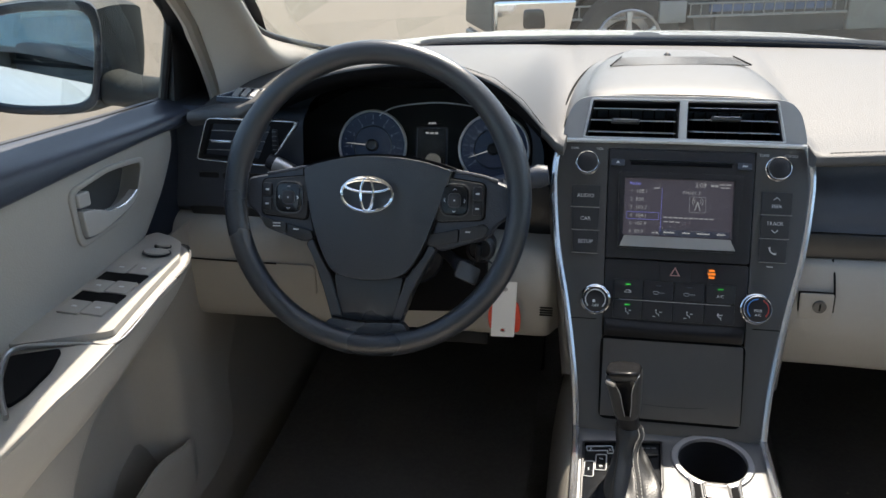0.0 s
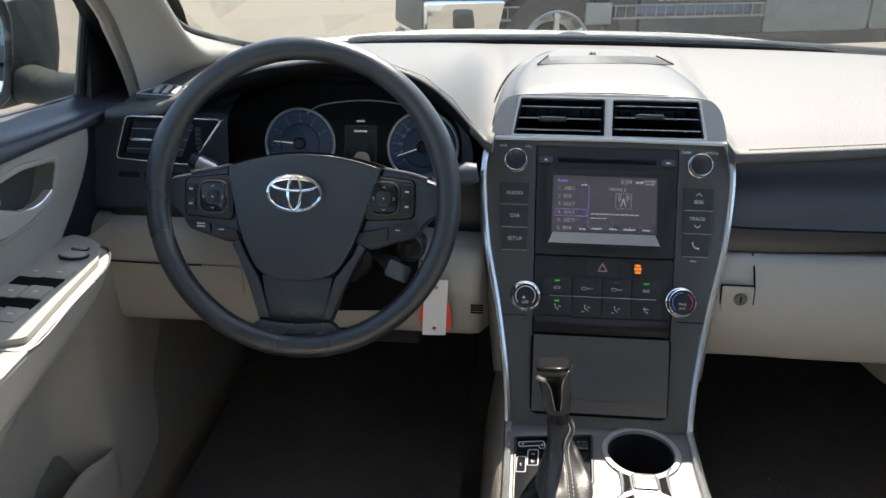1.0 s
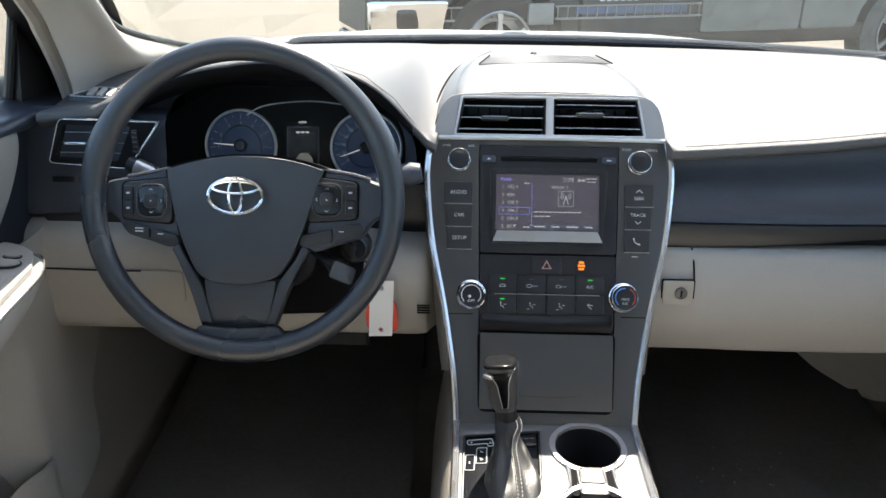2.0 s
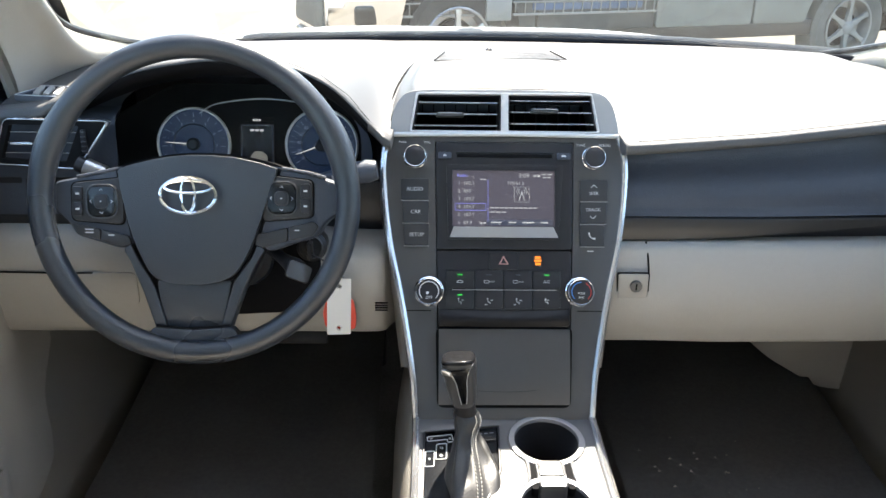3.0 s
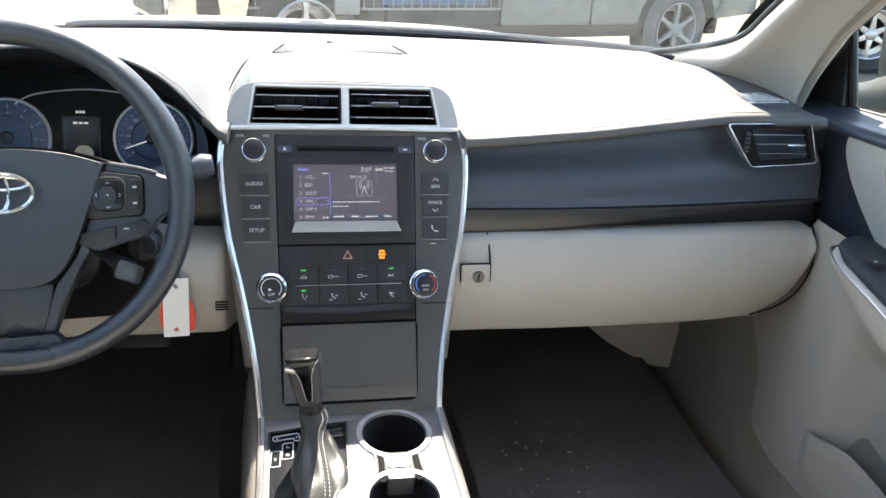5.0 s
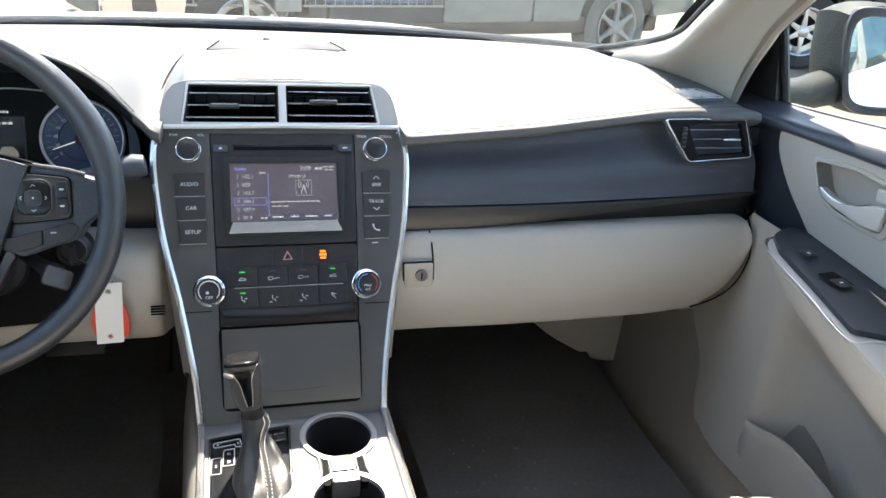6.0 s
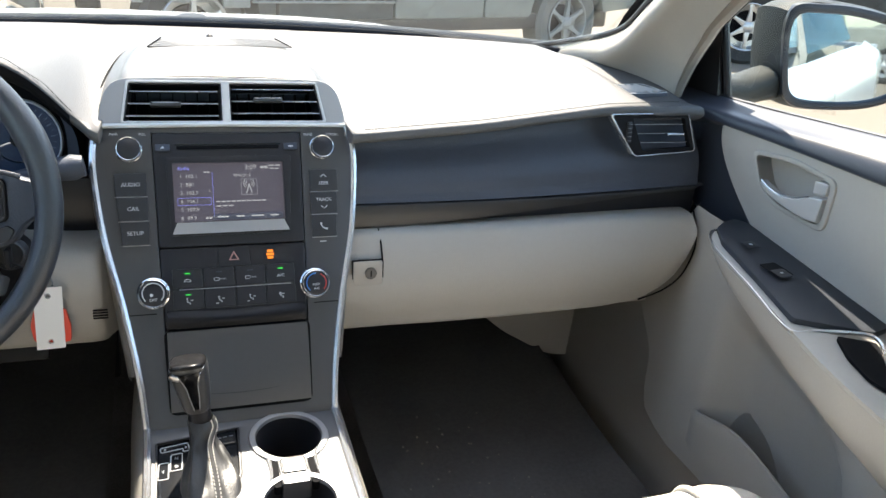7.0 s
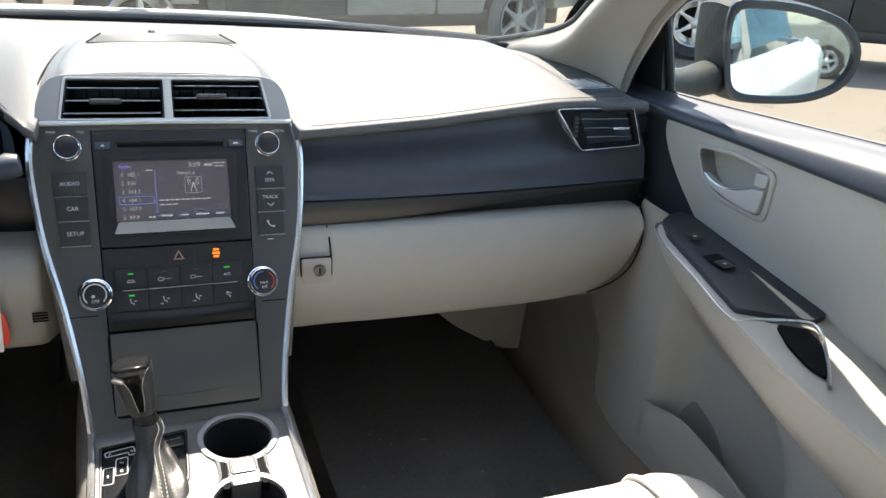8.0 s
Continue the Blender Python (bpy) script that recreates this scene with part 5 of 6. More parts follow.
def key_tag():
    kt = thing("key_tag", "white card key tag with a red fob hanging from the ignition", "key tag")
    m = tilted((-0.2145, -0.066, 0.7575), 2)
    card = part("card", slab(rounded([(-0.0155, 0.022), (-0.0040, 0.0395), (0.0155, 0.0405), (0.0155, -0.0385), (-0.0155, -0.0405)], 0.001), 0, 0.0008, [oval(0.0023, 0.0023, 12, 0, 0.029), oval(0.0023, 0.0023, 12, 0, -0.030)]), M_TAG, kt, "white card", m @ pose(0, 0, 0, 0, 0, -2))
    for y in (0.029, -0.030):
        part("eyelet", lathe([(0.0022, 0.0004), (0.0032, 0.001), (0.0034, 0.0006)], 14), M_BLACK, card, at=m @ pose(0, 0, 0, 0, 0, -2) @ move(0, y, 0))
    part("red_fob", slab(rounded([(-0.022, -0.01), (-0.016, 0.012), (0.018, 0.010), (0.022, -0.012), (0.021, -0.034), (-0.019, -0.032)], 0.006), -0.006, -0.002, bev=0.0015), M_RED, kt, "red plastic fob behind the card", m)
    part("ring", tube([(0.010 * math.cos(a), 0.010 * math.sin(a), 0) for a in [2 * math.pi * i / 24 for i in range(24)]], 0.0008, 6, True), M_CHROME, kt, "thin steel ring", m @ pose(0.001, 0.041, -0.002, 0, 60, 0))
    part("cord", tube(spline([(-0.245, -0.078, 0.836), (-0.228, -0.075, 0.825), (-0.214, -0.07, 0.806)], 8), 0.0012, 6), M_BLACK, kt, "dark cord")


key_tag()


def instrument_cluster():
    ic = thing("instrument_cluster", "dark instrument cluster with two blue-tinted dials", "instrument cluster")
    face = tilted((-0.35, 0.09, 0.940), 15)
    part("face", slab(rounded([(-0.19, -0.055), (0.18, -0.055), (0.175, 0.03), (0.10, 0.075), (-0.10, 0.075), (-0.185, 0.03)], 0.02), -0.01, 0.0), M_FACE, ic, "black face", face)
    # tunnel from the hood's edge down to the dials
    rim = []
    for x, z in ((-0.545, 0.90), (-0.552, 0.975), (-0.525, 1.015), (-0.45, 1.042), (-0.37, 1.052), (-0.285, 1.047), (-0.235, 1.028), (-0.20, 1.0), (-0.175, 0.955), (-0.175, 0.90)):
        rim.append([(x, 0.0 + 0.02, z), (x * 0.93 - 0.026, 0.06, z * 0.9 + 0.094), (x * 0.88 - 0.045, 0.11, z * 0.82 + 0.168)])
    part("tunnel", skin(rim, 50, 8), M_DARK, ic, "dark ribbed tunnel")
    part("brow_line", tube(spline([(-0.065, 0.035, 0.004), (-0.04, 0.048, 0.004), (0.02, 0.055, 0.004), (0.075, 0.050, 0.004), (0.105, 0.040, 0.004)], 24), 0.0011, 6), M_RINGS, ic, "thin bright arc over the dials", face)
    for u, n in ((-0.075, 8), (0.102, 12)):
        d = part("dial", lathe([(0.0485, 0.001), (0.045, 0.0012), (0, 0.0012)], 48), M_DIALBLUE, ic, "dark blue dial", face @ move(u, -0.008))
        part("dial_ring", lathe([(0.0475, 0.0), (0.0480, 0.004), (0.0498, 0.005), (0.0512, 0.003), (0.0515, 0.0)], 56), M_RINGS, d, "silver ring", face @ move(u, -0.008))
        part("dial_well", lathe([(0.027, 0.0014), (0.028, 0.0022), (0.029, 0.0014)], 40), M_DARK, d, at=face @ move(u, -0.008))
        for i in range(n * 2 + 1):
            a = radians(215 - 250 * i / (n * 2))
            r0 = 0.040 if i % 2 else 0.037
            part("tick", tube([(r0 * math.cos(a), r0 * math.sin(a), 0.0016), (0.0435 * math.cos(a), 0.0435 * math.sin(a), 0.0016)], 0.00035 if i % 2 else 0.0005, 4), M_DIALMARK, d, at=face @ move(u, -0.008))
            if i % 2 == 0:
                letters(str(i // 2) if n == 8 else str(20 * (i // 2) if i // 2 < 9 else ""), 0.0062, face @ move(u + 0.0318 * math.cos(a), -0.008 + 0.0318 * math.sin(a), 0.0015), M_DIALMARK, d, "numeral") if (n == 8 or (i // 2) < 9) else None
        a = radians(176 if n == 8 else 200)
        part("needle", tube([(0, 0, 0.006), (0.038 * math.cos(a), 0.038 * math.sin(a), 0.005)], [0.0013, 0.0005], 6), M_LCDTEXT, d, "white needle", face @ move(u, -0.008))
        part("needle_hub", lathe([(0.009, 0.0015), (0.009, 0.007), (0.006, 0.009), (0, 0.009)], 24), M_BLACK, d, at=face @ move(u, -0.008))
    s = part("trip_display", slab(rrect(0.043, 0.062, 0.002, 0.0125, -0.012), 0.0, 0.002), M_GLOSS, ic, "small lit trip display", face)
    part("trip_frame", slab(rrect(0.046, 0.065, 0.003, 0.0125, -0.012), 0.0, 0.003, [rrect(0.0425, 0.0615, 0.002, 0.0125, -0.012)]), M_DARK, ic, at=face)
    for v, w in ((0.026, 0.012), (0.012, 0.020)):
        for k in range(3):
            part("text_bar", slab(rrect(w / 3 * 0.75, 0.0028, 0.0004, n=1), 0, 0.0002), M_LCDTEXT, s, at=face @ move(0.0125 - w / 2 + (k + 0.5) * w / 3, v, 0.0021))
    part("car_picture", slab(rounded([(-0.013, -0.006), (0.013, -0.006), (0.012, 0.001), (0.006, 0.007), (-0.005, 0.007), (-0.010, 0.001)], 0.002), 0, 0.0002), M_LCDDIM, s, at=face @ move(0.014, -0.024, 0.0021))
    g = part("lens", slab(rounded([(-0.18, -0.05), (0.17, -0.05), (0.165, 0.03), (0.10, 0.07), (-0.10, 0.07), (-0.175, 0.03)], 0.02), 0.012, 0.0135), M_LENS, ic, "clear lens", face @ pose(0, 0, 0.0, -8, 0, 0))
    g.visible_shadow = False


instrument_cluster()


def corner_vent(s):
    """An outer vent with its slanted bright frame."""
    v = thing("air_vent", "outer dashboard vent with a slanted bright frame", "air vent", "outer vents")
    m = tilted((0 if s > 0 else 0.024, -0.121, -0.002), 6)
    outline = [(0.518, 0.992), (0.650, 0.994), (0.669, 0.936), (0.565, 0.930)]
    hole = [(0.558, 0.985), (0.644, 0.986), (0.659, 0.943), (0.579, 0.939)]
    inner = [(0.5235, 0.9898), (0.6485, 0.9917), (0.6663, 0.9382), (0.5665, 0.9323)]

    def q(l, r):
        return [(s * x, z / math.cos(radians(6))) for x, z in rounded(l, r)]
    part("bright_frame", slab(q(outline, 0.009), -0.008, 0.0035, [q(inner, 0.005)], 0.0015), M_TRIMLINE, v, "satin chrome frame", m)
    part("surround", slab(q(inner, 0.005), -0.008, 0.002, [q(hole, 0.003)]), M_FACE, v, at=m)
    part("duct", slab(q(hole, 0.003), -0.06, -0.056), M_VOID, v, at=m)
    for k in range(3):
        z = 0.950 + 0.0130 * k
        x0 = 0.577 - (z - 0.939) * 0.45
        x1 = 0.658 - (z - 0.943) * 0.34
        part("slat", bar(x1 - x0, 0.0012, 0.004, 0.0004), M_VOID, v, at=m @ pose(s * (x0 + x1) / 2, z / math.cos(radians(6)), -0.005, 4, 0, 0))
        part("slat_edge", bar(x1 - x0 - 0.002, 0.0010, 0.0012, 0.0003), M_RINGSAT, v, "thin grey slat edge", m @ move(s * (x0 + x1) / 2, z / math.cos(radians(6)), -0.0028))
    part("adjuster", bar(0.028, 0.0036, 0.010, 0.0015), M_TRIMLINE, v, "silver adjuster tab", m @ move(s * 0.630, 0.968, 0.001))
    w = part("thumbwheel", bar(0.008, 0.030, 0.006, 0.002), M_BLACK, v, "ribbed thumbwheel", m @ move(s * 0.5530, 0.971, 0.002))
    for k in range(5):
        part("rib", bar(0.006, 0.0014, 0.002, 0.0005), M_FASCIA, w, at=m @ move(s * 0.5530, 0.959 + 0.006 * k, 0.0055))


corner_vent(1)
corner_vent(-1)


def defroster(s):
    d = thing("side_defroster", "small dark slotted side defroster outlet", "defroster", "side defrosters")
    m = pose(s * 0.615 + (0 if s > 0 else 0.014), 0.075, 1.006, 2, 0, s * 8)
    part("frame", slab(rounded([(-0.040, -0.030), (0.040, -0.030), (0.034, 0.030), (-0.030, 0.030)], 0.006), -0.006, 0.0012, [rounded([(-0.030, -0.022), (0.030, -0.022), (0.026, 0.022), (-0.023, 0.022)], 0.004)], 0.001), M_DARK, d, at=m)
    part("well", slab(rounded([(-0.030, -0.022), (0.030, -0.022), (0.026, 0.022), (-0.023, 0.022)], 0.004), -0.006, -0.003), M_VOID, d, at=m)
    part("outline", tube([(x, y, 0.0012) for x, y in rounded([(-0.039, -0.029), (0.039, -0.029), (0.033, 0.029), (-0.029, 0.029)], 0.006)], 0.0006, 6, True), M_BEZEL, d, "thin pale outline", m)
    for k in range(4):
        part("fin", bar(0.007, 0.046, 0.006, 0.001), M_HOUSING, d, at=m @ pose(-0.021 + 0.014 * k, 0, 0.0, 0, 20, 20))


defroster(1)
defroster(-1)


def glove_box():
    gb = thing("glove_box", "pale grey closed glove box with a key lock", "glove box")
    rows = []
    for x, zb, zt in ((0.118, 0.692, 0.8345), (0.20, 0.692, 0.8345), (0.30, 0.690, 0.8345), (0.45, 0.691, 0.836), (0.55, 0.694, 0.838), (0.61, 0.704, 0.839), (0.645, 0.722, 0.840), (0.668, 0.748, 0.840), (0.678, 0.79, 0.840)):
        h = zt - zb
        rows.append([(x, 0.03, zt - 0.002), (x, -0.022, zt), (x, -0.040, zt - 0.10 * h), (x, -0.054, zb + 0.62 * h), (x, -0.056, zb + 0.38 * h), (x, -0.046, zb + 0.12 * h), (x, -0.030, zb), (x, 0.04, zb - 0.002)])
    part("lid", skin(rows, 44, 34, 0.0), M_BEIGE, gb, "pale grey grained lid", angle=50)
    part("latch_gap", slab(rounded([(0.1485, 0.8035), (0.1915, 0.8035), (0.1925, 0.7675), (0.186, 0.7655), (0.1505, 0.7655)], 0.003), 0, 0.0022), M_VOID, gb, at=pose(0, -0.0525, 0, 90, 0, 0))
    part("latch_plate", slab(rounded([(0.150, 0.802), (0.1900, 0.802), (0.191, 0.769), (0.185, 0.767), (0.152, 0.767)], 0.003), 0, 0.004, bev=0.0015), M_BEIGE, gb, "pale latch paddle", pose(0, -0.0525, 0, 90, 0, 0))
    part("lock", lathe([(0.0080, 0), (0.0080, 0.003), (0.006, 0.0036), (0, 0.0036)], 24), M_FASCIA, gb, "dark lock barrel", pose(0.174, -0.0565, 0.7855, 90, 0, 0))
    part("keyhole", bar(0.0022, 0.002, 0.009, 0.0005, (0.174, -0.0598, 0.7855)), M_VOID, gb)
    part("gap_line", tube(spline([(0.1905, -0.023, 0.8350), (0.1905, -0.0405, 0.8200), (0.1905, -0.0520, 0.8025)], 12), 0.0013, 6), M_VOID, gb, "dark joint above the latch")
    part("end_gap", tube(spline([(0.684, -0.028, 0.842), (0.688, -0.045, 0.80), (0.676, -0.045, 0.748), (0.65, -0.040, 0.718), (0.61, -0.034, 0.70)], 20), 0.0013, 8), M_VOID, gb, "dark gap round the lid's end")
    part("under_tray", bar(0.50, 0.30, 0.012, 0.004, (0.40, 0.15, 0.684)), M_BEIGE, gb)


glove_box()


# ---- doors ----
ARM_LEFT = ((0.10, 0.8540), (0.19, 0.8540), (0.28, 0.8510), (0.37, 0.8455), (0.46, 0.8380), (0.60, 0.815))
ARM_TOP = ((0.10, 0.8540), (0.19, 0.8540), (0.28, 0.8430), (0.37, 0.8300), (0.46, 0.8135), (0.60, 0.787))

def door(s, side):
    dr = thing("front_door", ("driver" if s < 0 else "passenger") + " door with pale grey trim, dark top rail and armrest", "car door", "front doors")

    def p(name, bm, m, label="", parent=dr, angle=40, inset=0.0):
        for v in bm.verts:
            v.co.x -= inset if s < 0 else 0.0
        return part(name, flip(bm, s), m, parent, label, angle=angle)
    # top rail
    rows = []
    for y in (0.14, 0.06, -0.05, -0.20, -0.40, -0.70, -0.98):
        zt = 1.003 - 0.062 * min(0, max(y, -0.6))
        zb = 0.968 + 0.016 * min(1, max(0, (0.12 - y) / 0.2))
        rows.append([(0.765, y, zt - 0.03), (0.757, y, zt - 0.002), (0.745, y, zt + 0.001), (0.7330, y, zt - 0.003), (0.7160, y, zt - 0.009), (0.6985, y, zt * 0.55 + zb * 0.45), (0.6925 + 0.012 * min(1, max(0, (y + 0.02) / 0.1)), y, zb + 0.006), (0.6950 + 0.012 * min(1, max(0, (y + 0.02) / 0.1)), y, zb - 0.001), (0.716, y, zb - 0.010)])
    p("top_rail", skin(rows, 30, 26, 0.0), M_RAIL, "dark blue-grey padded top rail", angle=60)
    p("window_seal", tube([(0.750, y, 1.003 - 0.062 * min(0, max(y, -0.6)) - 0.001) for y in (0.10, 0.02, -0.1, -0.3, -0.6, -0.98)], 0.005, 8), M_BLACK, "black window seal")
    # dark front part of the panel
    rows = [[(0.718, 0.14, 0.965), (0.714, 0.02, 0.975), (0.711, -0.05, 0.98), (0.710, -0.085, 0.982)], [(0.720, 0.10, 0.92), (0.714, 0.0, 0.925), (0.711, -0.05, 0.93), (0.710, -0.085, 0.93)], [(0.720, 0.04, 0.862), (0.713, -0.03, 0.86), (0.710, -0.10, 0.86), (0.708, -0.19, 0.86)], [(0.720, 0.02, 0.835), (0.713, -0.03, 0.835), (0.710, -0.12, 0.835), (0.708, -0.22, 0.835)]]
    p("front_panel", skin(rows, 16, 16, 0.008), M_DARK, "dark front part of the door panel")
    # pale insert, swelling towards the cabin
    front = [(-0.085, 0.994), (-0.052, 0.990), (-0.036, 0.976), (-0.044, 0.945), (-0.085, 0.900), (-0.155, 0.846)]
    out = [tuple(v) for v in spline(front, 22)] + [(-0.30, 0.825), (-0.60, 0.80), (-0.98, 0.80), (-0.98, 0.985), (-0.60, 0.985), (-0.36, 0.985), (-0.20, 0.991)]
    hole = rounded([(-0.118, 0.9575), (-0.190, 0.9655), (-0.262, 0.9600), (-0.259, 0.9030), (-0.180, 0.9055), (-0.142, 0.918)], 0.013, 5)
    lip = [(-0.188 + (a + 0.188) * 1.12, 0.934 + (b - 0.934) * 1.22) for a, b in hole]
    side_on = Matrix(((0, 0, -1, 0), (1, 0, 0, 0), (0, 1, 0, 0), (0, 0, 0, 1)))
    bm = slab(out, 0.0, 0.020, [hole], 0.008, 4)
    bm.transform(Matrix.Translation((0.720, 0, 0)) @ side_on)
    p("insert", bm, M_BEIGE2, "pale grey vinyl insert", angle=50)
    # handle in its recess
    cup = slab(hole, 0.0, 0.004)
    cup.transform(Matrix.Translation((0.727, 0, 0)) @ side_on)
    rec = p("handle_recess", cup, M_BEIGE if s > 0 else M_HUMP, "recess behind the handle")
    rim = slab(lip, 0.0, 0.0045, [hole], 0.002, 3)
    rim.transform(Matrix.Translation((0.7015, 0, 0)) @ side_on)
    p("recess_rim", rim, M_BEIGE2, "raised rim round the recess", angle=50)
    wall = skin([[(0.700, a, b), (0.727, a, b)] for a, b in hole + hole[:1]], thick=0.0, smooth=False)
    p("recess_wall", wall, M_BEIGE, "recess side wall", rec)
    top = [tuple(v) for v in spline([(-0.146, 0.9290), (-0.165, 0.9225), (-0.187, 0.9205), (-0.212, 0.9250), (-0.236, 0.9345), (-0.2595, 0.9390)], 16)]
    low = [tuple(v) for v in spline([(-0.257, 0.9075), (-0.232, 0.9050), (-0.190, 0.9095), (-0.160, 0.9160), (-0.146, 0.9240)], 14)]
    lever = slab(top + low, 0.0, 0.012, bev=0.004, seg=3)
    lever.transform(Matrix.Translation((0.704, 0, 0)) @ side_on)
    hd = p("handle", lever, M_HANDLE, "satin silver pull handle", angle=50)
    p("handle_edge", tube([(0.6935, a, b) for a, b in top[:13]], 0.0011, 6), M_TRIMLINE, "bright handle edge", hd)
    tab = slab(rounded([(-0.239, 0.9405), (-0.2600, 0.9425), (-0.2610, 0.9590), (-0.2385, 0.9575)], 0.003), 0.0, 0.012, bev=0.003, seg=3)
    tab.transform(Matrix.Translation((0.706, 0, 0)) @ side_on)
    p("lock_tab", tab, M_HANDLE, "silver lock tab", rec, angle=50)
    def rest(name, bm, m, label="", parent=dr, angle=40):
        for v in bm.verts:
            if s < 0:
                v.co.z += lerp(-v.co.y, ARM_LEFT) - lerp(-v.co.y, ARM_TOP)
                v.co.x += min(0.028, 0.005 + 0.07 * max(0.0, -v.co.y - 0.13))
        return p(name, bm, m, label, parent, angle)
    # armrest
    rows = []
    for y, x, z, low in ((-0.128, 0.672, 0.851, 0.008), (-0.143, 0.635, 0.855, 0.02), (-0.19, 0.608, 0.853, 0.038), (-0.28, 0.594, 0.842, 0.060), (-0.37, 0.583, 0.829, 0.075), (-0.46, 0.580, 0.812, 0.085), (-0.60, 0.60, 0.785, 0.10), (-0.98, 0.61, 0.775, 0.12)):
        rows.append([(0.70, y, z), (0.66 + (x - 0.60) * 0.6, y, z + 0.001), (x + 0.006, y, z), (x, y, z - 0.006), (x + 0.002, y, z - 0.015), (x + 0.02, y, z - 0.02 - low * 0.6), (0.68, y, z - 0.06 - low)])
    rest("armrest", skin(rows, 40, 26, 0.0), M_BEIGE2, "pale grey armrest", angle=60)
    pl = rounded([(0.690, -0.114), (0.662, -0.126), (0.640, -0.143), (0.615, -0.19), (0.601, -0.28), (0.588, -0.364), (0.672, -0.402), (0.699, -0.395), (0.699, -0.13)], 0.006)
    bm = slab(pl, 0.0, 0.007, bev=0.0015)
    for v in bm.verts:
        v.co.z += lerp(-v.co.y, ARM_TOP)
    sp = rest("switch_plate", bm, M_BEIGE2 if s < 0 else M_PLATE, "pale grey switch plate" if s < 0 else "dark blue-grey switch plate")
    strip = [(0.657, -0.131, 0.851), (0.633, -0.141, 0.851), (0.607, -0.19, 0.850), (0.593, -0.28, 0.839), (0.582, -0.366, 0.826), (0.61, -0.380, 0.828), (0.655, -0.400, 0.830), (0.666, -0.413, 0.828), (0.657, -0.434, 0.823), (0.628, -0.472, 0.815), (0.606, -0.497, 0.809)]
    rest("bright_strip", tube(spline(strip, 50), [0.0028] * 26 + [0.0036] * 24, 8, flat=0.6), M_SILVER, "satin silver strip")
    bm = slab(rounded([(0.622, -0.396), (0.664, -0.415), (0.640, -0.455), (0.614, -0.485), (0.606, -0.465), (0.609, -0.43)], 0.006), 0.0, 0.004)
    for v in bm.verts:
        v.co.z += lerp(-v.co.y, ARM_TOP)
    rest("pull_cup", bm, M_VOID, "dark pull cup")

    def on_plate(x, y, dz=0.004):
        z = lerp(-y, ARM_TOP if s > 0 else ARM_LEFT) + dz + 0.003
        return Matrix.Translation((s * x if s > 0 else -x + 0.011, y, z)) @ pose(0, 0, 0, 5 if y < -0.2 else 0, 0, s * 6)
    if s < 0:
        for i, y in enumerate((-0.231, -0.279, -0.326)):
            if i < 2:
                part("switch_well", slab(rrect(0.057, 0.022, 0.002), 0, 0.0006), M_VOID, sp, at=on_plate(0.645, y - 0.0235))
            for j in (0, 1):
                sw = part("window_switch", slab(rrect(0.0272, 0.0255, 0.002), 0, 0.0022, bev=0.0012), M_BEIGE2, sp, "pale window switch", on_plate(0.631 + 0.028 * j, y))
                part("mark", bar(0.006, 0.003, 0.0005, 0.0002), M_PRINT, sw, at=on_plate(0.631 + 0.028 * j, y, 0.0063))
        k = part("mirror_switch", slab(oval(0.017, 0.010, 28), 0, 0.0035, bev=0.0015), M_BEIGE2, sp, "oval mirror switch", on_plate(0.640, -0.184))
        part("switch_ring", tube([(0.018 * math.cos(a), 0.011 * math.sin(a), 0) for a in [2 * math.pi * i / 28 for i in range(28)]], 0.0012, 6, True), M_BLACK, k, at=on_plate(0.640, -0.184, 0.005))
        k = part("lock_switch", slab(oval(0.010, 0.005, 20), 0, 0.004, bev=0.0015), M_BEIGE, sp, at=on_plate(0.643, -0.163))
        part("switch_ring", tube([(0.011 * math.cos(a), 0.006 * math.sin(a), 0) for a in [2 * math.pi * i / 24 for i in range(24)]], 0.001, 6, True), M_BLACK, k, at=on_plate(0.643, -0.163, 0.005))
    else:
        part("lock_switch", slab(rrect(0.020, 0.018, 0.003), 0, 0.001, bev=0.0005), M_BLACK, sp, at=on_plate(0.648, -0.205))
        part("mark", bar(0.005, 0.004, 0.0004, 0.0001), M_PRINT, sp, at=on_plate(0.648, -0.205, 0.0051))
        part("switch_well", slab(rrect(0.026, 0.034, 0.003), 0, 0.0006), M_VOID, sp, at=on_plate(0.640, -0.268))
        w = part("window_switch", slab(rrect(0.021, 0.020, 0.003), 0, 0.0018, bev=0.0008), M_BLACK, sp, "black window switch", on_plate(0.640, -0.278))
        part("mark", bar(0.005, 0.003, 0.0005, 0.0002), M_PRINT, w, at=on_plate(0.640, -0.278, 0.0059))
    # lower panel with its pocket
    def ease(v):
        v = min(1.0, max(0.0, v))
        return v * v * (3 - 2 * v)

    def inner(y, z):
        """How far out the trim lies: it swells towards the seat and sinks into the pocket."""
        base = 0.698 - 0.012 * ease((0.05 - y) / 0.12) - 0.045 * ease((-0.22 - y) / 0.30) - 0.006 * ease((0.57 - z) / 0.10)
        rear = lerp(z, ((0.44, -0.460), (0.60, -0.458), (0.66, -0.445), (0.70, -0.41), (0.74, -0.36), (0.85, -0.33)))
        roof = lerp(-y, ((0.12, 0.765), (0.18, 0.762), (0.25, 0.752), (0.33, 0.735), (0.40, 0.712), (0.46, 0.68), (0.52, 0.64)))
        sunk = ease((-0.125 - y) / 0.065) * ease((y - rear) / 0.05) * ease((roof - z) / 0.09) * ease((z - 0.495) / 0.02)
        return base + 0.046 * sunk

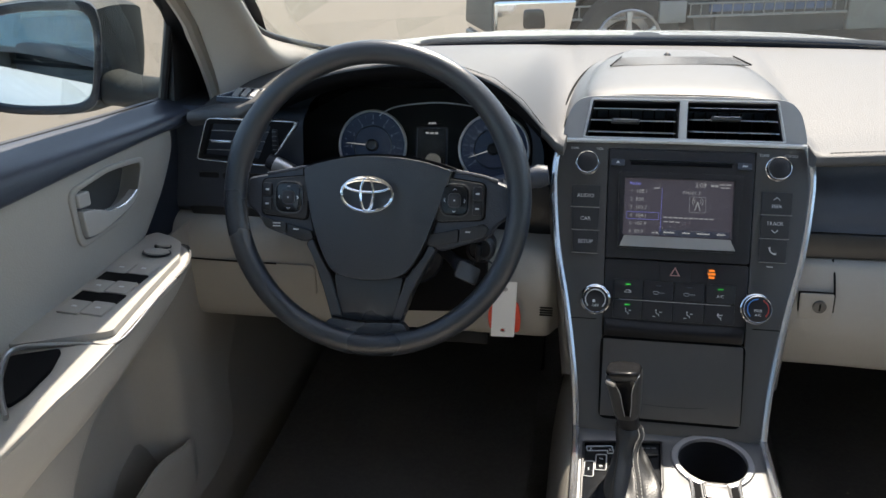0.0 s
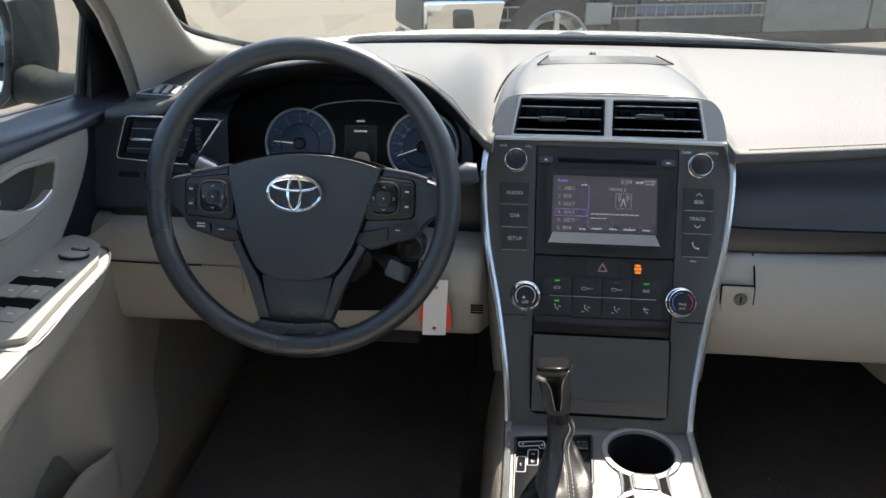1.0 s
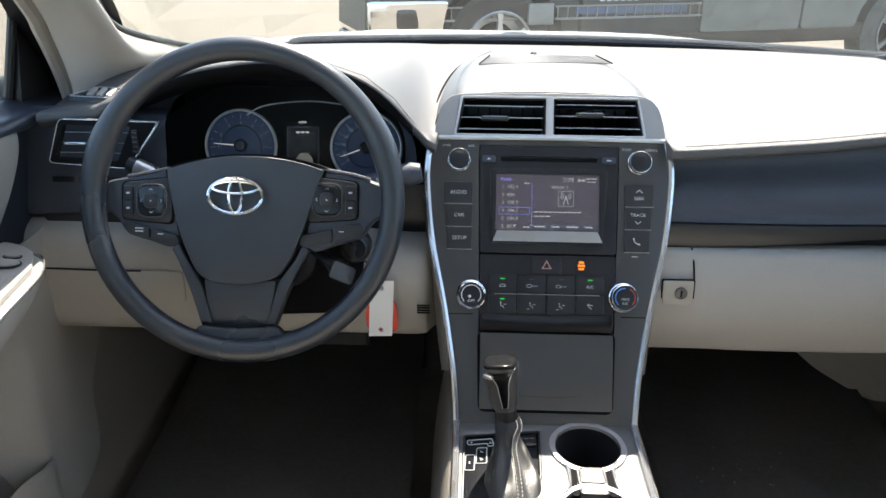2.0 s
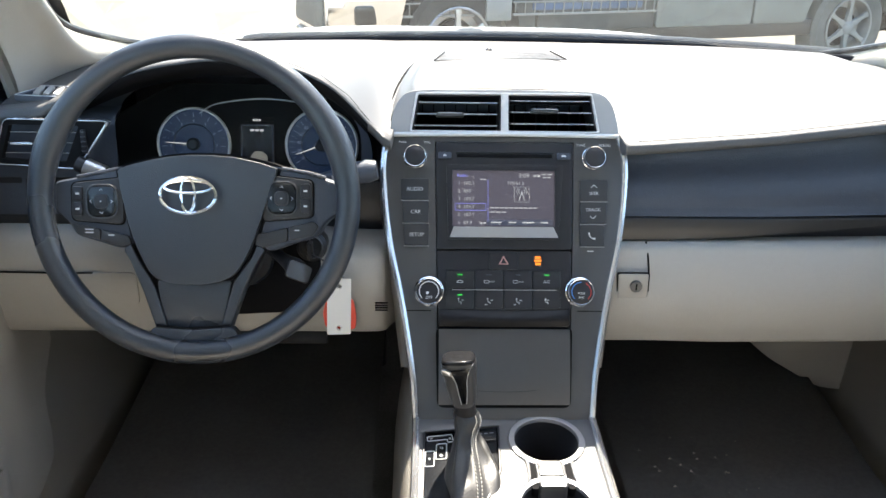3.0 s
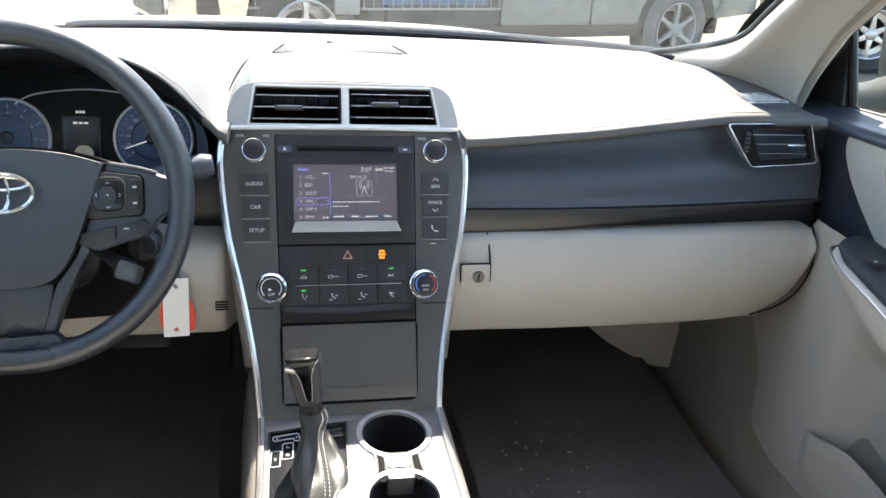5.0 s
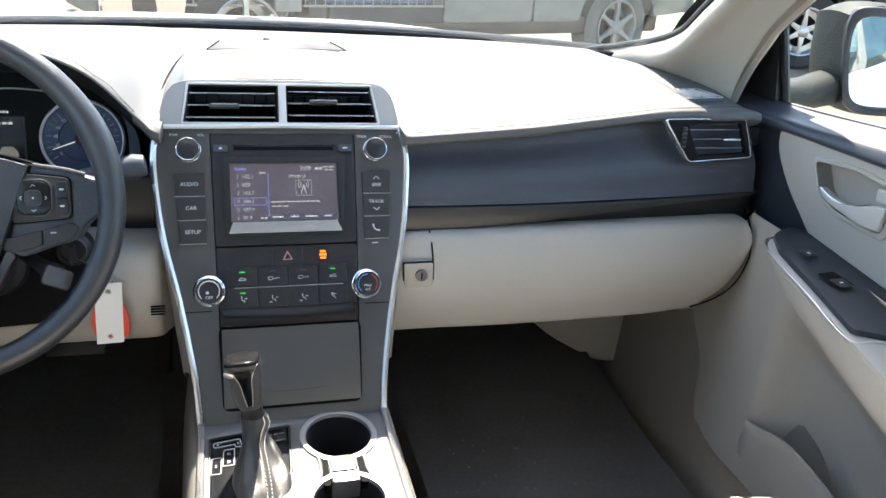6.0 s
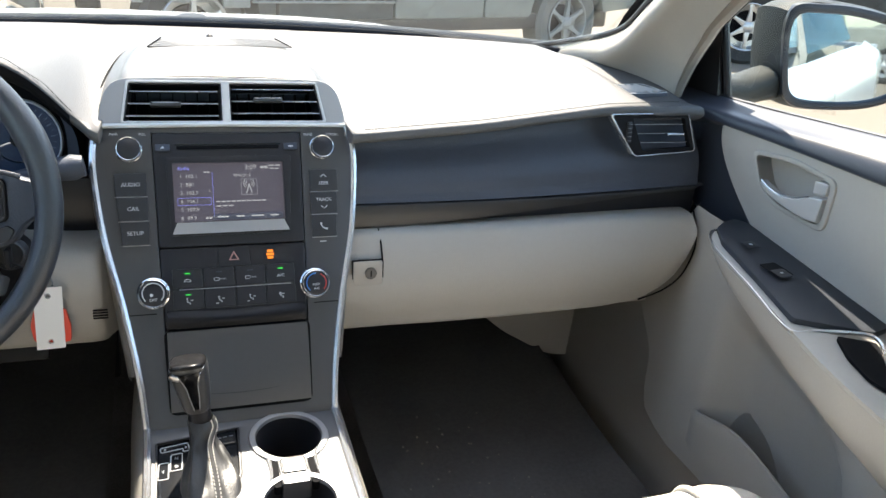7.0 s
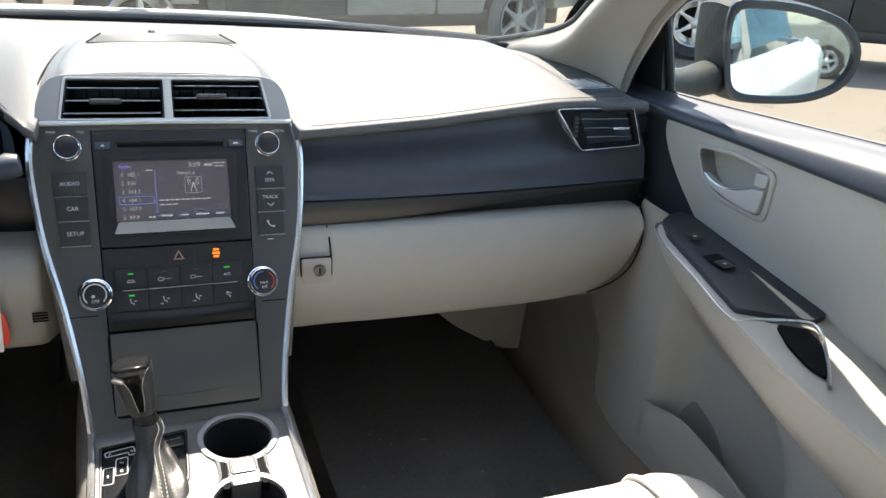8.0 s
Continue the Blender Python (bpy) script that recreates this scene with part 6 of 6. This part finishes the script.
    bow = [(q.x, q.y) for q in spline([(0.440, -0.16, 0), (0.456, -0.05, 0), (0.482, 0.045, 0), (0.545, 0.088, 0), (0.64, 0.092, 0), (0.74, 0.058, 0), (0.80, 0.018, 0), (0.856, -0.02, 0)], 60)]
    rows = []
    for k in range(70):
        z = 0.452 + (0.855 - 0.452) * k / 69
        front = lerp(z, bow)
        row = []
        for j in range(110):
            f = j / 109
            y = front + (-0.98 - front) * (f ** 1.5)
            zz = 0.452 + (lerp(-y, ((-0.1, 0.855), (0.13, 0.850), (0.19, 0.835), (0.26, 0.818), (0.42, 0.768), (0.60, 0.745), (0.98, 0.73))) - 0.452) * k / 69
            row.append((inner(y, zz) + 0.012 * max(0.0, 1 - (front - y) / 0.012), y, zz))
        rows.append(row)
    p("lower_panel", skin(rows, smooth=False), M_BEIGE, "pale grey hard lower panel with a map pocket", angle=70)
    edge = [(0.702, lerp(z, bow) + 0.004, z) for z in [0.447 + 0.0136 * i for i in range(30)]]
    p("panel_gap", tube(spline(edge, 48), 0.0032, 8), M_VOID, "dark gap at the door's front edge")
    # outer wall of the map pocket, curling into the panel at its front end
    rows = []
    for k in range(14):
        row = []
        for j in range(60):
            y = -0.128 - 0.345 * (j / 59)
            z = 0.492 + (0.552 + 0.020 * ease((-0.128 - y) / 0.10) - 0.492) * k / 13
            row.append((inner(y, 0.48) - 0.007 + 0.006 * ease((y + 0.150) / 0.022) + 0.003 * ease((k - 11) / 2), y, z))
        rows.append(row)
    p("pocket_wall", skin(rows, smooth=False), M_BEIGE, "pale grey outer wall of the map pocket", angle=70)
    p("pocket_lip", tube(spline([(x + 0.002, y, z) for x, y, z in rows[-1][2::3]], 40), 0.0028, 8), M_BEIGE, "rounded pocket lip")
    # sail panel and frame
    y0, y1 = 0.036, 0.066
    tri = slab(rounded([(0.20, 0.955), (y0, 0.97), (y1, 1.115), (y1 - 0.03, 1.165), (y1 + 0.05, 1.12)], 0.004), 0, 0.012, bev=0.003)
    tri.transform(Matrix(((0, 0, -1, 0.752), (1, 0, 0, 0), (0, 1, 0, 0), (0, 0, 0, 1))))
    p("sail_panel", tri, M_BLACK, "black triangular sail panel", inset=NEAR)
    p("frame_post", tube([(0.758, y0 - 0.003, 0.985), (0.738, y1 - 0.004, 1.13)], 0.006, 8), M_BLACK, "black window post", inset=NEAR)
    p("window_frame", tube(spline([(0.742, 0.12, 1.06), (0.733, 0.060, 1.112), (0.726, 0.0, 1.158), (0.70, -0.10, 1.23), (0.66, -0.30, 1.35), (0.63, -0.55, 1.41), (0.62, -0.98, 1.43)], 24), 0.009, 8), M_BLACK, "black window frame", inset=NEAR)
    win = [[(0.758, y0, 0.985), (0.735, y1, 1.12), (0.73, y1 - 0.01, 1.13)], [(0.760, -0.30, 1.0), (0.70, -0.30, 1.22), (0.665, -0.30, 1.35)], [(0.760, -0.60, 1.02), (0.70, -0.60, 1.24), (0.635, -0.60, 1.41)], [(0.765, -0.97, 1.03), (0.70, -0.97, 1.25), (0.625, -0.97, 1.43)]]
    g = p("window_glass", skin(win, 14, 10, 0.004), M_SIDEGLASS, "clear window glass")
    g.visible_shadow = False


door(1, "right")
door(-1, "left")


def side_mirror(s, centre, normal, label):
    sm = thing("side_mirror", label, "side mirror", "side mirrors")
    n = Vector(normal).normalized()
    xax = Vector((0, 0, 1)).cross(n).normalized()
    yax = n.cross(xax)
    m = Matrix(((xax.x, yax.x, n.x, centre[0]), (xax.y, yax.y, n.y, centre[1]), (xax.z, yax.z, n.z, centre[2]), (0, 0, 0, 1)))
    # outline: taller towards the car, tapering outwards
    o = [(-0.102, 0.066), (-0.05, 0.080), (0.02, 0.076), (0.080, 0.058), (0.110, 0.018), (0.098, -0.030), (0.05, -0.058), (-0.02, -0.068), (-0.072, -0.064), (-0.092, -0.030)]
    glass = [tuple(v) for v in spline([(s * x, y) for x, y in o], 48, True)]
    big = [tuple(v) for v in spline([(s * x * 1.13, y * 1.2) for x, y in o], 48, True)]
    part("mirror_glass", slab(glass, -0.004, 0.0), M_MIRROR, sm, "silvered mirror glass", m)
    part("bezel", slab(big, -0.02, 0.012, [glass], 0.006), M_BLACK, sm, "dark mirror bezel", m)
    rows = []
    for f, z in ((1.0, 0.004), (1.05, -0.03), (1.03, -0.075), (0.92, -0.12), (0.60, -0.152), (0.02, -0.160)):
        rows.append([(x * f + s * (0.60 if s < 0 else 0.28) * min(0.0, z + 0.004), y * f, z) for x, y in [*big[::3], big[0]]])
    part("housing", skin(rows, 18, 48), M_MIRRORBODY, sm, "dark grey dusty mirror housing", m, angle=60)
    root = 0.752 if s > 0 else 0.715
    stem = []
    for f, w, h in ((0.0, 0.050, 0.026), (0.3, 0.046, 0.024), (0.6, 0.042, 0.024), (0.85, 0.040, 0.028), (1.0, 0.038, 0.030)):
        x = s * root * (1 - f) + (centre[0] - s * 0.075) * f
        y, z = 0.085 * (1 - f) + (centre[1] + 0.092) * f, 1.004 - 0.012 * math.sin(math.pi * f) * (1 - f) + (centre[2] - 1.004 - 0.050) * f
        stem.append([(x, y + w * math.copysign(abs(math.cos(a)) ** 0.7, math.cos(a)), z + h * math.copysign(abs(math.sin(a)) ** 0.7, math.sin(a))) for a in [2 * math.pi * k / 24 for k in range(25)]])
    part("foot", skin(stem, 16, 40), M_MIRRORBODY, sm, "dark grey mirror foot", angle=60)


side_mirror(1, (1.052, 0.12, 1.045), (-0.42, -0.85, 0.033), "dark side mirror showing the white car flank")
side_mirror(-1, (-1.000, 0.14, 1.032), (0.463, -0.885, 0.040), "dark side mirror with dusty glass")


# ---- seats ----
def front_seat(x, y):
    st = thing("front_seat", "pale grey fabric front seat with side bolsters", "car seat", "front seats", move(x, y, -0.011))
    rows = []
    for yy, z in ((0.02, 0.50), (0.045, 0.60), (0.02, 0.652), (-0.06, 0.664), (-0.25, 0.645), (-0.48, 0.625)):
        rows.append([(-0.255, yy - 0.03, z - 0.10), (-0.25, yy - 0.02, z - 0.014), (-0.20, yy - 0.005, z + 0.004), (-0.14, yy, z - 0.004), (0, yy + 0.006, z - 0.008), (0.14, yy, z - 0.004), (0.20, yy - 0.005, z + 0.004), (0.25, yy - 0.02, z - 0.014), (0.255, yy - 0.03, z - 0.10)])
    part("cushion", skin(rows, 28, 44, 0.0), M_FABRIC, st, "pale grey fabric cushion", angle=60)
    for s in (-1, 1):
        part("piping", tube(spline([(s * 0.165, 0.045, 0.60), (s * 0.165, 0.02, 0.654), (s * 0.165, -0.06, 0.668), (s * 0.165, -0.25, 0.649), (s * 0.165, -0.48, 0.628)], 24), 0.004, 6), M_FABRIC, st)
    part("base", bar(0.46, 0.46, 0.22, 0.03, (0, -0.24, 0.44)), M_DARK, st, "dark seat base")
    rows = []
    for z, yy in ((0.62, -0.50), (0.75, -0.56), (0.95, -0.64), (1.08, -0.70), (1.10, -0.76)):
        w = 0.25 - 0.05 * max(0, (z - 0.75) / 0.35)
        rows.append([(-w, yy - 0.10, z), (-w, yy + 0.02, z), (-w * 0.6, yy, z), (0, yy - 0.01, z), (w * 0.6, yy, z), (w, yy + 0.02, z), (w, yy - 0.10, z)])
    part("backrest", skin(rows, 20, 36, 0.0), M_FABRIC, st, "pale grey fabric backrest", angle=60)


front_seat(0.305, -0.410)
front_seat(-0.37, -0.50)


# ---- vehicles outside ----
def road_wheel(parent, at, r, spokes=6, tyre=M_TYRE, alloy=M_ALLOY):
    t = part("wheel", lathe([(r * 0.66, -0.11), (r * 0.9, -0.12), (r, -0.09), (r, 0.09), (r * 0.9, 0.12), (r * 0.66, 0.11)], 48), tyre, parent, "black tyre", at)
    part("rim", lathe([(r * 0.645, 0.116), (r * 0.625, 0.122), (r * 0.595, 0.118), (r * 0.575, 0.09), (r * 0.56, 0.0), (0, -0.02)], 48), alloy, t, "alloy rim", at)
    part("brake_drum", lathe([(r * 0.42, 0.0), (r * 0.40, 0.02), (0, 0.02)], 32), M_VOID, t, at=at)
    part("rim_well", lathe([(r * 0.555, -0.015), (0, -0.01)], 32), M_VOID, t, at=at)
    for i in range(spokes):
        b = slab(rounded([(-0.034, 0.035), (0.034, 0.035), (0.016, r * 0.42), (0.026, r * 0.60), (-0.026, r * 0.60), (-0.016, r * 0.42)], 0.008), 0.075, 0.108, bev=0.009)
        part("spoke", b, alloy, t, at=at @ pose(0, 0, 0, 0, 0, 360 * i / spokes))
    part("hub", lathe([(0.062, 0.06), (0.058, 0.112), (0.042, 0.122), (0, 0.124)], 24), alloy, t, at=at)
    for i in range(5):
        part("lug_nut", lathe([(0.009, 0.10), (0.009, 0.118), (0, 0.12)], 6), M_TYRE, t, at=at @ move(0.043 * math.cos(1.2566 * i), 0.043 * math.sin(1.2566 * i)))


def pickup(name, label, at, paint, door_paint, rails=True):
    """Nose towards -x, its near side at y = 0."""
    tk = thing(name, label, "pickup truck", "", at)
    side = [(-1.0, 0.50), (-0.98, 0.98), (-0.6, 1.10), (0.62, 1.18), (0.62, 0.45), (0.50, 0.45), (0.46, 0.62), (0.30, 0.80), (0.0, 0.86), (-0.30, 0.80), (-0.46, 0.62), (-0.50, 0.50)]
    rot = Matrix(((1, 0, 0, 0), (0, 0, -1, 0), (0, 1, 0, 0), (0, 0, 0, 1)))
    part("front_wing", slab(rounded(side, 0.04), -0.9, 0.0, bev=0.02), paint, tk, "painted front wing", rot)
    for i, (x0, x1) in enumerate(((0.64, 1.66), (1.68, 2.62))):
        d = part("door", slab(rounded([(x0, 0.46), (x0, 1.18), (x1, 1.22), (x1, 0.46)], 0.03), -0.9, 0.004, bev=0.015), paint if i == 0 else door_paint, tk, "painted door", rot)
        part("handle", bar(0.16, 0.03, 0.03, 0.01, (x1 - 0.16, -0.02, 1.04)), M_CHROME, d)
    bed = [(2.64, 0.46), (2.64, 1.22), (4.75, 1.22), (4.78, 0.55), (4.20, 0.50), (4.16, 0.62), (4.0, 0.80), (3.70, 0.86), (3.40, 0.80), (3.24, 0.62), (3.20, 0.46)]
    part("bed_side", slab(rounded(bed, 0.04), -0.9, 0.0, bev=0.02), door_paint, tk, "painted load bed side", rot)
    part("cab", slab(rounded([(0.35, 1.16), (1.05, 1.80), (2.5, 1.82), (2.66, 1.2)], 0.08), -0.85, -0.06, bev=0.05), paint, tk, "painted cab", rot)
    part("side_glass", slab(rounded([(0.62, 1.22), (1.10, 1.72), (2.4, 1.74), (2.55, 1.25)], 0.05), -0.08, -0.05), M_TINT, tk, "tinted side glass", rot)
    part("bumper", slab(rounded([(-0.98, 0.46), (-0.98, 0.74), (-0.40, 0.735), (-0.46, 0.46)], 0.03), -0.95, 0.03, bev=0.02), M_CHROME, tk, "chrome front bumper corner", rot)
    part("fog_lamp", slab(rounded([(-0.78, 0.55), (-0.78, 0.68), (-0.64, 0.68), (-0.62, 0.55)], 0.03), 0.02, 0.045, bev=0.01), M_GLOSS, tk, "dark fog lamp", rot)
    part("lower_valance", slab(rounded([(-1.0, 0.30), (-1.0, 0.46), (-0.46, 0.46), (-0.5, 0.32)], 0.02), -0.9, 0.0, bev=0.01), M_BLACK, tk, "black valance", rot)
    part("sill", bar(2.9, 0.1, 0.14, 0.02, (1.9, 0.08, 0.42)), M_BLACK, tk, "black sill")
    part("underbody", bar(5.4, 1.3, 0.2, 0.03, (1.85, 0.9, 0.42)), M_VOID, tk)
    for x in (0.0, 3.70):
        # the far wheel's greys hold the veil reflected in the windscreen
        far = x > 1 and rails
        road_wheel(tk, pose(x, 0.11, 0.40, 90, 0, 0), 0.40, 6, M_VEILTYRE if far else M_TYRE, M_VEILGREY if far else M_ALLOY)
        part("wheel_well", slab([(x + 0.47 * math.cos(a), 0.42 + 0.45 * math.sin(a)) for a in [math.pi * i / 14 for i in range(15)]], -0.85, -0.22), M_VOID, tk, at=rot)
    if rails:
        # fence mirrored in the truck's paint, modelled as two sets of pale rails
        for x0, x1, n, y in ((-0.46, 0.19, 9, 0.03), (0.42, 1.66, 16, -0.012)):
            r = part("fence_reflection", bar(x1 - x0, 0.03, 0.016, 0.005, ((x0 + x1) / 2, y, 0.592)), M_VEILGREY, tk, "pale barred fence reflection built as rails")
            part("reflected_rail", bar(x1 - x0, 0.02, 0.012, 0.004, ((x0 + x1) / 2, y, 0.680)), M_VEILGREY, r)
            for k in range(n):
                part("reflected_bar", bar(0.007, 0.012, 0.09, 0.002, (x0 + 0.02 + (x1 - x0 - 0.04) * k / (n - 1), y, 0.636)), M_VEILGREY, r)
        # pale panel in the gap of the mirrored fence, modelled too
        part("reflection_gap", bar(0.20, 0.03, 0.15, 0.008, (0.305, -0.012, 0.628)), M_VEILGREY, tk, "pale panel between the reflected rails")
        part("blue_stripe", bar(0.95, 0.012, 0.05, 0.004, (1.06, -0.004, 0.645)), M_BLUESTRIPE, tk, "faded blue stripe behind the rails")
        for k in range(6):
            part("sign_bar", bar(0.036, 0.006, 0.05, 0.001, (0.80 + 0.058 * k, -0.006, 0.735)), M_PRINT, tk, "pale lettering bar")
    return tk


TRUCK = pose(0.13, 4.95, 0.0, 0, 0, 19.8)
# rear door and bed are paler too, the windscreen veil put into their grey
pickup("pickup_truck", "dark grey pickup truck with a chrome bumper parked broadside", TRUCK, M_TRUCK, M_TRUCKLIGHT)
pickup("pickup_truck", "black pickup truck with alloy wheels parked on the asphalt", pose(5.95, 6.5, 0.0, 0, 0, -22), M_TRUCKDARK, M_TRUCKDARK, False)


def sedan(label, at, paint):
    sd = thing("sedan", label, "car", "", at)
    rot = Matrix(((1, 0, 0, 0), (0, 0, -1, 0), (0, 1, 0, 0), (0, 0, 0, 1)))
    low = [(-0.95, 0.28), (-1.0, 0.62), (-0.85, 0.80), (0.35, 0.95), (3.1, 1.02), (3.75, 0.96), (3.80, 0.35), (3.15, 0.28), (3.08, 0.5), (2.80, 0.66), (2.52, 0.5), (2.45, 0.25), (0.36, 0.25), (0.28, 0.5), (0, 0.66), (-0.28, 0.5), (-0.36, 0.28)]
    part("body", slab(rounded(low, 0.05), -1.75, 0.0, bev=0.06, seg=3), paint, sd, "painted body", rot)
    part("cabin", slab(rounded([(0.35, 0.94), (1.05, 1.42), (2.3, 1.45), (3.2, 1.0)], 0.12), -1.6, -0.14, bev=0.1, seg=3), paint, sd, "painted roof", rot)
    part("side_glass", slab(rounded([(0.62, 0.99), (1.12, 1.36), (2.25, 1.38), (2.85, 1.02)], 0.06), -0.16, -0.125), M_TINT, sd, "tinted side glass", rot)
    for x in (0.0, 2.80):
        road_wheel(sd, pose(x, 0.12, 0.33, 90, 0, 0), 0.33, 5)
    for y in (0.12, 1.6):
        part("headlamp", bar(0.2, 0.3, 0.12, 0.04, (-0.85, y + 0.05, 0.68)), M_ALLOY, sd)


sedan("silver sedan parked behind on the asphalt", pose(2.3, -16.0, 0, 0, 0, 180), M_TRUCKLIGHT)
sedan("red sedan parked beside on the asphalt", pose(-3.1, -6.0, 0, 0, 0, 180), M_REDPAINT)


# ---- pedals ----
def pedals():
    br = thing("brake_pedal", "dark ribbed brake pedal in the footwell", "pedal")
    part("pad", bar(0.10, 0.02, 0.06, 0.008), M_BLACK, br, "rubber pad", pose(-0.335, 0.36, 0.50, -30, 0, 0))
    part("lower_edge", bar(0.096, 0.006, 0.004, 0.001), M_FASCIA, br, "worn bright edge", pose(-0.335, 0.355, 0.472, -30, 0, 0))
    part("arm", tube([(-0.325, 0.38, 0.52), (-0.315, 0.42, 0.66), (-0.31, 0.40, 0.80)], 0.009, 8), M_VOID, br, "steel arm")
    ac = thing("accelerator_pedal", "dark hinged accelerator pedal in the footwell", "pedal")
    part("pad", bar(0.055, 0.018, 0.16, 0.008), M_BLACK, ac, "rubber pad", pose(-0.205, 0.42, 0.47, -35, 0, 0))
    part("arm", tube([(-0.205, 0.46, 0.54), (-0.20, 0.48, 0.66), (-0.20, 0.46, 0.80)], 0.008, 8), M_VOID, ac, "steel arm")


pedals()
